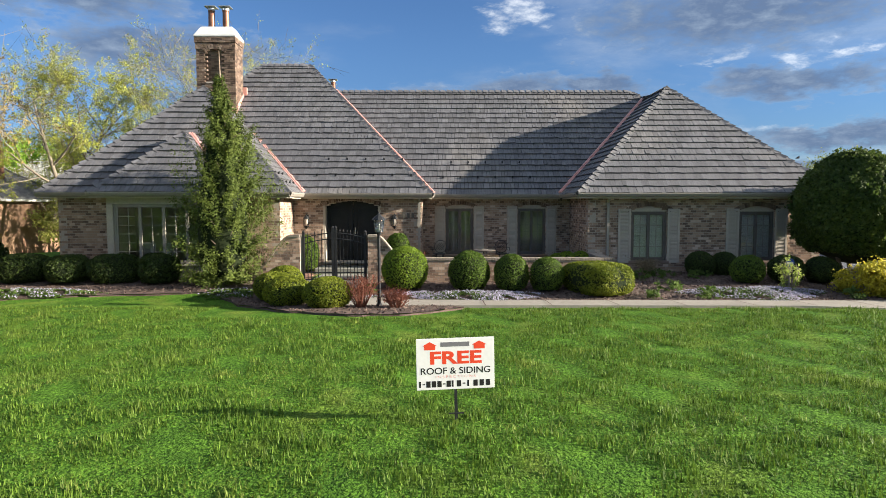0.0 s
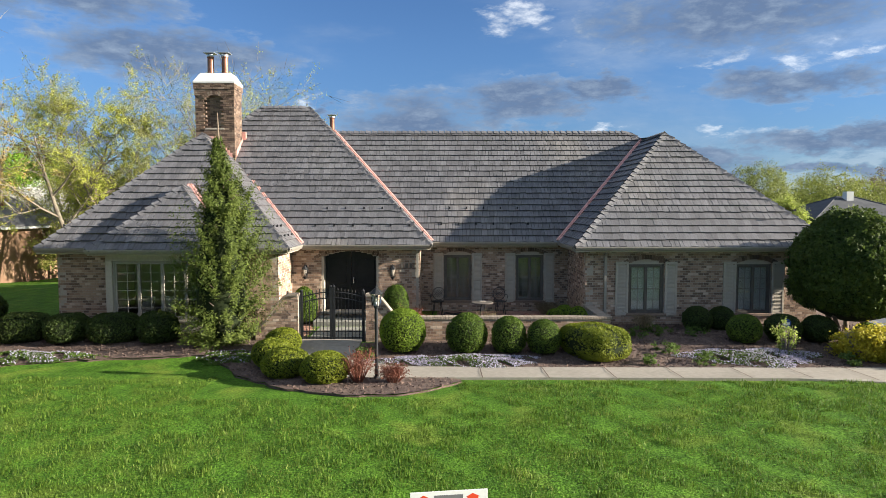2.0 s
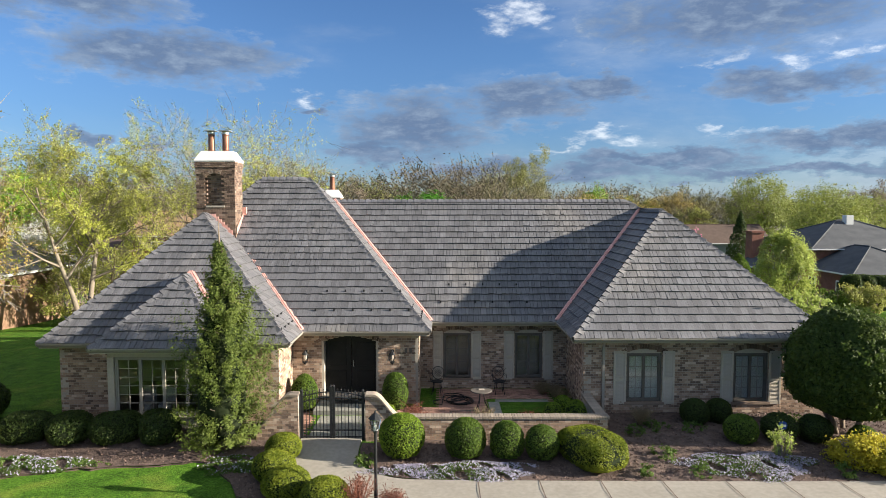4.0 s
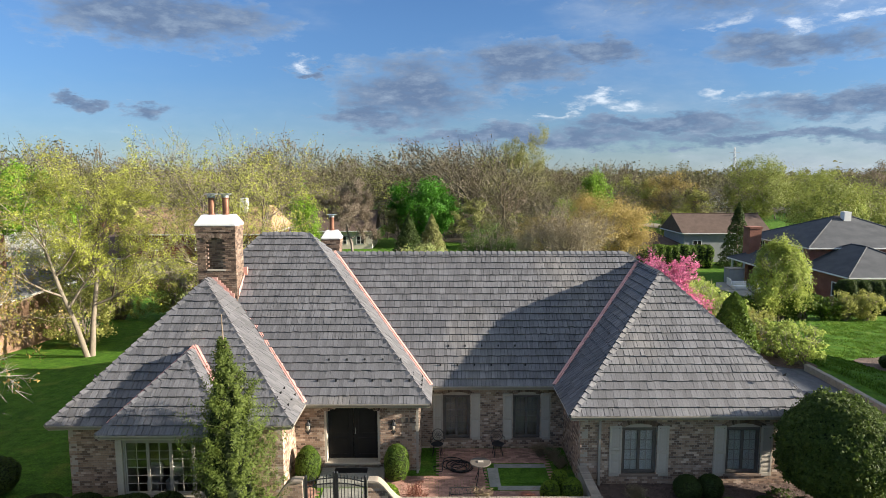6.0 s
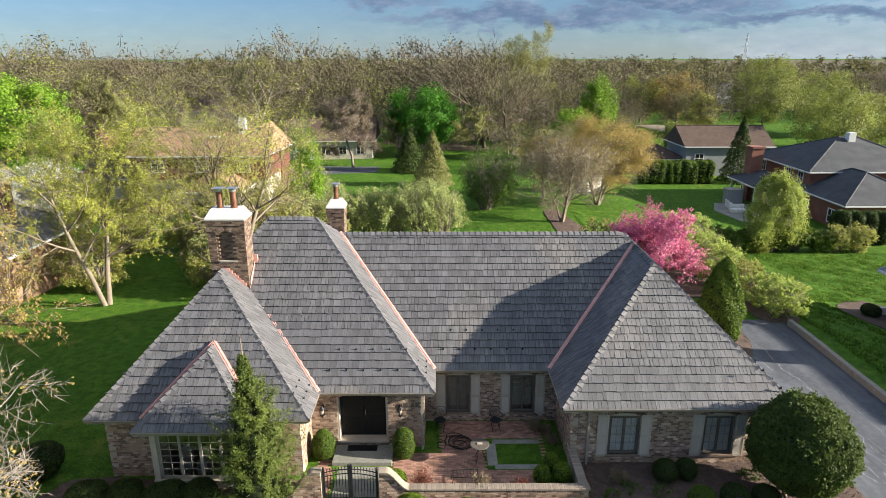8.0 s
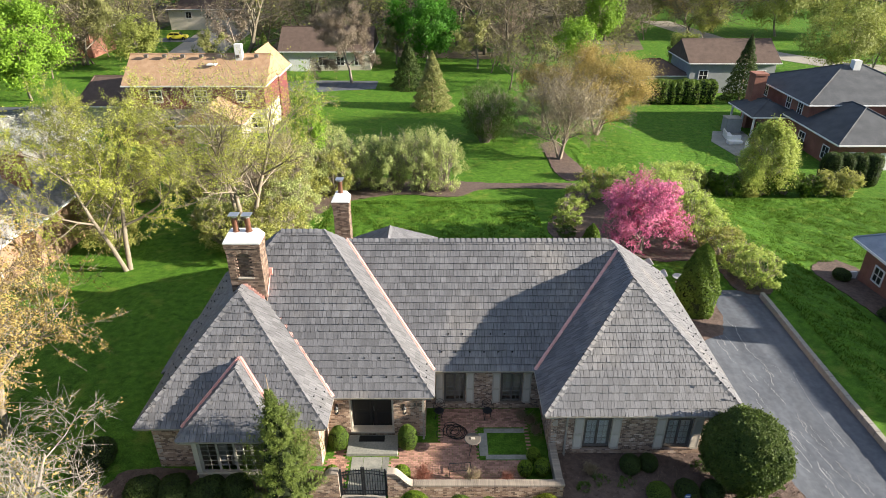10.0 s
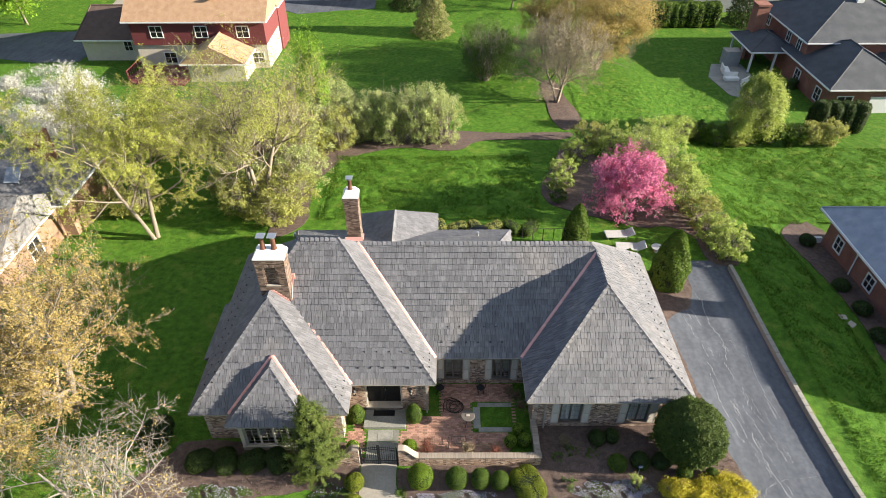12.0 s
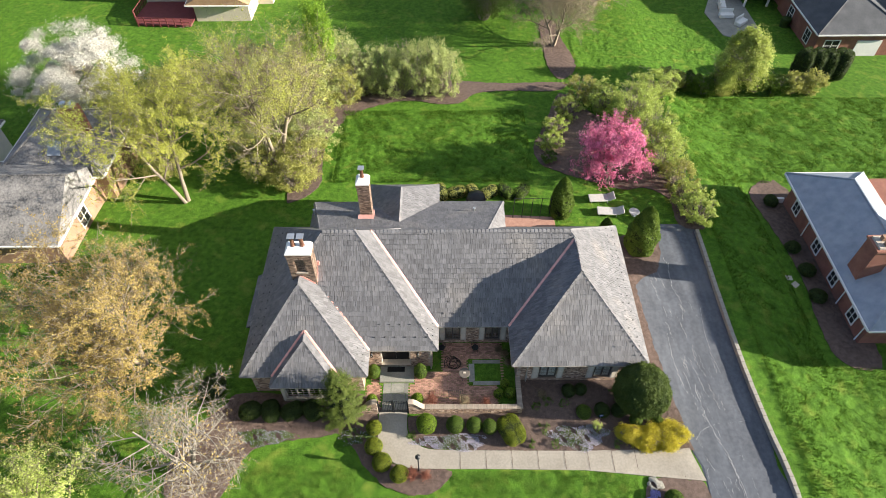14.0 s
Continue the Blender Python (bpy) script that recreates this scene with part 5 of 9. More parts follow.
# ---- foliage makers ----
def leaf_quads(P, N, size, seed, jitter=0.8, aspect=0.6):
    """One small bent-free leaf at each point, loosely facing its normal."""
    r = np.random.RandomState(seed)
    n = len(P)
    N = N + r.normal(0, jitter, (n, 3))
    N /= np.linalg.norm(N, axis=1, keepdims=True) + 1e-9
    T = np.cross(N, r.normal(0, 1, (n, 3)))
    T /= np.linalg.norm(T, axis=1, keepdims=True) + 1e-9
    B = np.cross(N, T)
    s = (size * r.uniform(0.6, 1.3, n))[:, None]
    V = np.stack([P - T * s * 0.9 - B * s * aspect * 0.6, P + T * s * 0.9 - B * s * aspect * 0.6, P + B * s * aspect * 1.5], 1).reshape(-1, 3)
    return V, np.arange(3 * n).reshape(n, 3)


def lumps(D, seed, amount):
    r = np.random.RandomState(seed)
    out_ = np.zeros(len(D))
    for k in range(5):
        w = r.normal(0, 1, 3) * (1.5 + 1.3 * k)
        out_ += np.sin(D @ w + r.uniform(0, 6.3)) / (1 + 0.8 * k)
    return 1 + amount * out_ * 0.5


def ball_leaves(rx, ry, rz, n, size, seed, amount=0.05, square=1.0, zc=None):
    """Leaves of a clipped shrub: a lumpy rounded form sitting on the ground."""
    r = np.random.RandomState(seed)
    D = r.normal(0, 1, (n, 3))
    D /= np.linalg.norm(D, axis=1, keepdims=True)
    D[:, 2] = np.where(D[:, 2] < -0.75, -D[:, 2], D[:, 2])
    S = np.sign(D) * np.abs(D) ** square
    R = lumps(D, seed, amount) * (1 - np.abs(r.normal(0, 0.035, n)))
    zc = rz * 0.92 if zc is None else zc
    P = S * R[:, None] * np.array([rx, ry, rz]) + np.array([0, 0, zc])
    return leaf_quads(P, D * 1.2, size, seed + 1)


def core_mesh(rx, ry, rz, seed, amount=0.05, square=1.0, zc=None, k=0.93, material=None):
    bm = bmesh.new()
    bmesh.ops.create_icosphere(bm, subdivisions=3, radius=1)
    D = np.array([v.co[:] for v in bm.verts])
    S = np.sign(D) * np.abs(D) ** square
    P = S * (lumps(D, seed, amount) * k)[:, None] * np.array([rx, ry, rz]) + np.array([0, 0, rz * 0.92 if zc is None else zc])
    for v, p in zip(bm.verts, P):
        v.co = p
    # the mesh is one closed dark core that paints inner shade, no stems
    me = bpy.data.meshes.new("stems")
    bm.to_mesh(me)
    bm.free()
    me.materials.append(material or M_shade_core)
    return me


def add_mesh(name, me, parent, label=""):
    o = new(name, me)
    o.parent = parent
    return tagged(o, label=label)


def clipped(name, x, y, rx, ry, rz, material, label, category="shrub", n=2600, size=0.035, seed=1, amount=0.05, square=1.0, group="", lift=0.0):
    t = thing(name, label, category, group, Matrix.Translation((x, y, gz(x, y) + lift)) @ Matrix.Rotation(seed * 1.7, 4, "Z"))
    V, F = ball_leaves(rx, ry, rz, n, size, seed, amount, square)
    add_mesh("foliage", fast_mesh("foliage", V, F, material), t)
    # dark filler body: the shrub's inner shade as colour
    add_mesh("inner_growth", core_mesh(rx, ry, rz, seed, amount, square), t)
    return t


def clump_points(rx, ry, rz, clumps, per, seed, sigma=0.16, hollow=0.45, base=0.0):
    """Points in loose clumps through a crown, with an uneven outline and gaps."""
    r = np.random.RandomState(seed)
    C = r.normal(0, 1, (clumps, 3))
    C /= np.linalg.norm(C, axis=1, keepdims=True)
    C *= (hollow + (1 - hollow) * r.uniform(0, 1, (clumps, 1)) ** 0.5) * lumps(C, seed, 0.25)[:, None]
    P = (C[:, None, :] + r.normal(0, sigma, (clumps, per, 3)) * r.uniform(0.5, 1.3, (clumps, 1, 1))).reshape(-1, 3)
    N = np.repeat(C, per, 0)
    P = P * np.array([rx, ry, rz]) + np.array([0, 0, base + rz])
    keep = P[:, 2] > 0.02
    return P[keep], N[keep]


def tubes(segs, n=5):
    """Tapered limbs from (start, end, radius, radius) rows."""
    A, B = np.array([s[0] for s in segs], float), np.array([s[1] for s in segs], float)
    ra, rb = np.array([s[2] for s in segs]), np.array([s[3] for s in segs])
    d = B - A
    d /= np.linalg.norm(d, axis=1, keepdims=True) + 1e-9
    ref = np.where(np.abs(d[:, 2:3]) < 0.9, np.array([[0, 0, 1.0]]), np.array([[1.0, 0, 0]]))
    u = np.cross(d, ref)
    u /= np.linalg.norm(u, axis=1, keepdims=True)
    w = np.cross(d, u)
    ang = np.arange(n) * 2 * np.pi / n
    ring = u[:, None, :] * np.cos(ang)[None, :, None] + w[:, None, :] * np.sin(ang)[None, :, None]
    V = np.concatenate([A[:, None, :] + ring * ra[:, None, None], B[:, None, :] + ring * rb[:, None, None]], 1).reshape(-1, 3)
    k = np.arange(n)
    quad = np.stack([k, (k + 1) % n, n + (k + 1) % n, n + k], 1)
    F = (np.arange(len(segs))[:, None, None] * 2 * n + quad[None]).reshape(-1, 4)
    return V, F


def limbs(seed, height, spread, trunk=0.25, stems=1, mains=6, kids=5, levels=3, first=0.25, rise=0.9, radius=0.16, lean=(0, 0), tilt=0.28):
    """Trunk, limbs and twigs as tapered segments, with the twigs' points for leaves."""
    r = random.Random(seed)
    segs, tips = [], []

    def grow(p, d, length, rad, level):
        n = 4 if level < 2 else 3
        pts = [p]
        for i in range(n):
            d = (d + Vector((r.gauss(0, 0.13), r.gauss(0, 0.13), r.gauss(0.04, 0.07)))).normalized()
            q = pts[-1] + d * length / n
            a, b = rad * (1 - 0.75 * i / n), rad * (1 - 0.75 * (i + 1) / n)
            segs.append((pts[-1][:], q[:], a, b))
            pts.append(q)
            if level >= levels - 1:
                tips.append((q[:], d[:]))
        if level >= levels:
            return
        count = (mains if level == 0 else kids) + r.randint(-1, 1)
        for k in range(count):
            f = (first if level == 0 else 0.25) + (1 - (first if level == 0 else 0.25)) * (k + r.random()) / count
            i = min(int(f * n), n - 1)
            q = pts[i].lerp(pts[i + 1], f * n - i)
            a = r.uniform(0, 6.283) if level else k * 2.4 + r.uniform(-0.4, 0.4)
            axis_ = d.cross(Vector((0, 0, 1)) if abs(d.z) < 0.95 else Vector((1, 0, 0))).normalized()
            side = (Matrix.Rotation(a, 3, d) @ axis_)
            out_ = (side * spread + d * rise * (0.6 + 0.5 * f) + Vector((0, 0, 0.15))).normalized()
            grow(q, out_, length * r.uniform(0.5, 0.72) * (1.05 - 0.35 * f if level == 0 else 0.85), rad * (1 - 0.7 * f) * 0.62, level + 1)

    for s in range(stems):
        a = s * 6.283 / max(stems, 1) + r.random()
        slant = 0.0 if stems == 1 else tilt
        d = Vector((lean[0] + slant * math.cos(a), lean[1] + slant * math.sin(a), 1)).normalized()
        grow(Vector((0.12 * math.cos(a), 0.12 * math.sin(a), -0.1)) if stems > 1 else Vector((0, 0, -0.1)), d, height * 0.62, radius, 0)
    return segs, tips


def out_from(P, height):
    """Directions out of a crown, for leaves that face the light."""
    D = P - np.array([P[:, 0].mean(), P[:, 1].mean(), height * 0.38])
    return D / (np.linalg.norm(D, axis=1, keepdims=True) + 1e-6)


def tree(name, x, y, label, material, bark, seed, height, spread=1.0, leaves=6000, size=0.07, scatter=0.25, group="", category="tree", twiglets=0, clumped=0.6, sides=4, full=None, tight=0.11, taper=0.0, **kw):
    """A deciduous tree: a tapered trunk with limbs, and a crown of many small leaves."""
    t = thing(name, label, category, group, Matrix.Translation((x, y, gz(x, y))))
    segs, tips = limbs(seed, height, spread, **kw)
    add_mesh("trunk", fast_mesh("trunk", *tubes(segs, sides), bark), t)
    r = np.random.RandomState(seed)
    T = np.array([p for p, d in tips])
    if twiglets:
        D0 = np.repeat(np.array([d for p, d in tips]), twiglets, 0)
        P0 = np.repeat(T, twiglets, 0)
        D0 = D0 + r.normal(0, 0.45, D0.shape)
        S0 = np.cross(D0, r.normal(0, 1, D0.shape))
        S0 /= np.linalg.norm(S0, axis=1, keepdims=True)
        L0 = r.uniform(0.3, 1.0, (len(P0), 1)) * height * 0.055
        tv = np.stack([P0 - S0 * 0.009, P0 + S0 * 0.009, P0 + D0 * L0 + S0 * 0.003, P0 + D0 * L0 - S0 * 0.003], 1).reshape(-1, 3)
        add_mesh("twig_mass", fast_mesh("twig_mass", tv, np.arange(len(tv)).reshape(-1, 4), bark), t)
        T = np.concatenate([T, P0 + D0 * L0 * 0.6])
    if leaves:
        leaves, size = int(leaves * 1.4), size * 0.95
        if full:
            # a crown in full leaf: clumps through a rounded form (radius, half height, middle)
            P, _ = clump_points(full[0], full[0], full[1], 130, leaves // 130, seed, tight, 0.35, full[2] - full[1])
            P[:, :2] *= (1 + taper * (1 - (P[:, 2:3] - full[2] + full[1]) / full[1]))
        else:
            T = T[r.uniform(0, 1, len(T)) < clumped]
            P = T[r.randint(0, len(T), leaves)] + r.normal(0, scatter * 0.6, (leaves, 3))
        P = P[P[:, 2] > 0.6]
        add_mesh("crown", fast_mesh("crown", *leaf_quads(P, out_from(P, height), size, seed, jitter=0.55), material), t)
    return t


def loose_shrub(name, x, y, rx, ry, rz, label, material, seed, clumps=60, per=50, size=0.06, twigs=True, group="", category="shrub", base=0.0, bark=None, sigma=0.16, hollow=0.45):
    """An unclipped shrub: many stems and loose leaf clumps."""
    t = thing(name, label, category, group, Matrix.Translation((x, y, gz(x, y))))
    P, N = clump_points(rx, ry, rz, clumps, per, seed, sigma, hollow, base)
    add_mesh("foliage", fast_mesh("foliage", *leaf_quads(P, N, size, seed), material), t)
    if twigs:
        r = random.Random(seed)
        segs = []
        for k in range(max(14, clumps // 2)):
            a, q = r.uniform(0, 6.283), r.uniform(0.2, 1.0)
            p = Vector((0.15 * rx * math.cos(a), 0.15 * ry * math.sin(a), 0))
            e_ = Vector((rx * q * math.cos(a) * 0.9, ry * q * math.sin(a) * 0.9, base + rz * r.uniform(1.0, 1.9)))
            mid_ = p.lerp(e_, 0.5) + Vector((r.gauss(0, 0.1 * rx), r.gauss(0, 0.1 * ry), 0.12 * rz))
            for j in range(4):
                b_ = mid_.lerp(e_, r.uniform(0.2, 1.0))
                segs.append((b_[:], (b_ + Vector((r.gauss(0, 0.14 * rx), r.gauss(0, 0.14 * ry), r.uniform(0.1, 0.4) * rz)))[:], 0.008, 0.003))
            segs += [(p[:], mid_[:], 0.022 + 0.004 * rz, 0.014 + 0.002 * rz), (mid_[:], e_[:], 0.014 + 0.002 * rz, 0.004)]
        add_mesh("branchwork", fast_mesh("branchwork", *tubes(segs, 4), bark or M_greybark), t)
    return t


# ---- front garden ----
G_box = "clipped boxwoods"
for i, (x, y, rx, rz, mt, lab) in enumerate((
        (-1.02, 16.35, 0.62, 0.62, M_box_bright, "round clipped boxwood with bright spring growth"),
        (0.69, 16.3, 0.54, 0.56, M_box, "rounded dark green clipped boxwood before the patio wall"),
        (1.8, 16.3, 0.48, 0.50, M_box, "rounded dark green clipped boxwood before the patio wall"),
        (2.72, 16.2, 0.46, 0.48, M_box, "rounded dark green clipped boxwood before the patio wall"),
        (-4.12, 16.2, 0.48, 0.36, M_boxgold, "low clipped boxwood mound beside the front walk"),
        (-4.1, 15.1, 0.54, 0.38, M_boxgold, "low clipped boxwood mound beside the front walk"),
        (-3.55, 14.15, 0.55, 0.38, M_boxgold, "low clipped boxwood mound beside the front walk"),
        (-2.5, 13.45, 0.54, 0.38, M_boxgold, "low clipped boxwood mound beside the front walk"),
        (3.36, 18.3, 0.31, 0.38, M_box_bright, "small bright boxwood inside the patio wall"),
        (4.05, 18.35, 0.33, 0.40, M_box_bright, "small bright boxwood inside the patio wall"),
        (3.80, 19.0, 0.30, 0.38, M_box_bright, "small bright boxwood inside the patio wall"),
        (-1.6, 17.95, 0.38, 0.42, M_box_bright, "small bright boxwood inside the gate"),
        (-4.35, 17.9, 0.33, 0.46, M_box_bright, "small bright boxwood inside the gate"),
        (8.4, 17.1, 0.46, 0.42, M_box, "rounded green boxwood in the mulch bed"),
        (9.5, 17.2, 0.48, 0.42, M_yew, "dark rounded yew in the mulch bed"),
        (10.5, 17.2, 0.45, 0.40, M_yew, "dark rounded yew in the mulch bed"),
        (11.45, 16.6, 0.38, 0.38, M_box, "rounded green boxwood in the mulch bed"),
        (12.75, 16.55, 0.34, 0.36, M_box, "rounded green boxwood in the mulch bed"),
        (7.66, 18.5, 0.42, 0.40, M_yew, "dark rounded yew below the window"),
        (8.42, 18.6, 0.38, 0.38, M_yew, "dark rounded yew below the window"),
        (12.7, 12.1, 0.5, 0.42, M_box, "rounded green boxwood beside the driveway"))):
    clipped("boxwood", x, y, rx, rx, rz, mt, lab, n=int(5600 * (rx / 0.5) ** 2), size=0.024, seed=i + 3, amount=0.06, group=G_box)
clipped("boxwood", 3.98, 16.05, 0.93, 0.7, 0.43, M_boxgold, "broad clipped boxwood with golden spring tips", n=13000, size=0.025, seed=40, square=0.62, group=G_box)
for i, x in enumerate((-11.6, -10.4, -9.1, -7.9)):
    clipped("clipped_yew", x, 17.25, 0.72, 0.55, 0.42, M_yew, "dark clipped yew below the bay window", n=4500, size=0.035, seed=50 + i, amount=0.08, square=0.8, group="yews below the bay")
clipped("clipped_yew", -14.2, 18.7, 0.95, 0.8, 0.62, M_yew, "dark clipped yew at the house corner", n=5000, size=0.045, seed=56, amount=0.12)
for i, (x, h) in enumerate(((-4.35, 0.62), (-1.45, 0.66))):
    clipped("boxwood", x, 19.75, 0.42, 0.42, h, M_box, "upright boxwood beside the front step", n=4500, size=0.03, seed=60 + i, amount=0.1, group=G_box)
# the big yew by the driveway
big_yew = clipped("round_yew", 11.62, 17.65, 1.6, 1.6, 1.66, M_yewtree, "large dark green yew clipped to a dome", category="tree", n=60000, size=0.04, seed=70, amount=0.06, lift=0.5)
segs = [((0.3 * math.cos(a), 0.3 * math.sin(a), -0.4), (0.9 * math.cos(a), 0.9 * math.sin(a), 0.8), 0.07, 0.04) for a in (0.3, 1.5, 2.6, 3.9, 5.2)]
add_mesh("trunk", fast_mesh("trunk", *tubes(segs, 6), M_bark), big_yew)
r = np.random.RandomState(71)
C = r.normal(0, 1, (420, 3))
C /= np.linalg.norm(C, axis=1, keepdims=True)
C = C[C[:, 2] > -0.6]
C = C * lumps(C, 70, 0.06)[:, None] * r.uniform(0.95, 1.025, (len(C), 1))
P = (C[:, None, :] + r.normal(0, 0.035, (len(C), 34, 3))).reshape(-1, 3) * np.array([1.6, 1.6, 1.66]) + np.array([0, 0, 1.66 * 0.92])
add_mesh("outer_growth", fast_mesh("outer_growth", *leaf_quads(P, np.repeat(C, 34, 0), 0.05, 72), M_yewtree), big_yew)


def mound(name, x, y, rx, ry, rz, label, material, seed, n, size, category="flowers", share=0.34):
    """Low spreading plants hugging the ground."""
    t = thing(name, label, category, "", Matrix.Translation((x, y, 0)))
    r = np.random.RandomState(seed)
    a, q = r.uniform(0, 6.283, n), np.sqrt(r.uniform(0, 1, n))
    edge_ = 1 + 0.18 * np.sin(a * 3 + seed) + 0.1 * np.sin(a * 7 + 2 * seed)
    px, py = rx * q * edge_ * np.cos(a), ry * q * edge_ * np.sin(a)
    gap_ = np.sin(px * 5.1 + seed) * np.sin(py * 6.3 + seed * 2) + 0.5 * np.sin(px * 13 + py * 9)
    keep = gap_ > -0.55
    px, py, q = px[keep], py[keep], q[keep]
    pz = ground_z(px + x, py + y) + 0.04 + rz * (1 - q ** 2) * r.uniform(0.5, 1.0, len(px))
    P = np.stack([px, py, pz], 1)
    half = r.uniform(0, 1, len(P)) < share * (1 + 0.6 * np.sin(P[:, 0] * 2.3 + seed))
    for nm, mt, sel in (("blossom", material, half), ("leaves", M_low, ~half)):
        add_mesh(nm, fast_mesh(nm, *leaf_quads(P[sel] + (np.array([0, 0, 0.03]) if nm == "blossom" else 0), np.tile([0, 0, 1.5], (sel.sum(), 1)), size, seed), mt), t)
    return t


mound("creeping_phlox", 0.5, 15.45, 2.1, 0.5, 0.14, "carpet of pale lilac creeping phlox by the walk", M_phlox, 5, 12000, 0.025)
mound("creeping_phlox", 8.0, 15.75, 1.7, 0.75, 0.16, "carpet of pale lilac creeping phlox in the bed", M_phlox, 6, 13000, 0.025)
mound("creeping_phlox", -10.6, 15.8, 1.7, 0.5, 0.12, "thin white creeping phlox along the lawn", M_phlox, 7, 7500, 0.03, share=0.08)
mound("creeping_phlox", -5.2, 15.8, 1.1, 0.5, 0.12, "thin white creeping phlox below the juniper", M_phlox, 8, 4500, 0.03, share=0.04)
mound("creeping_phlox", 11.9, 13.0, 0.45, 0.35, 0.15, "white creeping phlox beside the driveway", M_blossom, 9, 5000, 0.035, share=0.9)
mound("creeping_phlox", 11.75, 12.0, 0.5, 0.6, 0.15, "violet creeping phlox beside the driveway", M_phlox_b, 10, 6000, 0.035, share=0.9)
for i, (x, y, r_) in enumerate(((5.9, 16.2, 0.35), (6.6, 15.25, 0.3), (5.6, 17.6, 0.3), (6.3, 17.9, 0.35), (10.6, 18.6, 0.4), (5.2, 15.3, 0.25), (7.3, 17.8, 0.3), (-1.9, 15.85, 0.3), (10.2, 15.3, 0.3))):
    loose_shrub("perennial", x, y, r_, r_, 0.16, "low green perennial in the mulch", M_low, 90 + i, 16, 26, 0.035, twigs=False, group="perennials", category="plant")
loose_shrub("young_shrub", 9.05, 16.2, 0.28, 0.28, 0.42, "small upright light green shrub among phlox", M_pale, 101, 30, 40, 0.03)
for i, (x, y, r_) in enumerate(((10.85, 15.75, 0.7), (11.5, 15.6, 0.75), (12.4, 15.75, 0.85), (13.3, 15.9, 0.8), (12.0, 15.25, 0.65), (13.05, 15.25, 0.65), (13.85, 15.75, 0.55))):
    loose_shrub("golden_cypress", x, y, r_, r_ * 0.85, 0.42, "bright yellow threadleaf cypress mound", M_yellow, 110 + i, 120, 90, 0.037, group="golden cypresses")


def twig_bush(x, y, r_, h, seed, material=None, label="bare reddish twiggy shrub"):
    t = thing("twiggy_shrub", label, "shrub", "", Matrix.Translation((x, y, gz(x, y))))
    q = random.Random(seed)
    segs = []
    for k in range(60):
        a, s = q.uniform(0, 6.283), q.uniform(0.2, 1)
        p = Vector((0.06 * math.cos(a), 0.06 * math.sin(a), 0))
        e_ = Vector((r_ * s * math.cos(a), r_ * s * math.sin(a), h * q.uniform(0.55, 1)))
        segs.append((p[:], e_[:], 0.009, 0.004))
        for j in range(3):
            f = p.lerp(e_, q.uniform(0.4, 0.9))
            segs.append((f[:], (f + Vector((q.gauss(0, 0.12), q.gauss(0, 0.12), q.uniform(0.04, 0.2))))[:], 0.005, 0.003))
    add_mesh("branchwork", fast_mesh("branchwork", *tubes(segs, 4), material or M_redtwig), t)
    P = np.array([s[1] for s in segs])
    P = np.repeat(P, 4, 0) + np.random.RandomState(seed).normal(0, 0.04, (len(P) * 4, 3))
    add_mesh("bud_cover", fast_mesh("bud_cover", *leaf_quads(P, P * 0 + 1, 0.02, seed), material or M_redtwig), t)


twig_bush(-1.78, 13.4, 0.45, 0.75, 1)
twig_bush(-1.02, 13.4, 0.32, 0.4, 2)
twig_bush(-0.75, 17.95, 0.5, 0.8, 3)
twig_bush(1.2, 17.8, 0.4, 0.7, 4, M_straw, "dry tan ornamental grass behind the patio wall")
twig_bush(2.6, 17.8, 0.25, 0.6, 6)
twig_bush(6.0, 18.3, 0.3, 0.55, 5, M_straw, "dry tan ornamental grass in the bed")

# juniper in front of the bay
jun = thing("juniper_tree", "tall narrow green juniper growing before the bay", "tree", "", Matrix.Translation((-6.0, 17.0, gz(-6.0, 17.0))))
r = np.random.RandomState(8)
nb, per = 560, 100
hz = r.uniform(0.0, 1, nb) ** 1.3
ang = np.arange(nb) * 2.39996 + r.normal(0, 0.3, nb)
reach = np.interp(hz, [0, 0.06, 0.2, 0.4, 0.6, 0.8, 1.0], [1.1, 1.42, 1.55, 1.32, 0.86, 0.4, 0.06]) * r.uniform(0.3, 1.12, nb)
f = 1 - 0.55 * r.uniform(0, 1, (nb, per)) ** 1.3
up = r.uniform(0.4, 1.2, nb) * np.interp(hz, [0, 0.2], [0.25, 1.0])
fx = (reach[:, None] * f * np.cos(ang)[:, None]) + r.normal(0, 0.048, (nb, per))
fy = (reach[:, None] * f * np.sin(ang)[:, None]) + r.normal(0, 0.048, (nb, per))
fz = 0.05 + hz[:, None] * 5.45 + (up * reach)[:, None] * f ** 1.6 + r.normal(0, 0.07, (nb, per))
P = np.stack([fx + 0.15 * np.sin(fz * 0.6), fy, fz], -1).reshape(-1, 3)
N = np.stack([np.repeat(np.cos(ang), per), np.repeat(np.sin(ang), per), np.full(nb * per, 0.6)], 1)
add_mesh("foliage", fast_mesh("foliage", *leaf_quads(P, N + np.array([0, 0, 0.3]), 0.044, 3, jitter=0.6, aspect=0.36), M_juniper), jun)
segs = [((0, 0, 0), (0.1, 0, 2.5), 0.12, 0.08), ((0.1, 0, 2.5), (0.0, 0, 6.3), 0.08, 0.012)]
q_ = random.Random(5)
for k in range(70):
    z = q_.uniform(0.3, 5.4)
    a, l = q_.uniform(0, 6.283), float(np.interp(z / 6, [0, 0.2, 0.6, 1], [0.6, 1.0, 0.6, 0.1]))
    segs.append(((0.05, 0, z), (l * math.cos(a), l * math.sin(a), z + 0.5 * l), 0.025, 0.006))
add_mesh("trunk", fast_mesh("trunk", *tubes(segs, 5), M_bark), jun)
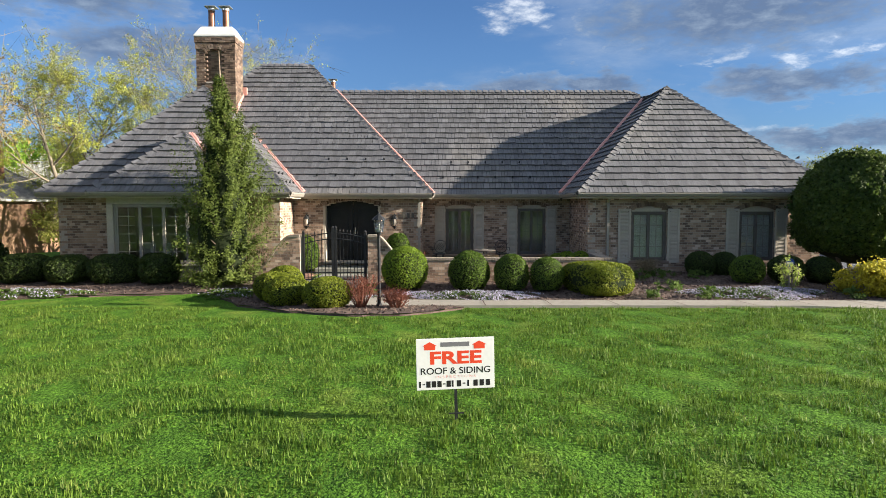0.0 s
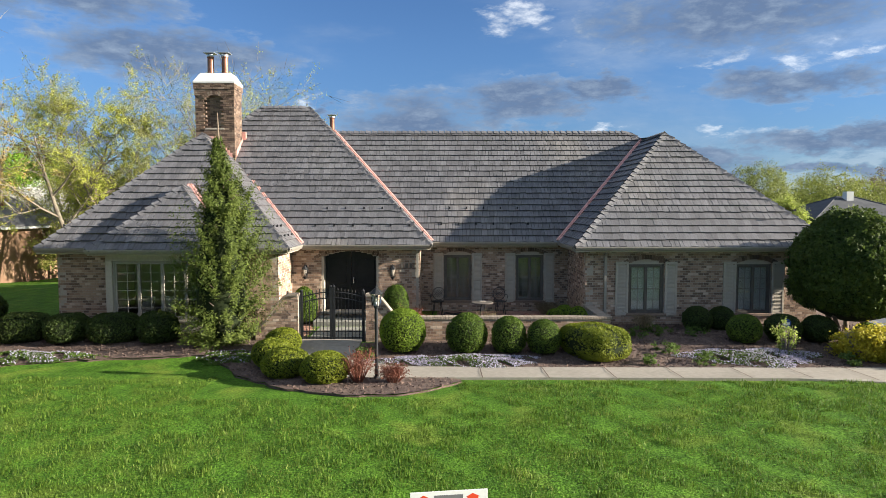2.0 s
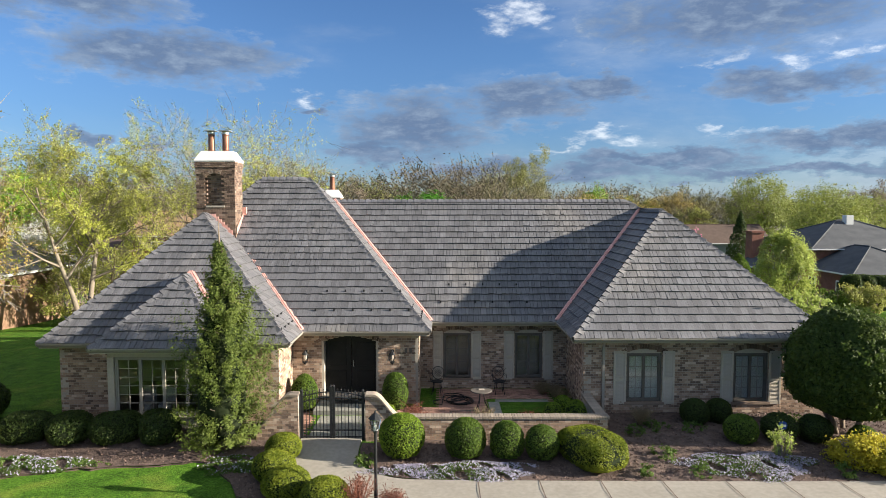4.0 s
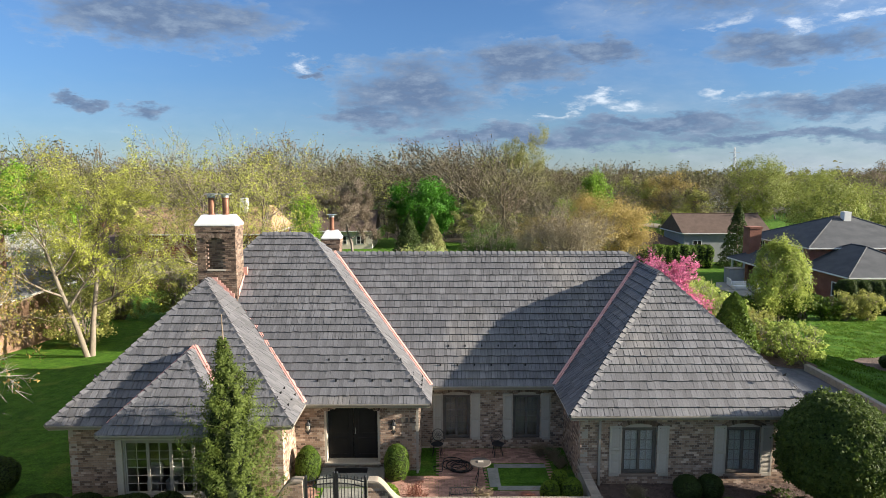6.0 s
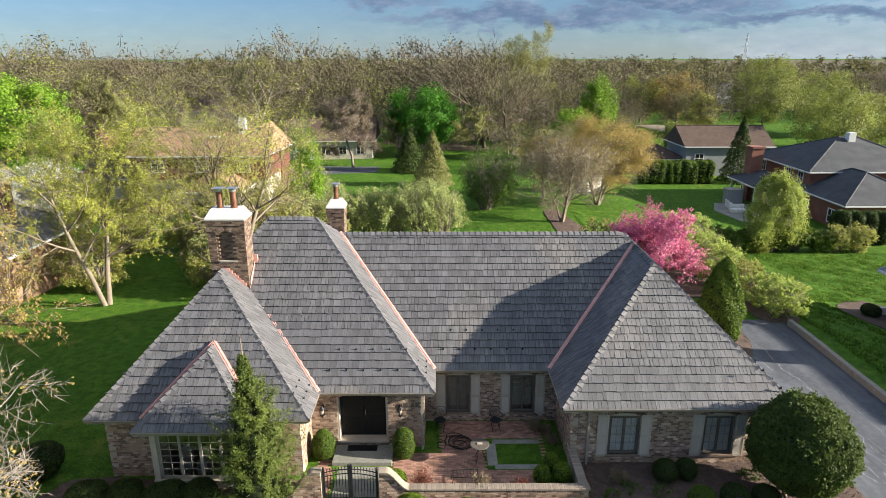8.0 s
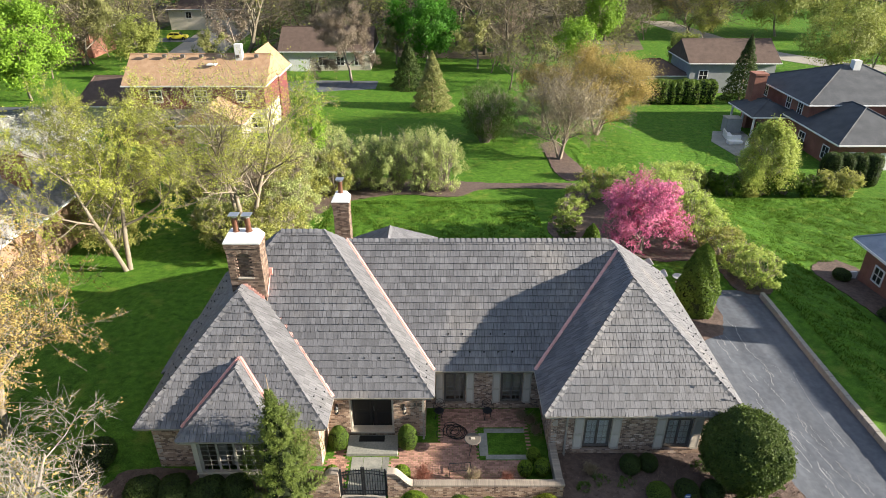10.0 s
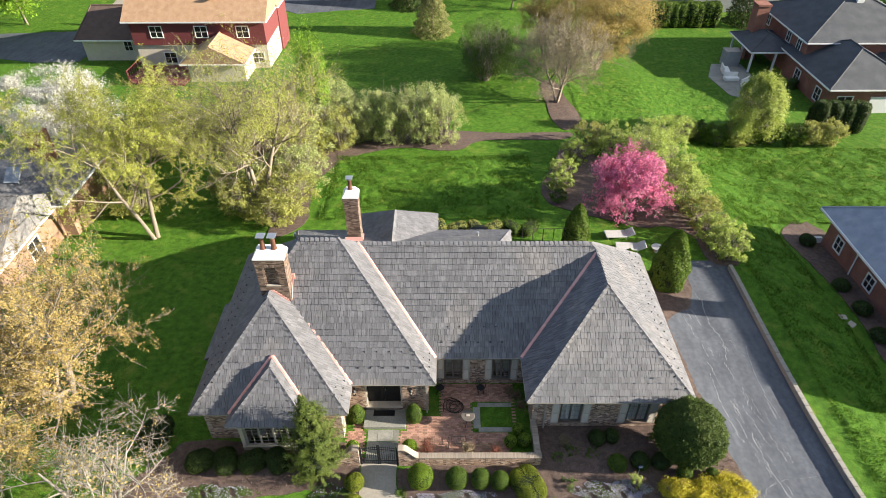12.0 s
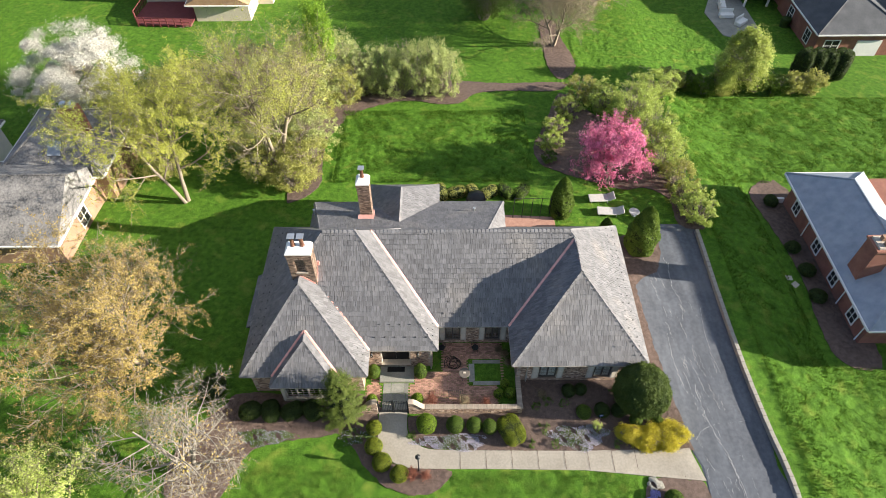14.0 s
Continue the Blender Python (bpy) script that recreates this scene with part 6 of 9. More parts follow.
# near-black turned core, painting the shade inside the sprays
add_mesh("inner_growth", Geo().lathe([(0.35, 0.25), (0.62, 0.8), (0.66, 1.8), (0.5, 3.0), (0.26, 4.3), (0.02, 5.6)], 12).mesh("inner_growth", M_shade_core, smooth=True), jun)

# ---- patio ----
patio = Geo().box(-4.88, 17.3, 0.35, 4.45, 22.18, 0.760).ob("patio_base", M_mulch)
tagged(patio, "brick patio enclosed by a low garden wall", "patio", kind="structure")
flag = new("stone_walk")
tagged(flag, "grey bluestone flags leading from gate to door", "walkway")
y = 17.05
q_ = random.Random(2)
while y < 19.1:
    h = q_.choice((0.45, 0.6, 0.75))
    x = -3.75
    while x < -2.2:
        w = min(q_.choice((0.5, 0.62, 0.78)), -2.18 - x)
        if w > 0.12:
            Geo().box(x, y, 0.70, x + w - 0.012, min(y + h, 19.25) - 0.012, 0.775).ob("flagstone", M_stone, flag, bevel=0.006)
        x += w
    y += h
for k, (x0, x1, y0, y1) in enumerate(((1.85, 3.65, 20.62, 20.9), (1.6, 1.98, 19.3, 20.62), (1.85, 3.65, 19.1, 19.38))):
    Geo().box(x0, y0, 0.70, x1 - 0.015, y1 - 0.015, 0.775).ob("flagstone", M_stone, flag, bevel=0.006)
step_slab = Geo().box(-4.0, 19.28, 0.6, -1.85, 20.36, 0.93).ob("door_step", M_stone, None, bevel=0.015)
tagged(step_slab, "broad grey stone landing before the front door", "step")
mat_ = Geo().box(-3.55, 19.95, 0.93, -2.45, 20.3, 0.945).ob("door_mat", M_black, None, bevel=0.005)
tagged(mat_, "flat black rubber mat on the landing", "doormat")
sheet_in = Geo().box(2.0, 19.5, 0.70, 3.45, 20.5, 0.785).ob("patio_lawn", M_grass)
tagged(sheet_in, "small square of lawn set in the patio", "lawn", kind="structure")
brick_floor = new("brick_paving")
tagged(brick_floor, "red clay pavers in herringbone on the patio", "paving")
one = Geo().box(-0.098, -0.046, 0, 0.098, 0.046, 0.032).mesh("paver", M_paver_one, 0.004)
g, count = Geo(), 0
q_ = random.Random(9)
y, row = 17.35, 0
while y < 22.1:
    x = -4.85 + (0.1 if row % 2 else 0)
    while x < 4.4:
        cx, cy = x + 0.1, y + 0.05
        x += 0.204
        if -3.85 < cx < -2.1 and cy < 19.3 or -4.05 < cx < -1.8 and 19.2 < cy < 20.45:
            continue
        if 1.55 < cx < 3.7 and 19.05 < cy < 20.95 or cx > 3.35 and cy < 19.2 or cx > 3.8 or cx < -0.1 and cy > 20.1 or -4.9 < cx < -4.5 and cy > 19.2:
            continue
        if cx < -2.0 and cy > 20.3:
            continue
        m = Matrix.Translation((cx, cy, 0.742 + q_.uniform(0, 0.005))) @ Matrix.Rotation(q_.gauss(0, 0.012), 4, "Z")
        if count < 300 and cy < 19.0 and cx > -1.9:
            piece("paver", one, brick_floor, m)
            count += 1
        else:
            g.box(-0.098, -0.046, 0, 0.098, 0.046, 0.032, m)
    y += 0.1
    row += 1
g.ob("pavers", M_paver, brick_floor, kind="stuff")

# low garden wall with sweeping ends at the gate
garden_wall = thing("garden_wall", "low brown brick garden wall with rowlock coping", "wall")
WY = 17.2
brick_wall("wall", (-0.6, WY), (4.72, WY), 0.35, 1.36, thick=0.24, parent=garden_wall, single=140)
brick_wall("wall", (4.72, WY), (4.72, RW_Y), 0.35, 1.36, thick=0.24, parent=garden_wall)
brick_wall("wall", (4.48, RW_Y), (4.48, WY + 0.24), 0.6, 1.36, thick=0.1, bricks=False, parent=garden_wall)
cop = Geo().box(-0.035, -0.13, 0, 0.035, 0.17, 0.075).mesh("coping_brick", M_coping, 0.006)
x = -1.05
while x < 4.75:
    piece("coping_brick", cop, garden_wall, Matrix.Translation((x, WY + 0.1, 1.365 + rng.uniform(0, 0.005))))
    x += 0.076
y = WY + 0.3
while y < RW_Y:
    piece("coping_brick", cop, garden_wall, Matrix.Translation((4.6, y, 1.365 + rng.uniform(0, 0.005))) @ Matrix.Rotation(math.pi / 2, 4, "Z"))
    y += 0.076


def sweep_wall(x_post, x_end, z_post, z_end):
    """Brick gate pier whose top sweeps down to the low wall."""
    n, g, top = 14, Geo(), []
    for i in range(n + 1):
        f = i / n
        s = 0.0 if f < 0.22 else (f - 0.22) / 0.78
        top.append((x_post + (x_end - x_post) * f, z_post + (z_end - z_post) * (s * s * (3 - 2 * s))))
    z, k = 0.4, 0
    while z < z_post:
        zt = z + 0.066
        u = min(x_post, x_end) - (0.08 if k % 2 else 0)
        while u < max(x_post, x_end):
            lo, hi = max(u, min(x_post, x_end)), min(u + 0.154, max(x_post, x_end))
            u += 0.165
            zc = np.interp((lo + hi) / 2, [p[0] for p in sorted(top)], [p[1] for p in sorted(top)])
            if hi - lo > 0.03 and zt < zc:
                g.box(lo, WY - rng.uniform(0, 0.006), z, hi, WY + 0.03, zt)
                g.box(lo, WY + 0.21, z, hi, WY + 0.245, zt)
        z += 0.0765
        k += 1
    body = Geo()
    for (xa, za), (xb, zb) in zip(top, top[1:]):
        body.add([(xa, WY + 0.012, 0.35), (xb, WY + 0.012, 0.35), (xb, WY + 0.012, zb), (xa, WY + 0.012, za), (xa, WY + 0.23, 0.35), (xb, WY + 0.23, 0.35), (xb, WY + 0.23, zb), (xa, WY + 0.23, za)], [(0, 1, 2, 3), (5, 4, 7, 6), (3, 2, 6, 7)])
    body.box(x_post - 0.004, WY + 0.012, 0.35, x_post + 0.004, WY + 0.23, z_post)
    w = body.ob("pier", M_mortar, garden_wall, "brick pier with swept top")
    g.ob("brickwork", M_brick, w, kind="stuff")
    c = Geo()
    for (xa, za), (xb, zb) in zip(top, top[1:]):
        c.add([(xa, WY - 0.04, za), (xb, WY - 0.04, zb), (xb, WY + 0.28, zb), (xa, WY + 0.28, za), (xa, WY - 0.04, za + 0.06), (xb, WY - 0.04, zb + 0.06), (xb, WY + 0.28, zb + 0.06), (xa, WY + 0.28, za + 0.06)], [(4, 5, 6, 7), (0, 1, 5, 4), (2, 3, 7, 6), (3, 2, 1, 0), (0, 4, 7, 3), (1, 2, 6, 5)])
    c.ob("coping", M_coping, w, "curved pale brick coping")


sweep_wall(-2.08, -1.1, 2.02, 1.37)
brick_wall("wall", (-1.12, WY), (-0.6, WY), 0.35, 1.36, thick=0.24, parent=garden_wall)
sweep_wall(-3.96, -5.15, 2.02, 1.1)

# iron gate
gate = thing("iron_gate", "black iron double garden gate with arched top rails", "gate")
for x in (-3.88, -3.06, -2.98, -2.16):
    post = Geo().box(x - 0.035, WY + 0.06, 0.72, x + 0.035, WY + 0.13, 2.14 if x in (-3.88, -2.16) else 2.26).lathe([(0.04, 0), (0.045, 0.02), (0.02, 0.05), (0.0, 0.075)], 8, Matrix.Translation((x, WY + 0.095, 2.14 if x in (-3.88, -2.16) else 2.26)))
    post.ob("gate_post", M_iron, gate)


def rail_z(x, lift=0.0):
    s = (x + 3.02) / 0.86
    return 1.98 + 0.14 * (1 - s * s) + lift


for lo, hi in ((-3.86, -3.08), (-2.96, -2.18)):
    for lift in (0, -0.16):
        pts = [(lo + (hi - lo) * k / 8, WY + 0.095, rail_z(lo + (hi - lo) * k / 8, lift)) for k in range(9)]
        Geo().tube(pts, 0.017, 6).ob("rail", M_iron, gate)
    for z in (0.83, 1.02):
        Geo().box(lo, WY + 0.08, z - 0.016, hi, WY + 0.11, z + 0.016).ob("rail", M_iron, gate)
    for k in range(1, 8):
        x = lo + (hi - lo) * k / 8
        Geo().box(x - 0.009, WY + 0.086, 0.8, x + 0.009, WY + 0.104, rail_z(x, 0.07)).lathe([(0.016, 0), (0.0, 0.06)], 6, Matrix.Translation((x, WY + 0.095, rail_z(x, 0.07)))).ob("baluster", M_iron, gate)


# ---- patio furniture ----
def bistro_chair(m, label):
    c = thing("patio_chair", label, "chair", "patio chairs", m)
    seat = Geo().lathe([(0.21, 0.43), (0.215, 0.445), (0.2, 0.455)], 18)
    seat.ob("seat", M_iron, c)
    for a in (45, 135, 225, 315):
        x, y = 0.16 * math.cos(radians(a)), 0.16 * math.sin(radians(a))
        Geo().tube([(x, y, 0.44), (x * 1.1, y * 1.1, 0.25), (x * 1.45, y * 1.45, 0.0)], 0.013, 6).ob("leg", M_iron, c)
    b = Geo()
    ring_ = [(0.21 * math.sin(t), 0.2 + 0.05 * (0.5 - 0.5 * math.cos(t)), 0.68 - 0.22 * math.cos(t)) for t in np.linspace(0, 6.283, 21)]
    b.tube(ring_, 0.012, 6)
    for k in range(-2, 3):
        o = 0.075 * k
        b.tube([(o - 0.13, 0.215, 0.55), (o * 0.7, 0.225, 0.68), (o + 0.13, 0.24, 0.82)], 0.006, 4)
        b.tube([(o + 0.13, 0.215, 0.55), (o * 0.7, 0.225, 0.68), (o - 0.13, 0.24, 0.82)], 0.006, 4)
    b.ob("backrest", M_iron, c)
    for s in (-1, 1):
        Geo().tube([(0.2 * s, 0.2, 0.66), (0.26 * s, 0.05, 0.66), (0.24 * s, -0.1, 0.62), (0.2 * s, -0.1, 0.45)], 0.011, 6).ob("armrest", M_iron, c)
    return c


FL = 0.775
chair = bistro_chair(pose(-0.12, 21.55, FL, 0, 0, -8), "black iron bistro chair with lattice back")
copy_thing(chair, pose(2.05, 21.55, FL, 0, 0, 6))
table = thing("patio_table", "round dark metal bistro table on the brick patio", "table", at=Matrix.Translation((1.3, 19.55, FL)))
Geo().lathe([(0.02, 0.69), (0.34, 0.69), (0.35, 0.70), (0.35, 0.715), (0.33, 0.725)], 28).ob("tabletop", M_frame, table, "dull dark grey top")
for a in (0, 120, 240):
    x, y = math.cos(radians(a)), math.sin(radians(a))
    Geo().tube([(0.05 * x, 0.05 * y, 0.69), (0.12 * x, 0.12 * y, 0.35), (0.28 * x, 0.28 * y, 0.0)], 0.014, 6).ob("leg", M_iron, table)
Geo().box(-0.08, -0.06, 0.727, 0.1, 0.06, 0.75).ob("tray", M_cast, table, bevel=0.004)
ottoman = thing("plant_stand", "low rectangular black iron bench stand", "bench", at=pose(0.75, 18.35, FL, 0, 0, 4))
Geo().tube([(-0.45, -0.2, 0.38), (0.45, -0.2, 0.38), (0.45, 0.2, 0.38), (-0.45, 0.2, 0.38), (-0.45, -0.2, 0.38)], 0.013, 6).ob("top_frame", M_iron, ottoman)
for k in range(8):
    Geo().tube([(-0.4 + 0.115 * k, -0.2, 0.38), (-0.4 + 0.115 * k, 0.2, 0.38)], 0.006, 4).ob("slat", M_iron, ottoman)
for sx in (-0.43, 0.43):
    for sy in (-0.18, 0.18):
        Geo().tube([(sx, sy, 0.38), (sx * 1.1, sy * 1.1, 0)], 0.012, 6).ob("leg", M_iron, ottoman)
hose = Geo()
q_ = random.Random(3)
pts, a = [], 0.0
while a < 40:
    rr_ = 0.34 + 0.12 * math.sin(a * 0.37) + 0.05 * math.sin(a * 1.3)
    pts.append((rr_ * math.cos(a) + 0.15 * math.sin(a * 0.11), rr_ * math.sin(a) + 0.1 * math.cos(a * 0.19), 0.02 + 0.003 * a))
    a += 0.35
pts += [(-0.5, -0.3, 0.02), (-0.75, -0.25, 0.02), (-0.8, 0.05, 0.02), (-0.55, 0.2, 0.02)]
hose.tube(pts, 0.016, 6)
hose_ob = hose.ob("garden_hose", M_black, None, smooth=True)
hose_ob.matrix_basis = Matrix.Translation((0.55, 20.6, FL))
tagged(hose_ob, "black garden hose coiled on the patio bricks", "hose")
for i, (x, y) in enumerate(((3.55, 21.5), (3.9, 21.2), (4.1, 20.6))):
    twig_bush(x, y, 0.3, 0.35, 20 + i, M_straw, "dead tan perennial in the patio bed")

# lamp post by the walk
lamp_post = thing("lamp_post", "black metal garden lamp post with glass lantern", "street lamp", at=Matrix.Translation((-1.42, 13.78, gz(-1.42, 13.78))))
Geo().lathe([(0.075, 0), (0.07, 0.08), (0.045, 0.12), (0.036, 0.5), (0.034, 1.62), (0.05, 1.65), (0.06, 1.7)], 12).ob("post", M_iron, lamp_post)
Geo().lathe([(0.02, 0.0), (0.085, 0.0), (0.125, 0.24), (0.11, 0.27)], 8, Matrix.Translation((0, 0, 1.7))).ob("lantern_glass", M_glass, lamp_post, "clear lantern glass")
Geo().lathe([(0.03, 1.70), (0.03, 1.78), (0.016, 1.8), (0.02, 1.86), (0.0, 1.9)], 8).ob("bulb", M_white, lamp_post)
Geo().lathe([(0.16, 1.965), (0.15, 1.98), (0.07, 2.06), (0.03, 2.09), (0.02, 2.13), (0.0, 2.15)], 8).ob("lantern_roof", M_iron, lamp_post)
for k in range(4):
    a = k * math.pi / 2 + 0.4
    Geo().tube([(0.085 * math.cos(a), 0.085 * math.sin(a), 1.7), (0.128 * math.cos(a), 0.128 * math.sin(a), 1.97)], 0.007, 4).ob("strut", M_iron, lamp_post)

# ---- lawn sign ----
sign = thing("yard_sign", "white corrugated yard sign with red and black lettering", "sign", at=pose(0.14, 6.39, 0.655, 0, -1.0, 5) @ Matrix.Scale(0.772, 4))
SW, SH, S0 = 1.055, 0.70, 0.42
Geo().box(-SW / 2, -0.006, S0, SW / 2, 0.006, S0 + SH).ob("board", M_sign, sign, "white board", bevel=0.002)
Geo().box(-0.02, 0.006, -0.05, 0.02, 0.024, S0 + SH * 0.9).box(-0.105, 0.0, 0.075, 0.105, 0.012, 0.092).ob("stake", M_iron, sign, "black steel stake")


def lettering(words, size, x, z, material, wide, bold=0.0, gaps=1.0):
    """Flat raised letters centred at x, scaled to a width."""
    cu = bpy.data.curves.new("lettering", "FONT")
    cu.body, cu.size, cu.align_x, cu.offset, cu.extrude = words, size, "CENTER", bold, 0.0006
    cu.space_character = gaps
    tmp = new("lettering", cu)
    me = bpy.data.meshes.new_from_object(tmp.evaluated_get(bpy.context.evaluated_depsgraph_get()))
    bpy.data.objects.remove(tmp)
    co = np.empty(len(me.vertices) * 3)
    me.vertices.foreach_get("co", co)
    co = co.reshape(-1, 3)
    k = wide / (co[:, 0].max() - co[:, 0].min())
    row_ = new("lettering")
    row_.parent = sign
    row_.matrix_basis = Matrix.Translation((x, -0.0068, z)) @ Matrix.Rotation(math.pi / 2, 4, "X") @ Matrix.Diagonal((k, 1, 1, 1))
    tagged(row_, label="raised sign lettering: " + words.lower())
    # one mesh a letter: split where the outlines do not touch
    bm = bmesh.new()
    bm.from_mesh(me)
    seen, groups_ = set(), []
    for v in bm.verts:
        if v in seen:
            continue
        stack, isle = [v], []
        seen.add(v)
        while stack:
            w = stack.pop()
            isle.append(w)
            for e_ in w.link_edges:
                u = e_.other_vert(w)
                if u not in seen:
                    seen.add(u)
                    stack.append(u)
        groups_.append(isle)
    spans = []
    for isle in groups_:
        lo, hi = min(v.co.x for v in isle), max(v.co.x for v in isle)
        for s_ in spans:
            if lo < s_[1] - 1e-4 and hi > s_[0] + 1e-4:
                s_[0], s_[1] = min(lo, s_[0]), max(hi, s_[1])
                s_[2] += isle
                break
        else:
            spans.append([lo, hi, list(isle)])
    for lo, hi, isle in spans:
        at_ = {v: i for i, v in enumerate(isle)}
        faces_ = {f for v in isle for f in v.link_faces}
        lm = bpy.data.meshes.new("letter")
        lm.from_pydata([v.co[:] for v in isle], [], [[at_[v] for v in f.verts] for f in sorted(faces_, key=lambda f: f.index)])
        lm.materials.append(material)
        o = new("letter", lm)
        o.parent = row_
    bm.free()
    return row_


lettering("FREE", 0.235, 0.0, S0 + 0.355, M_sign_red, 0.70, 0.008)
lettering("ROOF & SIDING", 0.125, 0.0, S0 + 0.215, M_sign_black, 0.94, 0.0012)
lettering("INSPECTIONS", 0.052, 0.0, S0 + 0.158, M_sign_pink, 0.54, -0.0012, 1.35)
for k, lo in enumerate((-0.495, -0.40, -0.325, -0.25, -0.125, -0.055, 0.015, 0.155, 0.24, 0.325, 0.41)):
    Geo().box(lo, -0.0074, S0 + 0.035, lo + (0.025 if k in (0, 5, 7) else 0.058), -0.006, S0 + 0.12).ob("text_bar", M_sign_black, sign)
for lo in (-0.45, -0.175, 0.095):
    Geo().box(lo, -0.0074, S0 + 0.07, lo + 0.035, -0.006, S0 + 0.085).ob("text_bar", M_sign_black, sign)
Geo().box(-0.20, -0.0074, S0 + 0.585, 0.19, -0.006, S0 + 0.645).ob("text_bar", M_sign_grey, sign)
for cx in (-0.345, 0.325):
    Geo().box(cx - 0.075, -0.0074, S0 + 0.545, cx + 0.075, -0.006, S0 + 0.60).add([(cx - 0.1, -0.0074, S0 + 0.6), (cx + 0.1, -0.0074, S0 + 0.6), (cx, -0.0074, S0 + 0.655)], [(0, 1, 2)]).ob("house_shape", M_sign_red, sign)

# small round marker among the shrubs
marker = thing("garden_marker", "small blue octagonal sign on a stake", "sign", at=Matrix.Translation((9.35, 16.75, gz(9.35, 16.75))))
Geo().box(-0.012, -0.006, 0, 0.012, 0.006, 0.6).ob("stake", M_steel, marker)
Geo().lathe([(0.12, -0.006), (0.13, 0), (0.12, 0.006)], 8, Matrix.Translation((0, -0.015, 0.66)) @ Matrix.Rotation(math.pi / 2, 4, "X")).ob("plate", M_sign_blue, marker)
Geo().box(-0.085, -0.027, 0.625, 0.085, -0.022, 0.69).ob("text_bar", M_white, marker)

# retaining edge along the driveway
edging = thing("drive_edging", "low pale stone retaining edge along the driveway", "kerb")
P = curve2([(20.1, 2.0), (19.5, 12.3), (19.05, 18.8), (19.0, 25.0), (19.15, 32.0)], closed=False, per=14)
seg_len, made = 0.0, 0
dist = [0.0]
for (x0, y0), (x1, y1) in zip(P, P[1:]):
    dist.append(dist[-1] + math.hypot(x1 - x0, y1 - y0))
s = 0.0
blk = Geo().box(-0.13, -0.225, -0.3, 0.13, 0.225, 0.42).mesh("edging_stone", M_tie, 0.018)
while s < dist[-1]:
    x, y = np.interp(s, dist, [p[0] for p in P]), np.interp(s, dist, [p[1] for p in P])
    x2, y2 = np.interp(s + 0.1, dist, [p[0] for p in P]), np.interp(s + 0.1, dist, [p[1] for p in P])
    piece("edging_stone", blk, edging, Matrix.Translation((x + 0.12, y, gz(x, y) - 0.05 + rng.uniform(-0.012, 0.012))) @ Matrix.Rotation(math.atan2(y2 - y, x2 - x) - math.pi / 2 + rng.gauss(0, 0.01), 4, "Z"))
    s += 0.46

# ---- trees and shrubs round the house ----
tree("bronze_maple", -19.3, 20.8, "broad spring tree with bronze-yellow young leaves", M_bronze, M_palebark, 21, 12.8, spread=1.2, clumped=0.48, leaves=48000, size=0.052, scatter=0.12, stems=3, mains=8, kids=7, levels=3, first=0.12, radius=0.2, twiglets=3)
tree("fruit_tree", -14.2, 13.9, "spreading pale-barked tree with sparse tan buds", M_gold, M_silverbark, 33, 8.2, spread=1.6, leaves=2000, size=0.06, scatter=0.12, stems=3, mains=7, kids=6, levels=3, first=0.12, rise=0.6, radius=0.17, twiglets=2)
tree("young_tree", -20.5, 11.5, "light green spring tree by the front lawn", M_pale, M_palebark, 34, 7.5, spread=1.2, leaves=16000, size=0.055, scatter=0.16, stems=2, mains=7, kids=6, levels=3, first=0.2, radius=0.15, twiglets=2)
tree("ash_tree", -20.7, 36.0, "twin-trunk tree with yellow-lime spring leaves", M_ash, M_palebark, 22, 14.2, spread=1.1, clumped=0.75, leaves=40000, size=0.052, scatter=0.15, stems=2, mains=8, kids=6, levels=3, first=0.3, radius=0.2, lean=(-0.07, 0.04), tilt=0.12, twiglets=2)
tree("ash_tree", -13.8, 40.0, "tall nearly bare tree with sparse lime leaves", M_ash, M_palebark, 23, 14.4, spread=1.0, clumped=0.5, leaves=20000, size=0.05, scatter=0.2, stems=3, mains=8, kids=6, levels=3, first=0.3, radius=0.23, lean=(-0.14, 0.1), tilt=0.2, twiglets=2)
tree("ash_tree", -24.3, 44.0, "small spring tree with lime leaves", M_ash, M_bark, 24, 8.6, spread=1.1, leaves=14000, size=0.062, scatter=0.18, stems=2, mains=7, kids=6, levels=3, radius=0.13, twiglets=2)
tree("blossom_tree", -33.9, 50.4, "broad rounded tree covered in white blossom", M_blossom, M_greybark, 25, 6.6, spread=1.75, full=(4.9, 3.0, 4.0), tight=0.08, leaves=48000, size=0.075, scatter=0.42, stems=4, mains=8, kids=6, levels=3, first=0.1, radius=0.16, tilt=0.4)
tree("redbud_tree", 13.7, 38.4, "rounded tree in vivid magenta blossom", M_pink, M_greybark, 26, 6.3, spread=1.4, leaves=19000, size=0.075, scatter=0.14, stems=3, mains=7, kids=6, levels=3, first=0.15, radius=0.14, twiglets=2)
tree("serviceberry", 12.0, 60.8, "twiggy tree with thin tan-gold young leaves", M_tan, M_palebark, 27, 10.0, spread=1.0, leaves=9000, size=0.06, scatter=0.2, stems=3, mains=8, kids=7, levels=3, first=0.2, radius=0.16, twiglets=4)
tree("gold_tree", 17.8, 70.2, "rounded tree with orange-gold spring leaves", M_gold, M_greybark, 28, 10.5, spread=1.35, full=(6.0, 4.0, 6.3), leaves=34000, size=0.085, scatter=0.3, stems=3, tilt=0.3, mains=8, kids=6, levels=3, first=0.2, radius=0.18, twiglets=1)
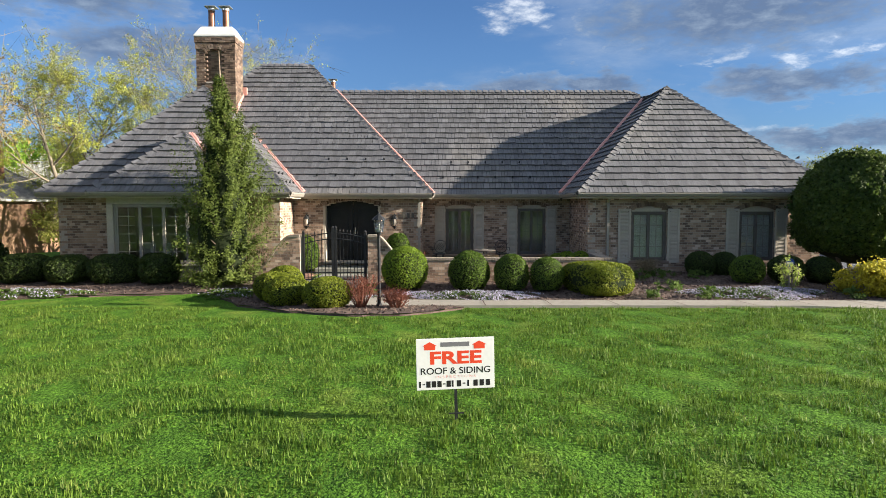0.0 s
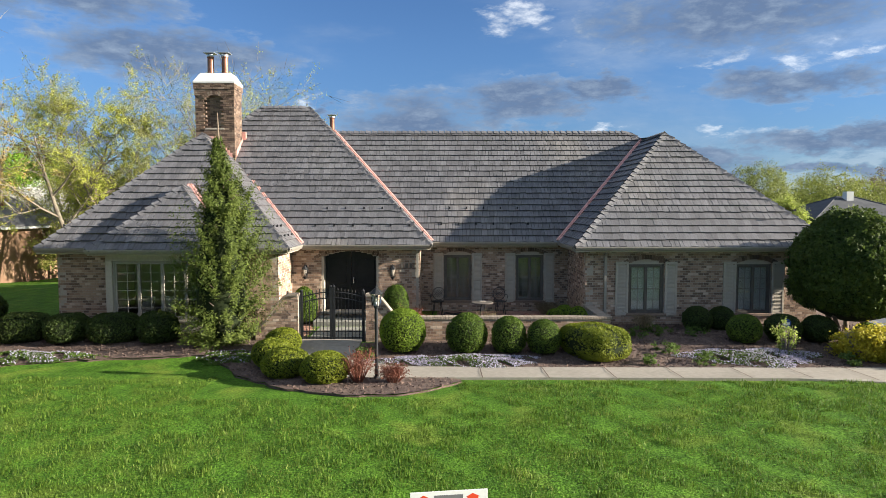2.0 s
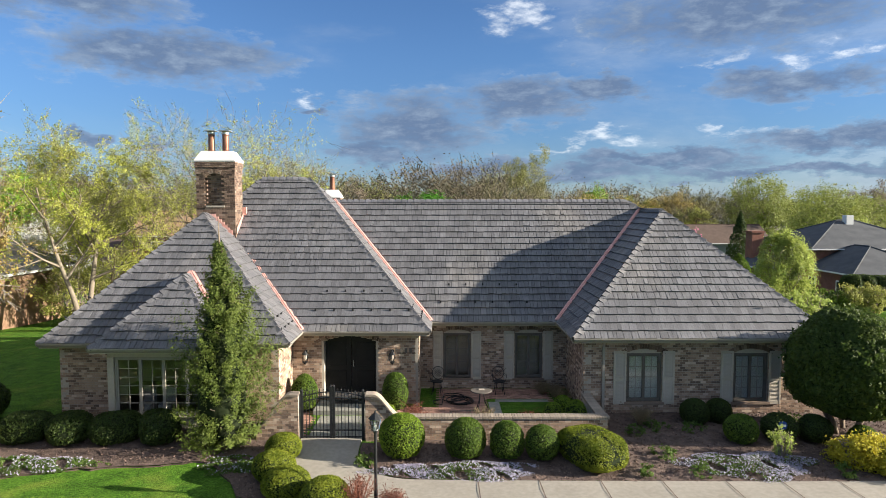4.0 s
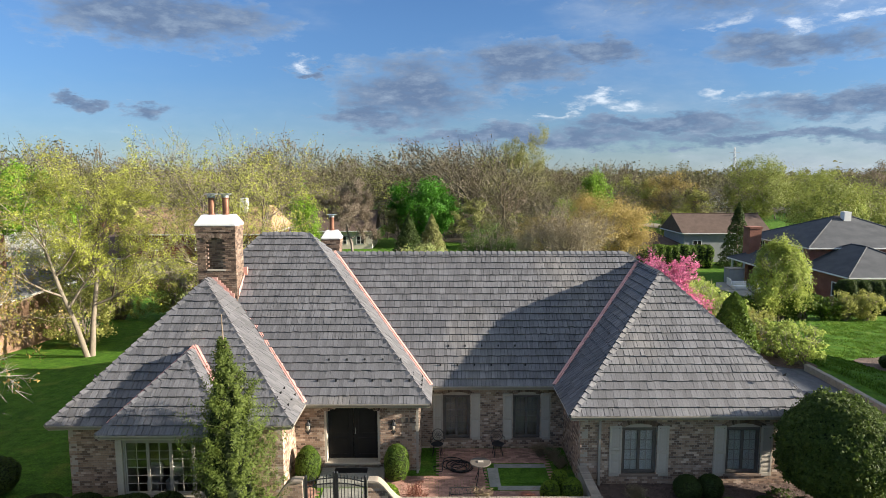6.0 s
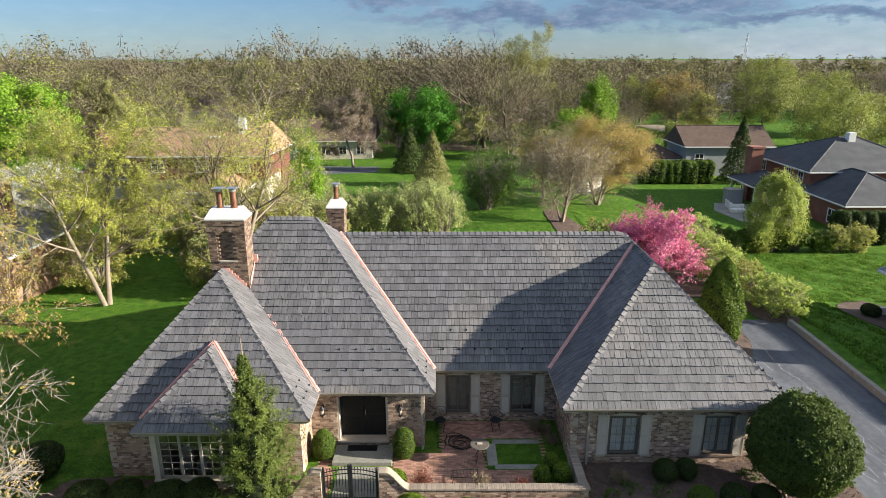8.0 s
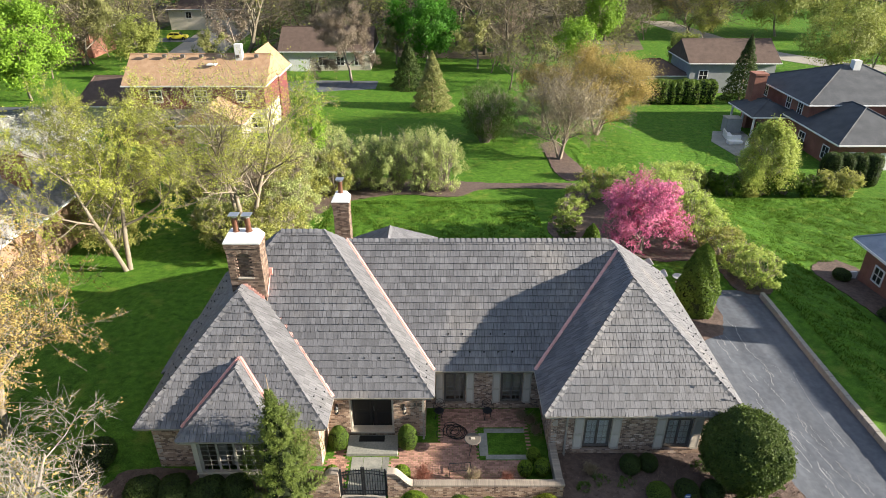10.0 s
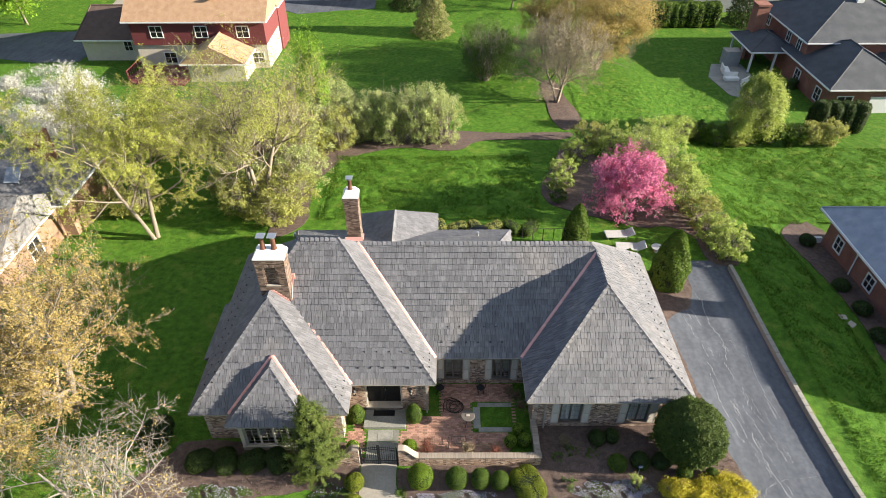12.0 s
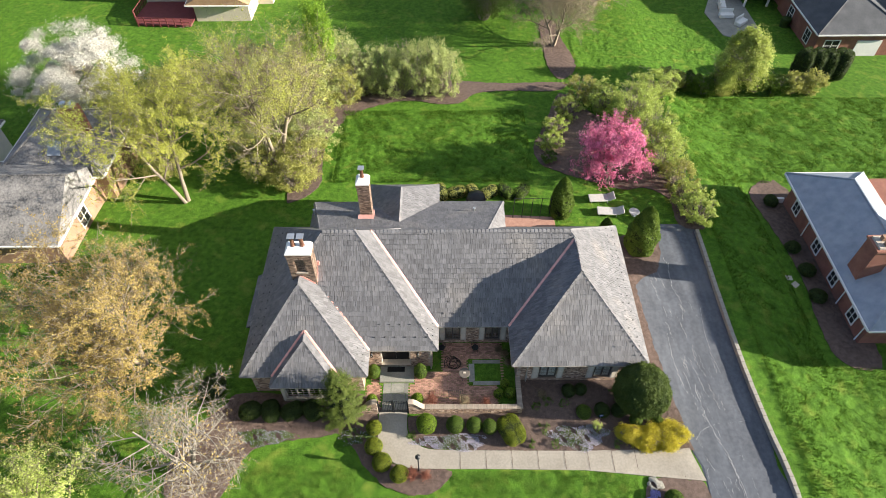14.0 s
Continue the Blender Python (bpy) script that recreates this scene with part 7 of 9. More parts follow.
tree("gold_tree", 12.2, 73.5, "rounded tree with orange-gold spring leaves", M_gold, M_greybark, 29, 9.0, spread=1.2, leaves=12000, size=0.085, scatter=0.35, mains=8, kids=6, levels=3, first=0.25, radius=0.2)
tree("lime_tree", 29.2, 53.0, "small dense tree with yellow-green leaves", M_chart, M_greybark, 30, 7.8, spread=0.75, full=(2.2, 3.8, 4.0), taper=0.55, leaves=24000, size=0.085, scatter=0.28, mains=10, kids=7, levels=3, first=0.08, radius=0.12)
tree("lime_tree", -11.4, 52.4, "slender bright lime-green tree", M_limeb, M_greybark, 31, 10.0, spread=0.42, full=(1.5, 4.7, 5.2), leaves=11000, size=0.09, scatter=0.3, mains=11, kids=5, levels=3, first=0.08, radius=0.1)


def cone_tree(x, y, r_, h, seed, label="dense dark green arborvitae clipped to a cone"):
    t = thing("arborvitae", label, "tree", "arborvitaes", Matrix.Translation((x, y, gz(x, y))))
    r = np.random.RandomState(seed)
    n = int(9000 * r_ * h / 3)
    hz, a = r.uniform(0, 1, n), r.uniform(0, 6.283, n)
    pr = r_ * np.interp(hz, [0, 0.15, 0.4, 0.7, 0.9, 1], [0.85, 1, 0.97, 0.68, 0.33, 0.02]) * (1 + 0.07 * np.sin(a * 5 + hz * 9) + 0.05 * np.sin(hz * 23)) * (1 - np.abs(r.normal(0, 0.05, n)))
    P = np.stack([pr * np.cos(a), pr * np.sin(a), 0.1 + hz * h], 1)
    add_mesh("foliage", fast_mesh("foliage", *leaf_quads(P, np.stack([np.cos(a), np.sin(a), 0.4 + 0 * a], 1), 0.07, seed), M_box), t)
    # dark cone under the leaves, its colour standing for inner shade
    Geo().lathe([(r_ * 0.75, 0.0), (r_ * 0.92, 0.15 * h), (r_ * 0.9, 0.4 * h), (r_ * 0.6, 0.7 * h), (r_ * 0.27, 0.9 * h), (0.01, h)], 14).ob("inner_growth", M_shade_core, t, smooth=True)


cone_tree(9.1, 34.0, 0.9, 3.8, 1)
cone_tree(14.5, 30.4, 1.15, 4.3, 2)
cone_tree(12.2, 31.8, 0.5, 1.6, 3)

# mixed hedges at the back and along the drive
S_hedge = "loose spring hedge shrub with thin pale foliage"
q_ = random.Random(12)
for i, (x, y, r_, h, mt) in enumerate((
        (-8.4, 52.6, 1.9, 4.6, M_pale), (-6.3, 53.4, 2.1, 5.0, M_olive), (-4.0, 52.8, 2.1, 5.2, M_pale), (-1.8, 52.6, 2.1, 5.6, M_pale), (0.0, 52.6, 1.8, 5.0, M_pale), (-11.0, 54.5, 2.0, 5.4, M_olive),
        (-10.3, 51.2, 1.7, 4.2, M_lime), (-12.6, 49.6, 2.2, 4.8, M_olive), (-13.2, 46.4, 2.0, 4.0, M_lime), (-12.6, 43.0, 2.1, 3.9, M_pale), (-12.6, 40.0, 2.0, 3.4, M_lime), (-13.2, 37.6, 1.8, 2.8, M_lime), (-15.8, 39.2, 2.0, 3.0, M_lime), (-16.6, 42.4, 2.2, 3.6, M_pale), (-17.0, 45.6, 2.3, 4.6, M_brownbud), (-14.6, 49.0, 2.3, 5.4, M_tan), (-18.8, 53.0, 2.4, 5.6, M_brownbud), (-14.0, 55.5, 2.4, 5.6, M_tan),
        (-17.5, 50.5, 2.5, 5.0, M_olive), (-22.5, 50.5, 2.5, 5.2, M_lime), (-24.5, 39.5, 2.1, 4.2, M_lime), (-18.0, 41.5, 1.5, 2.6, M_lime), (-27.0, 49.5, 2.2, 4.4, M_lime),
        (4.7, 66.8, 3.0, 6.4, M_low), (5.6, 68.4, 2.2, 5.0, M_low),
        (19.6, 33.2, 1.25, 2.5, M_pale), (19.4, 35.4, 1.3, 2.4, M_pale), (19.2, 37.6, 1.4, 2.6, M_lime), (18.8, 39.8, 1.6, 3.0, M_pale), (18.6, 42.0, 1.8, 3.3, M_olive), (18.2, 44.2, 1.9, 3.6, M_pale), (17.2, 46.4, 2.0, 3.7, M_olive), (14.9, 48.6, 1.7, 3.0, M_pale), (18.2, 48.8, 1.9, 3.4, M_pale), (13.4, 50.4, 1.5, 2.6, M_lime), (20.6, 50.8, 1.8, 3.0, M_pale),
        (9.3, 42.6, 1.0, 1.6, M_pale), (10.0, 44.6, 1.1, 1.9, M_pale), (9.0, 40.8, 0.7, 1.0, M_low), (11.5, 47.6, 1.3, 2.0, M_olive))):
    n = int(34 * r_ * h / 4) + 30
    loose_shrub("hedge_shrub", x + (1.1 if x < -9 else 0), y - (1.1 if x < 3 and y > 51 else 0), r_ * 1.12, r_ * 1.12, h / 2, S_hedge, (M_sage if x < 3 else M_pale) if mt in (M_olive, M_pale) and y < 60 else mt, 200 + i, int(n * 1.25), 62, 0.072, group="back hedge", sigma=0.075, hollow=0.4)
for i in range(9):
    x = 22.6 + 1.75 * i
    loose_shrub("hedge_plant", x, 53.2 + q_.uniform(-0.4, 0.4), 1.3, 1.0, 1.0 + 0.25 * q_.random(), "loose green hedge plant along the boundary", M_lime if i in (0, 3, 7, 8) else M_box, 300 + i, 70, 60, 0.09, group="boundary hedge", hollow=0.4, sigma=0.11)
for i in range(4):
    clipped("hedge_plant", 36.9 + 1.2 * i, 55.9, 1.0, 1.0, 1.65, M_yew, "tall dark clipped hedge plant", n=3200, size=0.08, seed=320 + i, amount=0.08, square=0.6, group="dark hedge")
for i in range(9):
    clipped("hedge_plant", 28.9 + 1.05 * i, 87.6, 1.1, 1.2, 1.7, M_box, "tall dark green hedge plant", n=1300, size=0.14, seed=330 + i, amount=0.12, square=0.7, group="far hedge")
for i, (x, y) in enumerate(((26.8, 36.3), (26.5, 31.0), (26.7, 28.8), (26.6, 26.4))):
    clipped("foundation_shrub", x, y, 0.6, 0.6, 0.4, M_yew, "low dark shrub beside the neighbour's wall", n=1500, size=0.05, seed=340 + i, amount=0.12)


def spruce(x, y, h, r_, seed, material, label="dense conical spruce on the lawn"):
    t = thing("spruce", label, "tree", "", Matrix.Translation((x, y, gz(x, y))))
    r = np.random.RandomState(seed)
    n = 9000
    hz, a = r.uniform(0, 1, n) ** 1.3, r.uniform(0, 6.283, n)
    tier = 0.75 + 0.25 * np.abs(np.sin(hz * 22 + np.sin(a * 3)))
    pr = r_ * (1 - hz) ** 0.85 * tier * (1 - np.abs(r.normal(0, 0.2, n)))
    P = np.stack([pr * np.cos(a), pr * np.sin(a), 0.2 + hz * h - 0.12 * pr], 1)
    add_mesh("foliage", fast_mesh("foliage", *leaf_quads(P, np.stack([np.cos(a), np.sin(a), 0.8 + 0 * a], 1), 0.16, seed, aspect=0.4), material), t)
    add_mesh("trunk", fast_mesh("trunk", *tubes([((0, 0, 0), (0, 0, h * 0.98), 0.18, 0.02)], 6), M_bark), t)


spruce(-1.3, 83.3, 7.2, 3.2, 1, M_olive)
spruce(-5.0, 95.0, 6.5, 3.2, 7, M_yew, "dark broad spruce beside the bare tree")
spruce(42.2, 88.6, 9.0, 3.0, 2, M_yew, "dark spruce before the grey house")
spruce(-23.0, 84.0, 9.5, 2.6, 3, M_juniper, "blue-green spruce behind the red house")

# far trees that can be told apart
FAR = "spring tree beyond the gardens"
for i, (x, y, h, sp, mt, lv, sz, lab) in enumerate((
        (-2.6, 112, 11.5, 1.3, M_green, 11000, 0.26, "round bright green tree in full leaf"),
        (30, 124, 13, 0.75, M_limeb, 7000, 0.26, "slender bright green tree beyond the gardens"),
        (17, 158, 25, 0.9, M_olive, 16000, 0.2, "very tall willow with thin olive haze"),
        (-14, 97.8, 13.5, 1.6, M_brownbud, 20000, 0.13, "bare grey spreading tree on the lawn"),
        (59, 160, 13, 1.5, M_gold, 9000, 0.24, "orange-gold spring tree beyond the gardens"),
        (52, 166, 12, 1.5, M_limey, 7000, 0.24, "pale lime spring tree beyond the gardens"),
        (56, 140, 9.5, 1.2, M_lime, 6000, 0.22, "small lime-green tree beyond the gardens"),
        (39, 104, 7, 1.1, M_limey, 4200, 0.2, "small lime-green tree beyond the gardens"),
        (73, 143, 16, 1.3, M_limey, 12000, 0.24, "broad pale lime spring tree beyond the gardens"),
        (87, 146, 14, 1.4, M_limey, 9000, 0.24, "broad pale lime spring tree beyond the gardens"),
        (61, 99, 12, 1.2, M_limey, 8000, 0.2, "pale lime spring tree beside the far road"),
        (70, 103, 12, 1.2, M_limey, 7000, 0.2, "pale lime spring tree beside the far road"),
        (80, 122, 9, 1.2, M_chart, 6000, 0.22, "low yellow-lime tree beyond the gardens"),
        (99, 140, 18, 1.2, M_brownbud, 9000, 0.2, "tall bare grey-brown tree beyond the gardens"),
        (-42, 152, 20, 1.3, M_olive, 14000, 0.2, "large bare spreading tree beside the street"),
        (-62, 112, 16, 1.2, M_olive, 9000, 0.2, "large olive tree beyond the gardens"),
        (-51, 108, 9, 1.2, M_limey, 6000, 0.2, "small yellow-lime tree beyond the gardens"),
        (-58, 88, 13.5, 1.2, M_limeb, 11000, 0.26, "tall bright green tree beyond the gardens"),
        (-64, 84, 12, 1.1, M_limeb, 8000, 0.26, "tall bright green tree beyond the gardens"),
        (-36, 100, 9, 0.8, M_olive, 2500, 0.2, "thin olive tree beyond the gardens"),
        (-58, 62, 11, 1.2, M_lime, 6000, 0.2, "lime spring tree beyond the gardens"),
        (-50, 56, 9, 1.1, M_lime, 5000, 0.18, "lime spring tree beyond the gardens"),
        (-45, 44, 11, 1.1, M_gold, 6000, 0.16, "bronze-yellow spring tree beside the neighbour"),
        (-34, 24, 11, 1.1, M_gold, 9000, 0.13, "bronze-yellow spring tree beside the neighbour"),
        (-30, 14, 10, 1.1, M_gold, 8000, 0.12, "bronze-yellow spring tree beside the neighbour"),
        (6, 108, 10, 1.0, M_olive, 3000, 0.2, "thin olive tree beyond the gardens"),
        (12, 118, 12, 1.0, M_brownbud, 2500, 0.2, "bare brown tree beyond the gardens"),
        (-8, 112, 8, 1.0, M_olive, 3000, 0.2, "thin olive tree beyond the gardens"),
        (22, 106, 9, 1.0, M_limeb, 4000, 0.22, "bright lime tree beyond the gardens"),
        (-36, 112, 12, 1.0, M_brownbud, 2500, 0.2, "bare brown tree beyond the gardens"),
        (-75, 75, 12, 1.1, M_lime, 5000, 0.22, "lime spring tree beyond the gardens"),
        (90, 95, 12, 1.1, M_lime, 4500, 0.24, "lime spring tree beyond the gardens"))):
    tree("far_tree", x, y, lab, mt, M_greybark, 400 + i, h, spread=sp, leaves=int(lv * (1.5 if mt in (M_green, M_limeb) else 1.1)), size=sz * (0.72 if mt in (M_green, M_limeb) else 0.8), clumped=0.9, scatter=0.032 * h, full=(0.38 * h * sp, 0.42 * h, 0.60 * h) if mt in (M_green, M_limeb, M_limey, M_chart, M_gold, M_lime) else None, mains=7, kids=4, levels=3, first=0.25, radius=0.02 * h, sides=3, group="far trees")


# the woods along the horizon: thin trees with fine upright twigs and a haze of buds
def wood_mass(name, label, material, seed, spots, buds=1500, bud=0.13, mains=8, kids=4, levels=2, twig_n=650, twig=0.032):
    VW, FW, VL, FL_ = [], [], [], []
    kw = kl = 0
    protos = []
    for k in range(6):
        segs, tips = limbs(seed * 10 + k, 15, 0.8 + 0.12 * k, mains=mains, kids=kids, levels=levels, first=0.2, radius=0.24)
        cap = lambda p: (p[0] * 1.15, p[1] * 1.15, p[2] if p[2] < 9.5 else 9.5 + (p[2] - 9.5) * 0.72)
        segs, tips = [(cap(p), cap(q), a, b) for p, q, a, b in segs], [(cap(p), d) for p, d in tips]
        wv, wq = tubes(segs, 3)
        wf = np.concatenate([wq[:, [0, 1, 2]], wq[:, [0, 2, 3]]])
        r = np.random.RandomState(seed * 7 + k)
        T = np.array([p for p, d in tips])
        P = T[r.randint(0, len(T), twig_n)] + r.normal(0, 0.5, (twig_n, 3))
        D = (P - np.array([0, 0, 4.5])) * np.array([0.75, 0.75, 1])
        D = D / np.linalg.norm(D, axis=1, keepdims=True) + r.normal(0, 0.32, P.shape)
        S = np.cross(D, r.normal(0, 1, P.shape))
        S /= np.linalg.norm(S, axis=1, keepdims=True)
        L0 = r.uniform(0.8, 1.7, (twig_n, 1))
        tv = np.stack([P - S * twig, P + S * twig, P + D * L0], 1).reshape(-1, 3)
        wf = np.concatenate([wf, np.arange(3 * twig_n).reshape(twig_n, 3) + len(wv)])
        wv = np.concatenate([wv, tv])
        pick = r.randint(0, twig_n, buds)
        Q = P[pick] + D[pick] * L0[pick] * r.uniform(0.3, 1.1, (buds, 1)) + r.normal(0, 0.22, (buds, 3))
        protos.append(((wv, wf), leaf_quads(Q, out_from(Q, 15), bud, k, jitter=0.45, aspect=0.6)))
    q = random.Random(seed)
    for x, y, s in spots:
        (wv, wf), (lv, lf) = protos[q.randrange(6)]
        a = q.uniform(0, 6.283)
        wide_ = q.uniform(1.05, 1.6)
        R = np.array([[math.cos(a) * wide_, -math.sin(a) * wide_, 0], [math.sin(a) * wide_, math.cos(a) * wide_, 0], [0, 0, 1]]) * s
        at = np.array([x, y, gz(x, y)])
        VW.append(wv @ R.T + at)
        FW.append(wf + kw)
        VL.append(lv @ R.T + at)
        FL_.append(lf + kl)
        kw += len(wv)
        kl += len(lv)
    t = thing(name, label, "woods")
    tagged(t, kind="stuff")
    tagged(add_mesh("twigs", fast_mesh("twigs", np.concatenate(VW), np.concatenate(FW), M_wtwig), t), kind="stuff")
    tagged(add_mesh("leaves", fast_mesh("leaves", np.concatenate(VL), np.concatenate(FL_), material), t), kind="stuff")


q_ = random.Random(77)
spots = []
for k in range(4000):
    if len(spots) > 300:
        break
    y = 108 + 100 * q_.random() ** 1.1
    x = q_.uniform(-0.92, 0.95) * (y + 12)
    side = x / y
    if side > 0.42 and y < 172 or side > 0.24 and y < 132:
        continue
    if abs(x + 3) < 11 and y < 128 or -33 < x < -8 and y < 124 or abs(x - 34) < 12 and y < 126:
        continue
    if -62 < x < -38 and y < 176:
        continue
    if any((x - u) ** 2 + (y - v_) ** 2 < 60 for u, v_, s in spots):
        continue
    tall = (1.06 + 0.0030 * (y - 104)) if side < 0.13 else (0.80 + 0.0022 * (y - 104))
    spots.append((x, y, q_.choice((0.62, 0.78, 0.92, 1.0, 1.1, 1.28)) * q_.uniform(0.95, 1.06) * tall))
near = [s for s in spots if s[1] < 152]
deep = [s for s in spots if s[1] >= 152]
wood_mass("woods", "brown budding woodland behind the gardens", M_wbrown, 5, near[0::3])
wood_mass("woods", "olive budding woodland behind the gardens", M_wolive, 6, near[1::3])
wood_mass("woods", "lime budding woodland behind the gardens", M_wlime, 7, near[2::3], buds=1700)
wood_mass("woods", "brown woodland deeper behind the gardens", M_wbrown, 12, deep[::2], buds=560, bud=0.2, kids=1, twig_n=300, twig=0.05)
wood_mass("woods", "olive woodland deeper behind the gardens", M_wolive, 13, deep[1::2], buds=620, bud=0.2, kids=1, twig_n=300, twig=0.05)
under = []
for k in range(900):
    if len(under) > 120:
        break
    y = q_.uniform(92, 132)
    x = q_.uniform(-0.8, 0.30) * y
    if -43 < x < -8 and y < 122 or 22 < x < 52 and y < 118 or -14 < x < 8 and y < 118 or y < 100 and -62 < x < -40:
        continue
    if -60 < x < -38:
        continue
    if any((x - u) ** 2 + (y - v_) ** 2 < 20 for u, v_, s in under):
        continue
    under.append((x, y, q_.uniform(0.34, 0.58)))
wood_mass("woods", "brown twiggy understorey at the woodland edge", M_wbrown, 10, under[::2], buds=600, bud=0.2, kids=2, twig_n=260, twig=0.05)
wood_mass("woods", "lime spring understorey at the woodland edge", M_wlime, 11, under[1::2], buds=800, bud=0.2, kids=2, twig_n=220, twig=0.05)
far = []
for k in range(420):
    y = q_.uniform(205, 560)
    far.append((q_.uniform(-0.9, 0.95) * y, y, q_.uniform(0.9, 1.25) * (1 + 0.0004 * (y - 240))))
wood_mass("woods", "distant dark band of woodland on the horizon", M_wolive, 8, far, buds=300, bud=0.45, mains=5, kids=1, levels=1, twig_n=90, twig=0.14)
# never in view: added behind the camera to darken the window reflections
behind = [(q_.uniform(-90, 70), q_.uniform(-95, -48), q_.uniform(0.7, 1.0)) for k in range(70)]
wood_mass("woods", "unseen budding trees opposite the house, added for its window reflections", M_wolive, 9, behind, buds=170, bud=0.6, mains=5, kids=1, levels=1, twig_n=20)
# leaf litter under the trees
for i, o in enumerate(([(-34, 124), (-10, 126), (-8, 118), (8, 116), (24, 118), (40, 128), (46, 160), (66, 205), (-36, 205)], [(-150, 108), (-78, 100), (-66, 112), (-64, 200), (-160, 205)], [(-480, 206), (520, 206), (2300, 2400), (-2300, 2400)])):
    tagged(sheet("woodland_floor", o, M_litter, 0.02, 12.0 if i < 2 else 90.0, 0.05, seed=60 + i), "brown leaf litter under the budding trees", "ground")

# ---- grass blades over the near lawn, and chips on the mulch ----
r = np.random.RandomState(3)
n = 340000
bx, by = r.uniform(-13, 14.6, n), 3.2 + 10.9 * r.uniform(0, 1, n) ** 1.08
thin = 0.0 + np.sin(bx * 1.7 + np.sin(by * 2.1)) * np.sin(by * 1.9 + np.sin(bx * 1.3)) + 0.6 * np.sin(bx * 5.3 + by * 3.1)
keep = thin > -1.05 + 0.5 * r.uniform(0, 1, n)
b_left = np.array(beds["bed_left"])
keep &= ~((by > 13.7) & (bx > -4)) & ~((by > 12.2) & (bx > -5.0) & (bx < 0.4)) & ~((by > 11) & (bx > 11.0)) & ~((bx < -11.4) & (by > 11.4)) & ~((bx > -12) & (bx < -3.0) & (by > 16.0 - np.abs(bx + 8.5) * 0.45))
bx, by = bx[keep], by[keep]
n = len(bx)
bz = ground_z(bx, by)
h = r.uniform(0.022, 0.06, n) * np.clip(1.05 + 0.75 * relief(bx, by, 0.34, 5) + 0.6 * relief(bx, by, 0.14, 6), 0.25, 2.4)
a, lean_, w = r.uniform(0, 6.283, n), r.uniform(0.0, 0.05, n), r.uniform(0.005, 0.010, n)
B = np.stack([bx, by, bz - 0.005], 1)
S = np.stack([np.cos(a), np.sin(a), 0 * a], 1) * w[:, None]
T = B + np.stack([np.cos(a + 1.3) * lean_, np.sin(a + 1.3) * lean_, h], 1)
V = np.stack([B - S, B + S, T], 1).reshape(-1, 3)
blades = new("grass", fast_mesh("grass", V, np.arange(3 * n).reshape(n, 3), M_blade))
tagged(blades, "short mown grass blades of the front lawn", "grass", kind="stuff")

# taller clumps over the rougher lawns round about
r = np.random.RandomState(8)
n = 520000
bx, by = r.uniform(-12, 46, n), r.uniform(2, 54, n)
patch = np.sin(bx * 0.9 + np.sin(by * 0.7)) * np.sin(by * 1.1 + np.sin(bx * 0.6)) + 0.5 * np.sin(bx * 2.9 + by * 1.7)
keep = patch > -1.2 + 1.5 * r.uniform(0, 1, n)
keep &= ((bx > 20.6) & ((bx < 25.2) | (by > 39.0) & (by < 52.0) | (by < 20.8) & (bx < 38))) | ((bx > -9.3) & (bx < 7.6) & (by > 38.0) & (by < 48.5))
bx, by = bx[keep], by[keep]
n = len(bx)
h = r.uniform(0.07, 0.17, n)
a, w = r.uniform(0, 6.283, n), r.uniform(0.02, 0.045, n)
B = np.stack([bx, by, ground_z(bx, by) + 0.05], 1)
V = []
for turn in (0.0,):
    S = np.stack([np.cos(a + turn), np.sin(a + turn), 0 * a], 1) * w[:, None]
    V.append(np.stack([B - S, B + S, B + S * r.uniform(-0.6, 0.6, (n, 1)) + np.stack([0 * a, 0 * a, h], 1)], 1).reshape(-1, 3))
V = np.concatenate(V)
tufts = new("grass", fast_mesh("grass", V, np.arange(len(V)).reshape(-1, 3), M_blade_side))
tagged(tufts, "uneven clumps of longer grass in the side lawns", "grass", kind="stuff")

cv = []
q_ = np.random.RandomState(6)
for k, (x0, x1, y0, y1) in {"bed_front": (-2.2, 14.4, 14.9, 19.4), "bed_left": (-15.5, 0.3, 11.5, 18.6)}.items():
    px, py = q_.uniform(x0, x1, 16000), q_.uniform(y0, y1, 16000)
    ok = [inside((u, v_), beds[k]) and not (v_ > 17.1 and -5.2 < u < 4.75) for u, v_ in zip(px, py)]
    px, py = px[ok], py[ok]
    cv.append(np.stack([px, py, ground_z(px, py) + 0.065], 1))
P = np.concatenate(cv)
chips = new("mulch_chips", fast_mesh("mulch_chips", *leaf_quads(P, np.tile([0, 0, 1.0], (len(P), 1)), 0.04, 4, jitter=0.6, aspect=0.35), M_chip))
tagged(chips, "loose shredded bark chips on the beds", "mulch", kind="stuff")

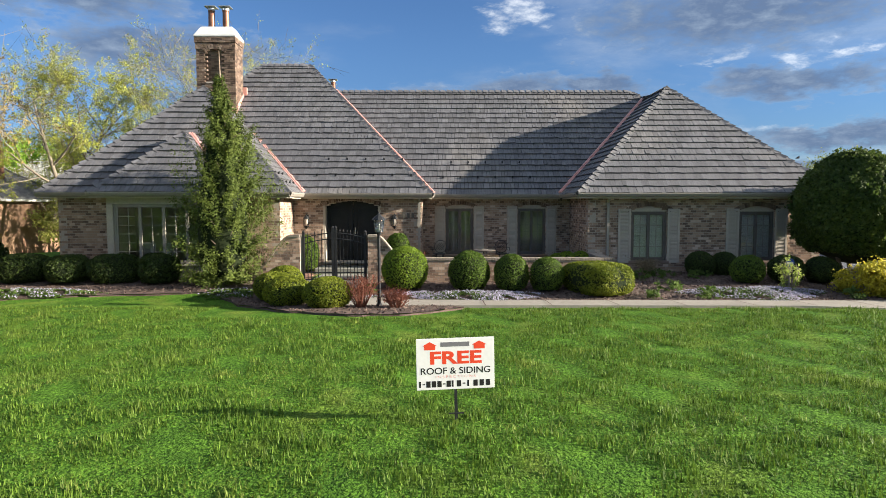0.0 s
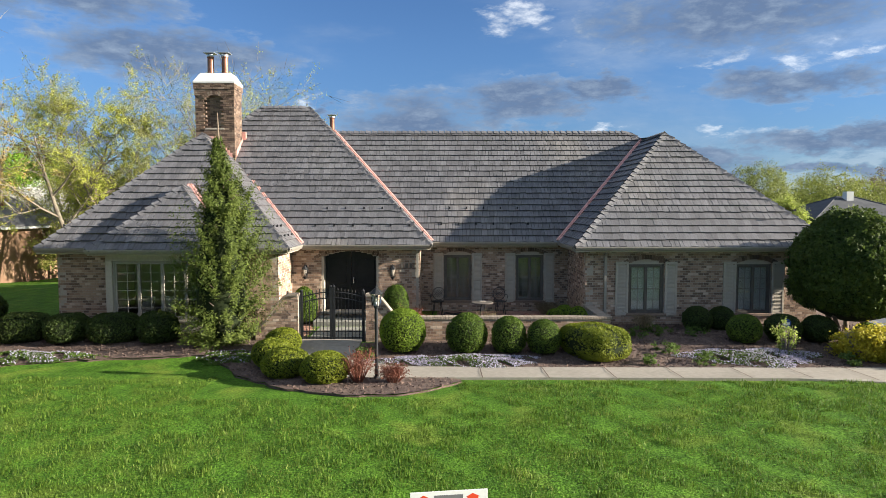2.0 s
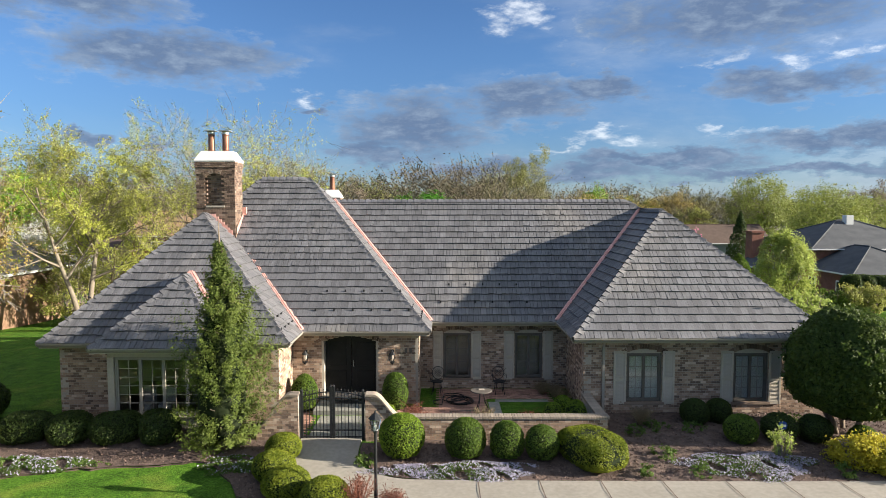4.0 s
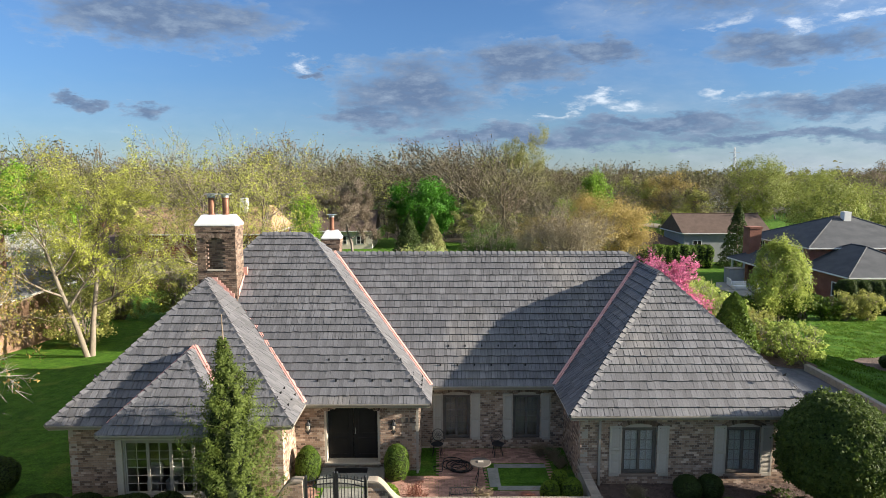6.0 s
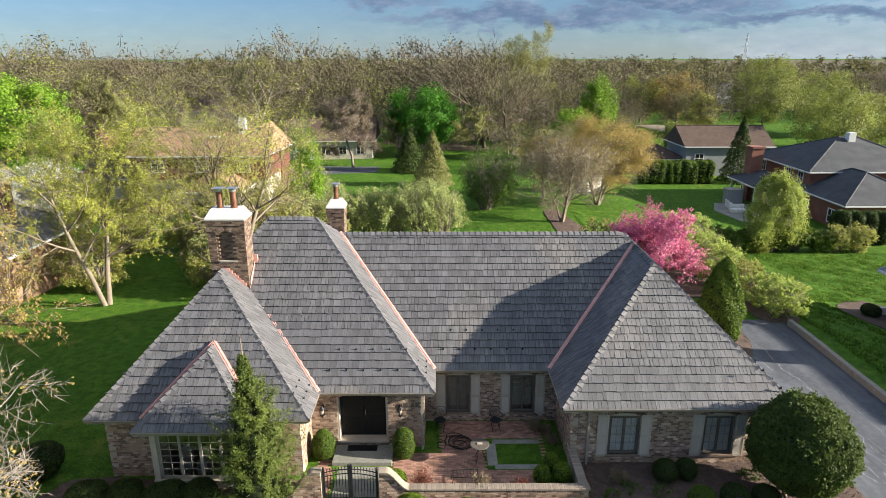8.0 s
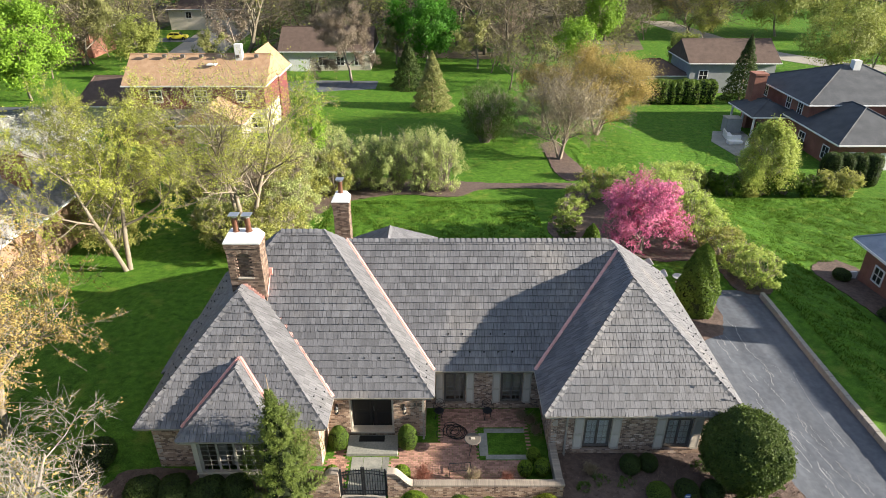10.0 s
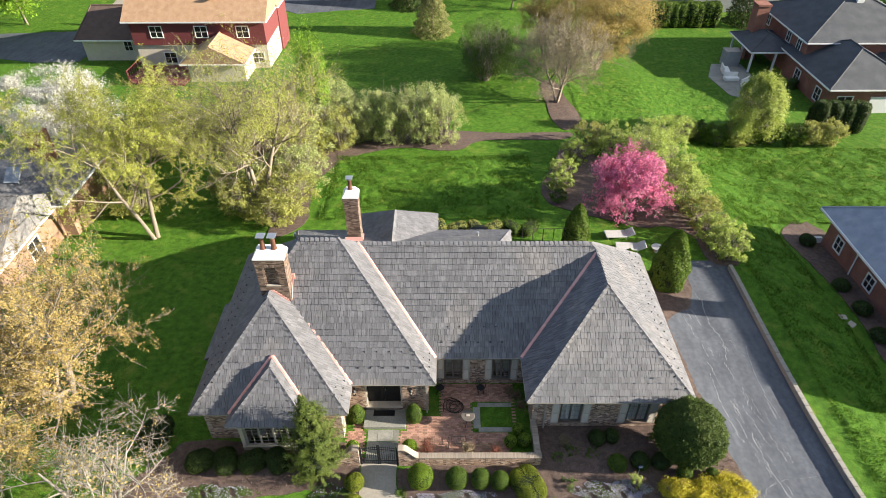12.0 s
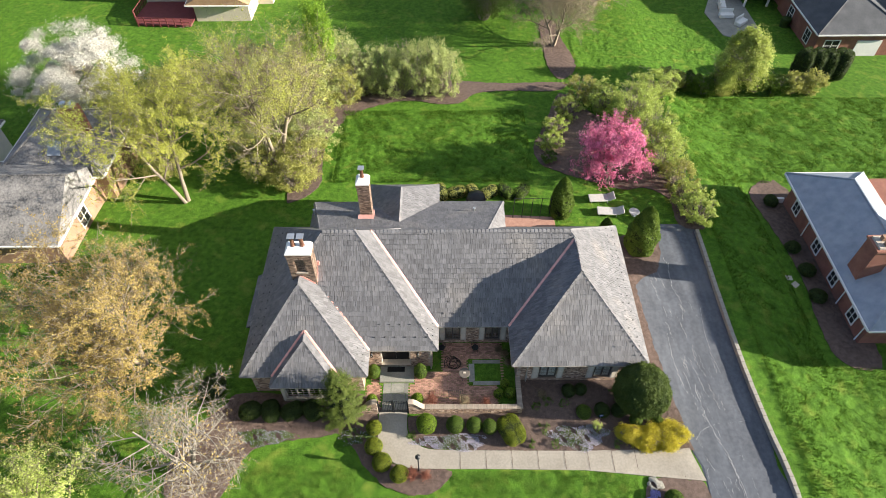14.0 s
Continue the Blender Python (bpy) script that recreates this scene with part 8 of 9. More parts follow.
# ---- neighbouring houses ----
def hip_roof(parent, x0, x1, y0, y1, z, rise, along, material, inset=None, thick=0.14, name="roof"):
    """A hipped (inset) or gabled (inset 0) roof as a solid with eaves."""
    if along == "x":
        k = (y1 - y0) / 2 if inset is None else inset
        a, b = (x0 + k, (y0 + y1) / 2), (x1 - k, (y0 + y1) / 2)
    else:
        k = (x1 - x0) / 2 if inset is None else inset
        a, b = ((x0 + x1) / 2, y0 + k), ((x0 + x1) / 2, y1 - k)
    c = [(x0, y0), (x1, y0), (x1, y1), (x0, y1)]
    vs = [(*p, z) for p in c] + [(*a, z + rise), (*b, z + rise)] + [(*p, z - thick) for p in c]
    if along == "x":
        fs = [(0, 1, 5, 4), (1, 2, 5), (2, 3, 4, 5), (3, 0, 4)]
    else:
        fs = [(0, 1, 4), (1, 2, 5, 4), (2, 3, 5), (3, 0, 4, 5)]
    fs += [(0, 6, 7, 1), (1, 7, 8, 2), (2, 8, 9, 3), (3, 9, 6, 0), (9, 8, 7, 6)]
    r_ = Geo().add(vs, fs).ob(name, material, parent)
    t = Geo()
    for (ax, ay), (bx_, by_) in zip(c, c[1:] + c[:1]):
        ox, oy = (0.09 if ax == bx_ else 0), (0.09 if ay == by_ else 0)
        sx = 1 if ax > (x0 + x1) / 2 else -1
        sy = 1 if ay > (y0 + y1) / 2 else -1
        t.box(min(ax, bx_) + (0 if not ox else (0 if sx > 0 else -0.09)), min(ay, by_) + (0 if not oy else (0 if sy > 0 else -0.09)), z - 0.16, max(ax, bx_) + (0 if not ox else (0.09 if sx > 0 else 0)), max(ay, by_) + (0 if not oy else (0.09 if sy > 0 else 0)), z - 0.02)
    t.ob("gutter", M_white, r_, "white gutter")
    caps_ = Geo().tube([(*a, z + rise + 0.02), (*b, z + rise + 0.02)], 0.09, 6)
    if k:
        pairs = ((c[0], a), (c[3], a), (c[1], b), (c[2], b)) if along == "x" else ((c[0], a), (c[1], a), (c[2], b), (c[3], b))
        for p, e_ in pairs:
            caps_.tube([(*p, z + 0.02), (*e_, z + rise + 0.02)], 0.08, 5)
    caps_.ob("ridge_cap", material, r_)
    return r_


def body(parent, x0, x1, y0, y1, z0, z1, material, name="wall", label=""):
    return Geo().box(x0, y0, z0, x1, y1, z1).ob(name, material, parent, label)


def gable_end(parent, x0, x1, y0, y1, z, rise, along, material):
    g = Geo()
    if along == "x":
        for x in (x0, x1):
            g.add([(x - 0.02, y0, z), (x - 0.02, y1, z), (x - 0.02, (y0 + y1) / 2, z + rise), (x + 0.02, y0, z), (x + 0.02, y1, z), (x + 0.02, (y0 + y1) / 2, z + rise)], [(0, 2, 1), (3, 4, 5), (0, 1, 4, 3), (1, 2, 5, 4), (2, 0, 3, 5)])
    else:
        for y in (y0, y1):
            g.add([(x0, y - 0.02, z), (x1, y - 0.02, z), ((x0 + x1) / 2, y - 0.02, z + rise), (x0, y + 0.02, z), (x1, y + 0.02, z), ((x0 + x1) / 2, y + 0.02, z + rise)], [(0, 1, 2), (3, 5, 4), (0, 3, 4, 1), (1, 4, 5, 2), (2, 5, 3, 0)])
    return g.ob("gable", material, parent)


def sash_window(parent, x, y, z, w, h, face="front"):
    """A white framed window with two panes, standing proud of a wall."""
    m = Matrix.Translation((x, y, z)) @ Matrix.Rotation({"front": 0, "left": -math.pi / 2, "right": math.pi / 2}[face], 4, "Z")
    t = 0.09
    g = Geo().box(-w / 2 - t, -0.07, -t, w / 2 + t, 0.02, 0, m).box(-w / 2 - t, -0.07, h, w / 2 + t, 0.02, h + t, m).box(-w / 2 - t, -0.07, 0, -w / 2, 0.02, h, m).box(w / 2, -0.07, 0, w / 2 + t, 0.02, h, m).box(-0.03, -0.06, 0, 0.03, 0.02, h, m).box(-w / 2, -0.06, h / 2 - 0.025, w / 2, 0.02, h / 2 + 0.025, m)
    o = g.ob("window", M_white, parent, "white framed window")
    for s in (-1, 1):
        Geo().box(min(0, s * w / 2) + 0.03, -0.035, 0.02, max(0, s * w / 2) - 0.03, 0.0, h - 0.02, m).ob("pane", M_black, o, "dark glass")
    return o


# red two-storey house behind
red = thing("house", "two-storey red and cream house with tan shingle roof", "house")
body(red, -35.2, -20.2, 71.0, 77.5, -1.9, 1.3, M_cream, label="cream lower wall")
body(red, -35.3, -20.1, 70.75, 77.6, 1.3, 4.0, M_red, label="red clapboard upper wall")
hip_roof(red, -35.9, -19.7, 70.3, 78.2, 4.1, 2.7, "x", M_tanroof, inset=0.0)
gable_end(red, -35.25, -20.12, 70.75, 77.6, 4.0, 2.55, "x", M_red)
for x in (-32.4, -27.3, -22.6):
    sash_window(red, x, 70.75, 2.2, 1.3, 1.2)
for x, z in ((-31.6, -0.9), (-24.0, -0.9), (-21.4, -0.9)):
    sash_window(red, x, 71.0, z, 1.3, 1.2)
sash_window(red, -20.1, 74.0, 4.3, 0.8, 1.2, "right")
for k in range(7):
    Geo().box(-34 + 2.1 * k, 73.3, 6.55, -33.6 + 2.1 * k, 73.7, 6.85).ob("roof_vent", M_frame, red)
Geo().box(-26.6, 72.2, 5.9, -25.6, 73.0, 6.02).ob("skylight", M_white, red)
Geo().box(-23.6, 73.4, 5.8, -22.8, 74.1, 8.0).ob("chimney", M_white, red, "white painted chimney")
garage = body(red, -43.0, -35.3, 73.8, 83.5, -1.9, 0.9, M_cream, label="cream garage wall")
hip_roof(red, -43.5, -35.2, 73.2, 84.2, 1.0, 2.3, "x", M_brownroof, inset=0.4)
sash_window(red, -37.6, 73.8, -0.5, 0.9, 1.1)
Geo().box(-36.5, 73.68, -1.8, -35.6, 73.82, 0.4).ob("door", M_white, red, "white side door")
body(red, -28.2, -22.0, 66.9, 71.0, -1.9, 0.75, M_cream)
hip_roof(red, -28.8, -21.6, 66.2, 71.2, 0.85, 1.9, "y", M_tanroof, inset=0.0)
gable_end(red, -28.2, -22.0, 66.92, 70.0, 0.75, 1.7, "y", M_cream)
hip_roof(red, -24.5, -19.4, 75.5, 82.0, 4.1, 2.6, "y", M_tanroof, inset=0.0)
body(red, -24.2, -20.0, 77.5, 81.7, -1.9, 4.0, M_red)
deck = thing("deck", "red stained wooden deck with railing", "deck")
Geo().prism([(-34.6, 65.8), (-28.5, 65.4), (-28.4, 70.9), (-35.0, 70.9), (-35.4, 67.2)], -1.3, -1.15).ob("deck_floor", M_red, deck)
rim = [(-35.3, 70.8), (-35.4, 67.2), (-34.6, 65.8), (-28.6, 65.4)]
for z in (-0.35, -0.75):
    Geo().tube([(*p, z) for p in rim], 0.045, 5).ob("rail", M_red, deck)
for (x0, y0), (x1, y1) in zip(rim, rim[1:]):
    for k in range(7):
        x, y = x0 + (x1 - x0) * k / 7, y0 + (y1 - y0) * k / 7
        Geo().box(x - 0.05, y - 0.05, -1.9, x + 0.05, y + 0.05, -0.3).ob("post", M_red, deck)
tagged(sheet("road_far", [(-49, 73), (-44, 73.4), (-43.6, 80), (-49, 85), (-60, 84), (-60, 76)], M_drive, 0.04, 2.5), "dark asphalt driveway of the red house", "driveway")
tagged(sheet("road_street", [(-49.5, 94), (-40, 92), (-43, 150), (-46, 178), (-60, 178), (-55.0, 150)], M_walk, 0.04, 4.0), "pale grey residential street", "road")
tagged(sheet("road_right", [(50, 165), (55, 140), (60, 120), (70, 108), (100, 104), (100, 109), (74, 114), (66, 124), (61, 142), (57, 166)], M_walk, 0.04, 4.0), "pale grey residential street behind the brick house", "road")
tagged(sheet("road_court", [(-21, 92), (-10, 94), (-10, 99), (-21, 100), (-30, 99)], M_drive, 0.04, 2.5), "grey asphalt driveway before the far house", "driveway")

# brick house behind to the right
brown = thing("house", "two-storey brick house with charcoal hipped roofs", "house")
body(brown, 40.1, 54.7, 67.4, 80.0, -2.4, 2.7, M_redbrick)
hip_roof(brown, 39.6, 55.2, 66.9, 80.5, 2.8, 2.9, "x", M_darkroof)
body(brown, 39.7, 48.4, 59.9, 70.0, -2.4, 0.7, M_redbrick)
hip_roof(brown, 39.2, 48.9, 59.4, 71.5, 0.8, 2.4, "y", M_darkroof)
body(brown, 48.4, 56.0, 61.5, 68.0, -2.4, 0.7, M_redbrick)
hip_roof(brown, 47.0, 57.0, 61.0, 68.6, 0.8, 2.0, "x", M_darkroof)
hip_roof(brown, 35.5, 41.2, 70.2, 76.9, 0.5, 1.2, "y", M_darkroof)
Geo().box(46.9, 72.6, 4.9, 47.7, 73.4, 6.3).ob("chimney", M_white, brown, "small white chimney")
for y in (69.2, 71.8, 77.5):
    sash_window(brown, 40.1, y, 1.2, 0.9, 1.2, "left")
for x in (42.0, 45.0):
    sash_window(brown, x + 8, 67.4, 1.2, 1.0, 1.2)
for y in (62.0, 66.8):
    sash_window(brown, 39.7, y, -1.5, 1.1, 1.3, "left")
for x in (41.4,):
    sash_window(brown, x, 59.9, -1.4, 1.5, 1.2)
Geo().box(44.0, 59.8, -2.2, 46.6, 59.92, -0.2).ob("door", M_white, brown, "white garage door")
Geo().box(37.0, 74.6, -2.3, 38.4, 76.2, 4.2).box(36.9, 74.5, 4.2, 38.5, 76.3, 4.4).ob("chimney", M_redbrick, brown)
for x, y in ((35.9, 70.5), (35.9, 73.4), (35.9, 76.4), (38.6, 70.5)):
    Geo().box(x - 0.1, y - 0.1, -2.4, x + 0.1, y + 0.1, 0.5).ob("porch_post", M_white, brown, "white porch post")
tagged(sheet("patio_far", [(31.5, 64), (36, 61.5), (36, 73), (32.5, 73), (30.8, 69)], M_stone, 0.06, 1.5), "pale stone patio behind the brick house", "patio")
ac = thing("storage_box", "tall grey outdoor storage cabinet", "cabinet", at=Matrix.Translation((34.6, 73.0, gz(34.6, 73))))
Geo().box(-0.9, -0.7, 0, 0.9, 0.7, 1.7).ob("body", M_greysiding, ac, bevel=0.04)
Geo().box(-0.95, -0.75, 1.7, 0.95, 0.75, 1.8).ob("lid", M_tie, ac, bevel=0.03)
for i, (x, y) in enumerate(((33.0, 68.0), (34.2, 66.4), (33.2, 70.4))):
    s = thing("patio_sofa", "white cushioned patio seat on stone paving", "chair", "far patio seats", pose(x, y, gz(x, y) + 0.06, 0, 0, 40 * i))
    Geo().box(-0.8, -0.4, 0, 0.8, 0.4, 0.42).ob("seat", M_white, s, bevel=0.05)
    Geo().box(-0.8, 0.28, 0.42, 0.8, 0.42, 0.85).ob("backrest", M_white, s, bevel=0.04)
bin_ = thing("compost_bin", "dark green plastic bin beside the patio", "bin", at=Matrix.Translation((39.0, 65.9, gz(39, 65.9))))
Geo().lathe([(0.5, 0), (0.55, 0.9), (0.5, 1.0), (0.1, 1.1)], 14).ob("body", M_yew, bin_)

# blue-grey roofed house to the right
blue = thing("house", "low brick house with blue-grey shingle roof", "house")
body(blue, 27.9, 40.0, 22.7, 36.3, -1.2, 2.0, M_redbrick)
# unseen wing, added to throw the shadow over side lawn and drive
body(blue, 33.2, 43.0, 20.0, 29.0, -1.2, 3.5, M_redbrick)
hip_roof(blue, 27.2, 33.3, 22.1, 36.9, 2.1, 2.1, "y", M_blueroof)
# its height and gable are chosen for the shadow's outline
hip_roof(blue, 32.5, 44.0, 19.3, 29.4, 3.6, 3.4, "y", M_blueroof, inset=0.0)
gable_end(blue, 33.2, 43.0, 20.02, 28.98, 3.5, 2.9, "y", M_redbrick)
bch = Geo().box(27.75, 25.9, 2.0, 29.0, 27.2, 5.3).box(27.66, 25.8, 5.3, 29.1, 27.3, 5.45).ob("chimney", M_redbrick, blue)
Geo().box(27.85, 26.0, 5.45, 28.9, 27.1, 5.6).ob("crown", M_cast, bch, "pale cement crown")
for fy_ in (26.25, 26.75):
    Geo().box(28.2, fy_ - 0.15, 5.6, 28.55, fy_ + 0.15, 5.95).ob("flue", M_orangebrick, bch)
for y in (34.6, 30.6, 27.6, 24.4):
    sash_window(blue, 27.9, y, 0.0, 0.8, 0.95, "left")
for y in (32.5, 26.0, 23.0):
    Geo().tube([(27.25, y, 2.0), (27.8, y, 1.6), (27.82, y, -0.9)], 0.05, 6).ob("downspout", M_white, blue, "white downspout")
Geo().box(26.6, 36.4, -0.95, 27.9, 36.6, -0.3).ob("fence_panel", M_white, blue)
for i, (x, y) in enumerate(((25.2, 28.2), (25.5, 27.6))):
    st = Geo().prism([(-0.28, -0.2), (0.25, -0.22), (0.3, 0.18), (-0.22, 0.24)], 0, 0.05).ob("stepping_stone", M_cast, None, bevel=0.015)
    st.matrix_basis = pose(x, y, gz(x, y), 0, 0, 40 * i)
    tagged(st, "pale stepping stone in the lawn", "stone")
drain = Geo().prism([(-0.5, -0.2), (0.5, -0.2), (0.5, 0.2), (-0.5, 0.2)], 0, 0.05).ob("drain_cover", M_steel, None, bevel=0.01)
drain.matrix_basis = pose(25.6, 45.6, gz(25.6, 45.6), 0, 0, 8)
tagged(drain, "grey metal drain cover in the lawn", "drain cover")

# weathered-slate house to the left
left = thing("house", "brick house with weathered pale slate roofs", "house")
body(left, -45.0, -27.5, 29.4, 37.0, -0.4, 3.0, M_orangebrick)
hip_roof(left, -46.0, -26.9, 28.8, 37.6, 3.1, 2.6, "x", M_oldroof, inset=0.0)
gable_end(left, -45.0, -27.52, 29.4, 37.0, 3.0, 2.4, "x", M_orangebrick)
body(left, -34.0, -26.6, 36.6, 43.5, -0.4, 3.2, M_orangebrick)
hip_roof(left, -34.5, -26.1, 35.6, 44.2, 3.3, 2.9, "y", M_oldroof)
lch = Geo().box(-29.2, 39.0, 3.0, -27.9, 39.9, 7.0).ob("chimney", M_redbrick, left)
for dx in (0.35, 0.95):
    Geo().box(-29.2 + dx - 0.2, 39.2, 7.0, -29.2 + dx + 0.2, 39.7, 7.35).ob("flue", M_steel, lch)
sash_window(left, -27.5, 33.2, 0.8, 1.2, 1.3, "right")
Geo().box(-0.5, -0.6, -0.05, 0.5, 0.6, 0.1, Matrix.Translation((-29.9, 37.4, 4.62)) @ Matrix.Rotation(radians(34.6), 4, "X")).ob("skylight", M_blueroof, left)
body(left, -42.0, -38.0, 39.0, 43.0, -0.4, 2.6, M_white)
hip_roof(left, -42.4, -37.6, 38.6, 43.4, 2.7, 1.8, "y", M_oldroof)

# farther houses
grey = thing("house", "grey sided house beyond the hedge", "house")
body(grey, 36.5, 49.0, 93.5, 102, -2.8, 1.8, M_greysiding)
hip_roof(grey, 36.0, 49.5, 93.0, 102.5, 1.9, 2.6, "x", M_brownroof, inset=0.0)
gable_end(grey, 36.52, 49.0, 93.5, 102, 1.8, 2.5, "x", M_greysiding)
body(grey, 28.5, 36.5, 95, 101, -2.8, -0.3, M_greysiding)
hip_roof(grey, 28.0, 37.0, 94.4, 101.6, -0.2, 1.8, "x", M_brownroof)
for x in (38.5, 44, 47):
    sash_window(grey, x, 93.5, -0.6, 1.2, 1.3)
far_house = thing("house", "tan house with brown roof behind the trees", "house")
body(far_house, -26.5, -12.0, 107, 116, -2.6, 1.0, M_cream)
hip_roof(far_house, -27.2, -11.4, 106.4, 116.6, 1.1, 3.2, "x", M_brownroof, inset=0.0)
gable_end(far_house, -26.5, -12.0, 107, 116, 1.0, 3.0, "x", M_cream)
Geo().box(-25.5, 106.86, -2.4, -22.0, 107.02, -0.2).ob("garage_door", M_white, far_house, "white garage door")
for x in (-20, -17, -14):
    sash_window(far_house, x, 107, -1.2, 1.2, 1.3)
for i, (x, y, w, d, mw_, mr) in enumerate(((-62, 150, 18, 10, M_cream, M_brownroof), (118, 232, 16, 9, M_cream, M_darkroof), (128, 160, 16, 9, M_redbrick, M_darkroof), (-80, 118, 16, 9, M_redbrick, M_brownroof), (96, 238, 16, 9, M_white, M_darkroof))):
    o = thing("house", "distant house among the trees", "house", "distant houses")
    z = gz(x, y)
    body(o, x, x + w, y, y + d, z - 0.3, z + 4.6, mw_)
    hip_roof(o, x - 0.6, x + w + 0.6, y - 0.6, y + d + 0.6, z + 4.6, 2.8, "x", mr)
    for k in (0.25, 0.5, 0.75):
        sash_window(o, x + w * k, y, z + 2.6, 1.2, 1.3)

# white playhouse on the lawn behind
shed = thing("garden_shed", "small white playhouse with gabled roof", "shed", at=Matrix.Translation((18.6, 78.6, gz(18.6, 78.6))) @ Matrix.Rotation(0.5, 4, "Z") @ Matrix.Diagonal((1.25, 1.25, 1.25, 1)))
Geo().box(-0.9, -0.9, 0, 0.9, 0.9, 1.7).ob("wall", M_white, shed)
Geo().add([(-1.05, -1.05, 1.65), (1.05, -1.05, 1.65), (0, -1.05, 2.6), (-1.05, 1.05, 1.65), (1.05, 1.05, 1.65), (0, 1.05, 2.6)], [(0, 1, 2), (3, 5, 4), (1, 4, 5, 2), (0, 2, 5, 3), (0, 3, 4, 1)]).ob("roof", M_cap, shed)
Geo().box(-0.4, -0.93, 0.05, 0.4, -0.89, 1.5).ob("door", M_cream, shed)

# ---- behind the house ----
def lounger(x, y, rot):
    t = thing("sun_lounger", "low grey weathered sun lounger on the lawn", "lounger", "sun loungers", pose(x, y, gz(x, y), 0, 0, rot))
    Geo().box(-1.0, -0.42, 0.28, 0.5, 0.42, 0.38).ob("cushion", M_greyplastic, t, bevel=0.03)
    Geo().box(0.0, -0.42, -0.04, 0.6, 0.42, 0.05, Matrix.Translation((0.5, 0, 0.32)) @ Matrix.Rotation(radians(-28), 4, "Y")).ob("backrest", M_greyplastic, t, bevel=0.03)
    for sx in (-0.8, 0.5):
        for sy in (-0.28, 0.28):
            Geo().box(sx - 0.03, sy - 0.03, 0, sx + 0.03, sy + 0.03, 0.3).ob("leg", M_steel, t)


lounger(12.6, 35.6, 2)
lounger(13.0, 34.0, -4)
side_table = thing("side_table", "small round grey outdoor table", "table", at=Matrix.Translation((14.9, 34.0, gz(14.9, 34))))
Geo().lathe([(0.4, 0.42), (0.42, 0.44), (0.4, 0.46)], 16).ob("tabletop", M_greyplastic, side_table)
Geo().lathe([(0.2, 0), (0.05, 0.05), (0.04, 0.42)], 10).ob("leg", M_steel, side_table)
grill = thing("covered_grill", "black covered grill behind the house", "grill", at=Matrix.Translation((2.6, 35.2, gz(2.6, 35.2))))
Geo().lathe([(0.75, 0), (0.8, 0.5), (0.7, 0.9), (0.2, 1.05), (0.0, 1.06)], 14).ob("cover", M_black, grill, smooth=True)
rack = thing("trellis_frame", "thin dark metal trellis frame behind the house", "trellis", at=Matrix.Translation((6.8, 33.6, gz(6.8, 33.6))))
for k in range(5):
    Geo().tube([(-1.4 + 0.7 * k, 0, 0), (-1.4 + 0.7 * k, 0, 2.1)], 0.025, 5).ob("upright", M_iron, rack)
Geo().tube([(-1.4, 0, 2.1), (1.4, 0, 2.1)], 0.025, 5).ob("top_bar", M_iron, rack)
tagged(sheet("patio_back", [(4.6, 30.3), (8.6, 30.3), (8.6, 33.6), (4.6, 33.9)], M_paver, 0.05, 0.8), "brown brick back terrace", "patio")
for i in range(6):
    clipped("hedge_plant", -0.2 + 1.3 * i, 36.3, 0.85, 0.5, 0.42, M_lime if i < 4 else M_box, "low clipped hedge plant behind the house", n=1300, size=0.05, seed=500 + i, amount=0.1, square=0.6, group="low back hedge")

# lattice power pylon on the horizon
mast = thing("radio_mast", "thin lattice power pylon far beyond the trees", "mast", at=Matrix.Translation((223, 480, -2)))
for sx in (-1, 1):
    for sy in (-1, 1):
        Geo().tube([(1.2 * sx, 1.2 * sy, 0), (0.3 * sx, 0.3 * sy, 32)], 0.16, 4).ob("leg", M_steel, mast)
for k in range(9):
    z = 2 + 3.4 * k
    w = 1.2 - 0.9 * z / 32
    Geo().tube([(-w, -w, z), (w, -w, z + 2), (w, w, z), (-w, w, z + 2), (-w, -w, z)], 0.1, 4).ob("brace", M_steel, mast)
for z in (23, 28):
    Geo().box(-4, -0.15, z, 4, 0.15, z + 0.3).ob("arm", M_steel, mast)

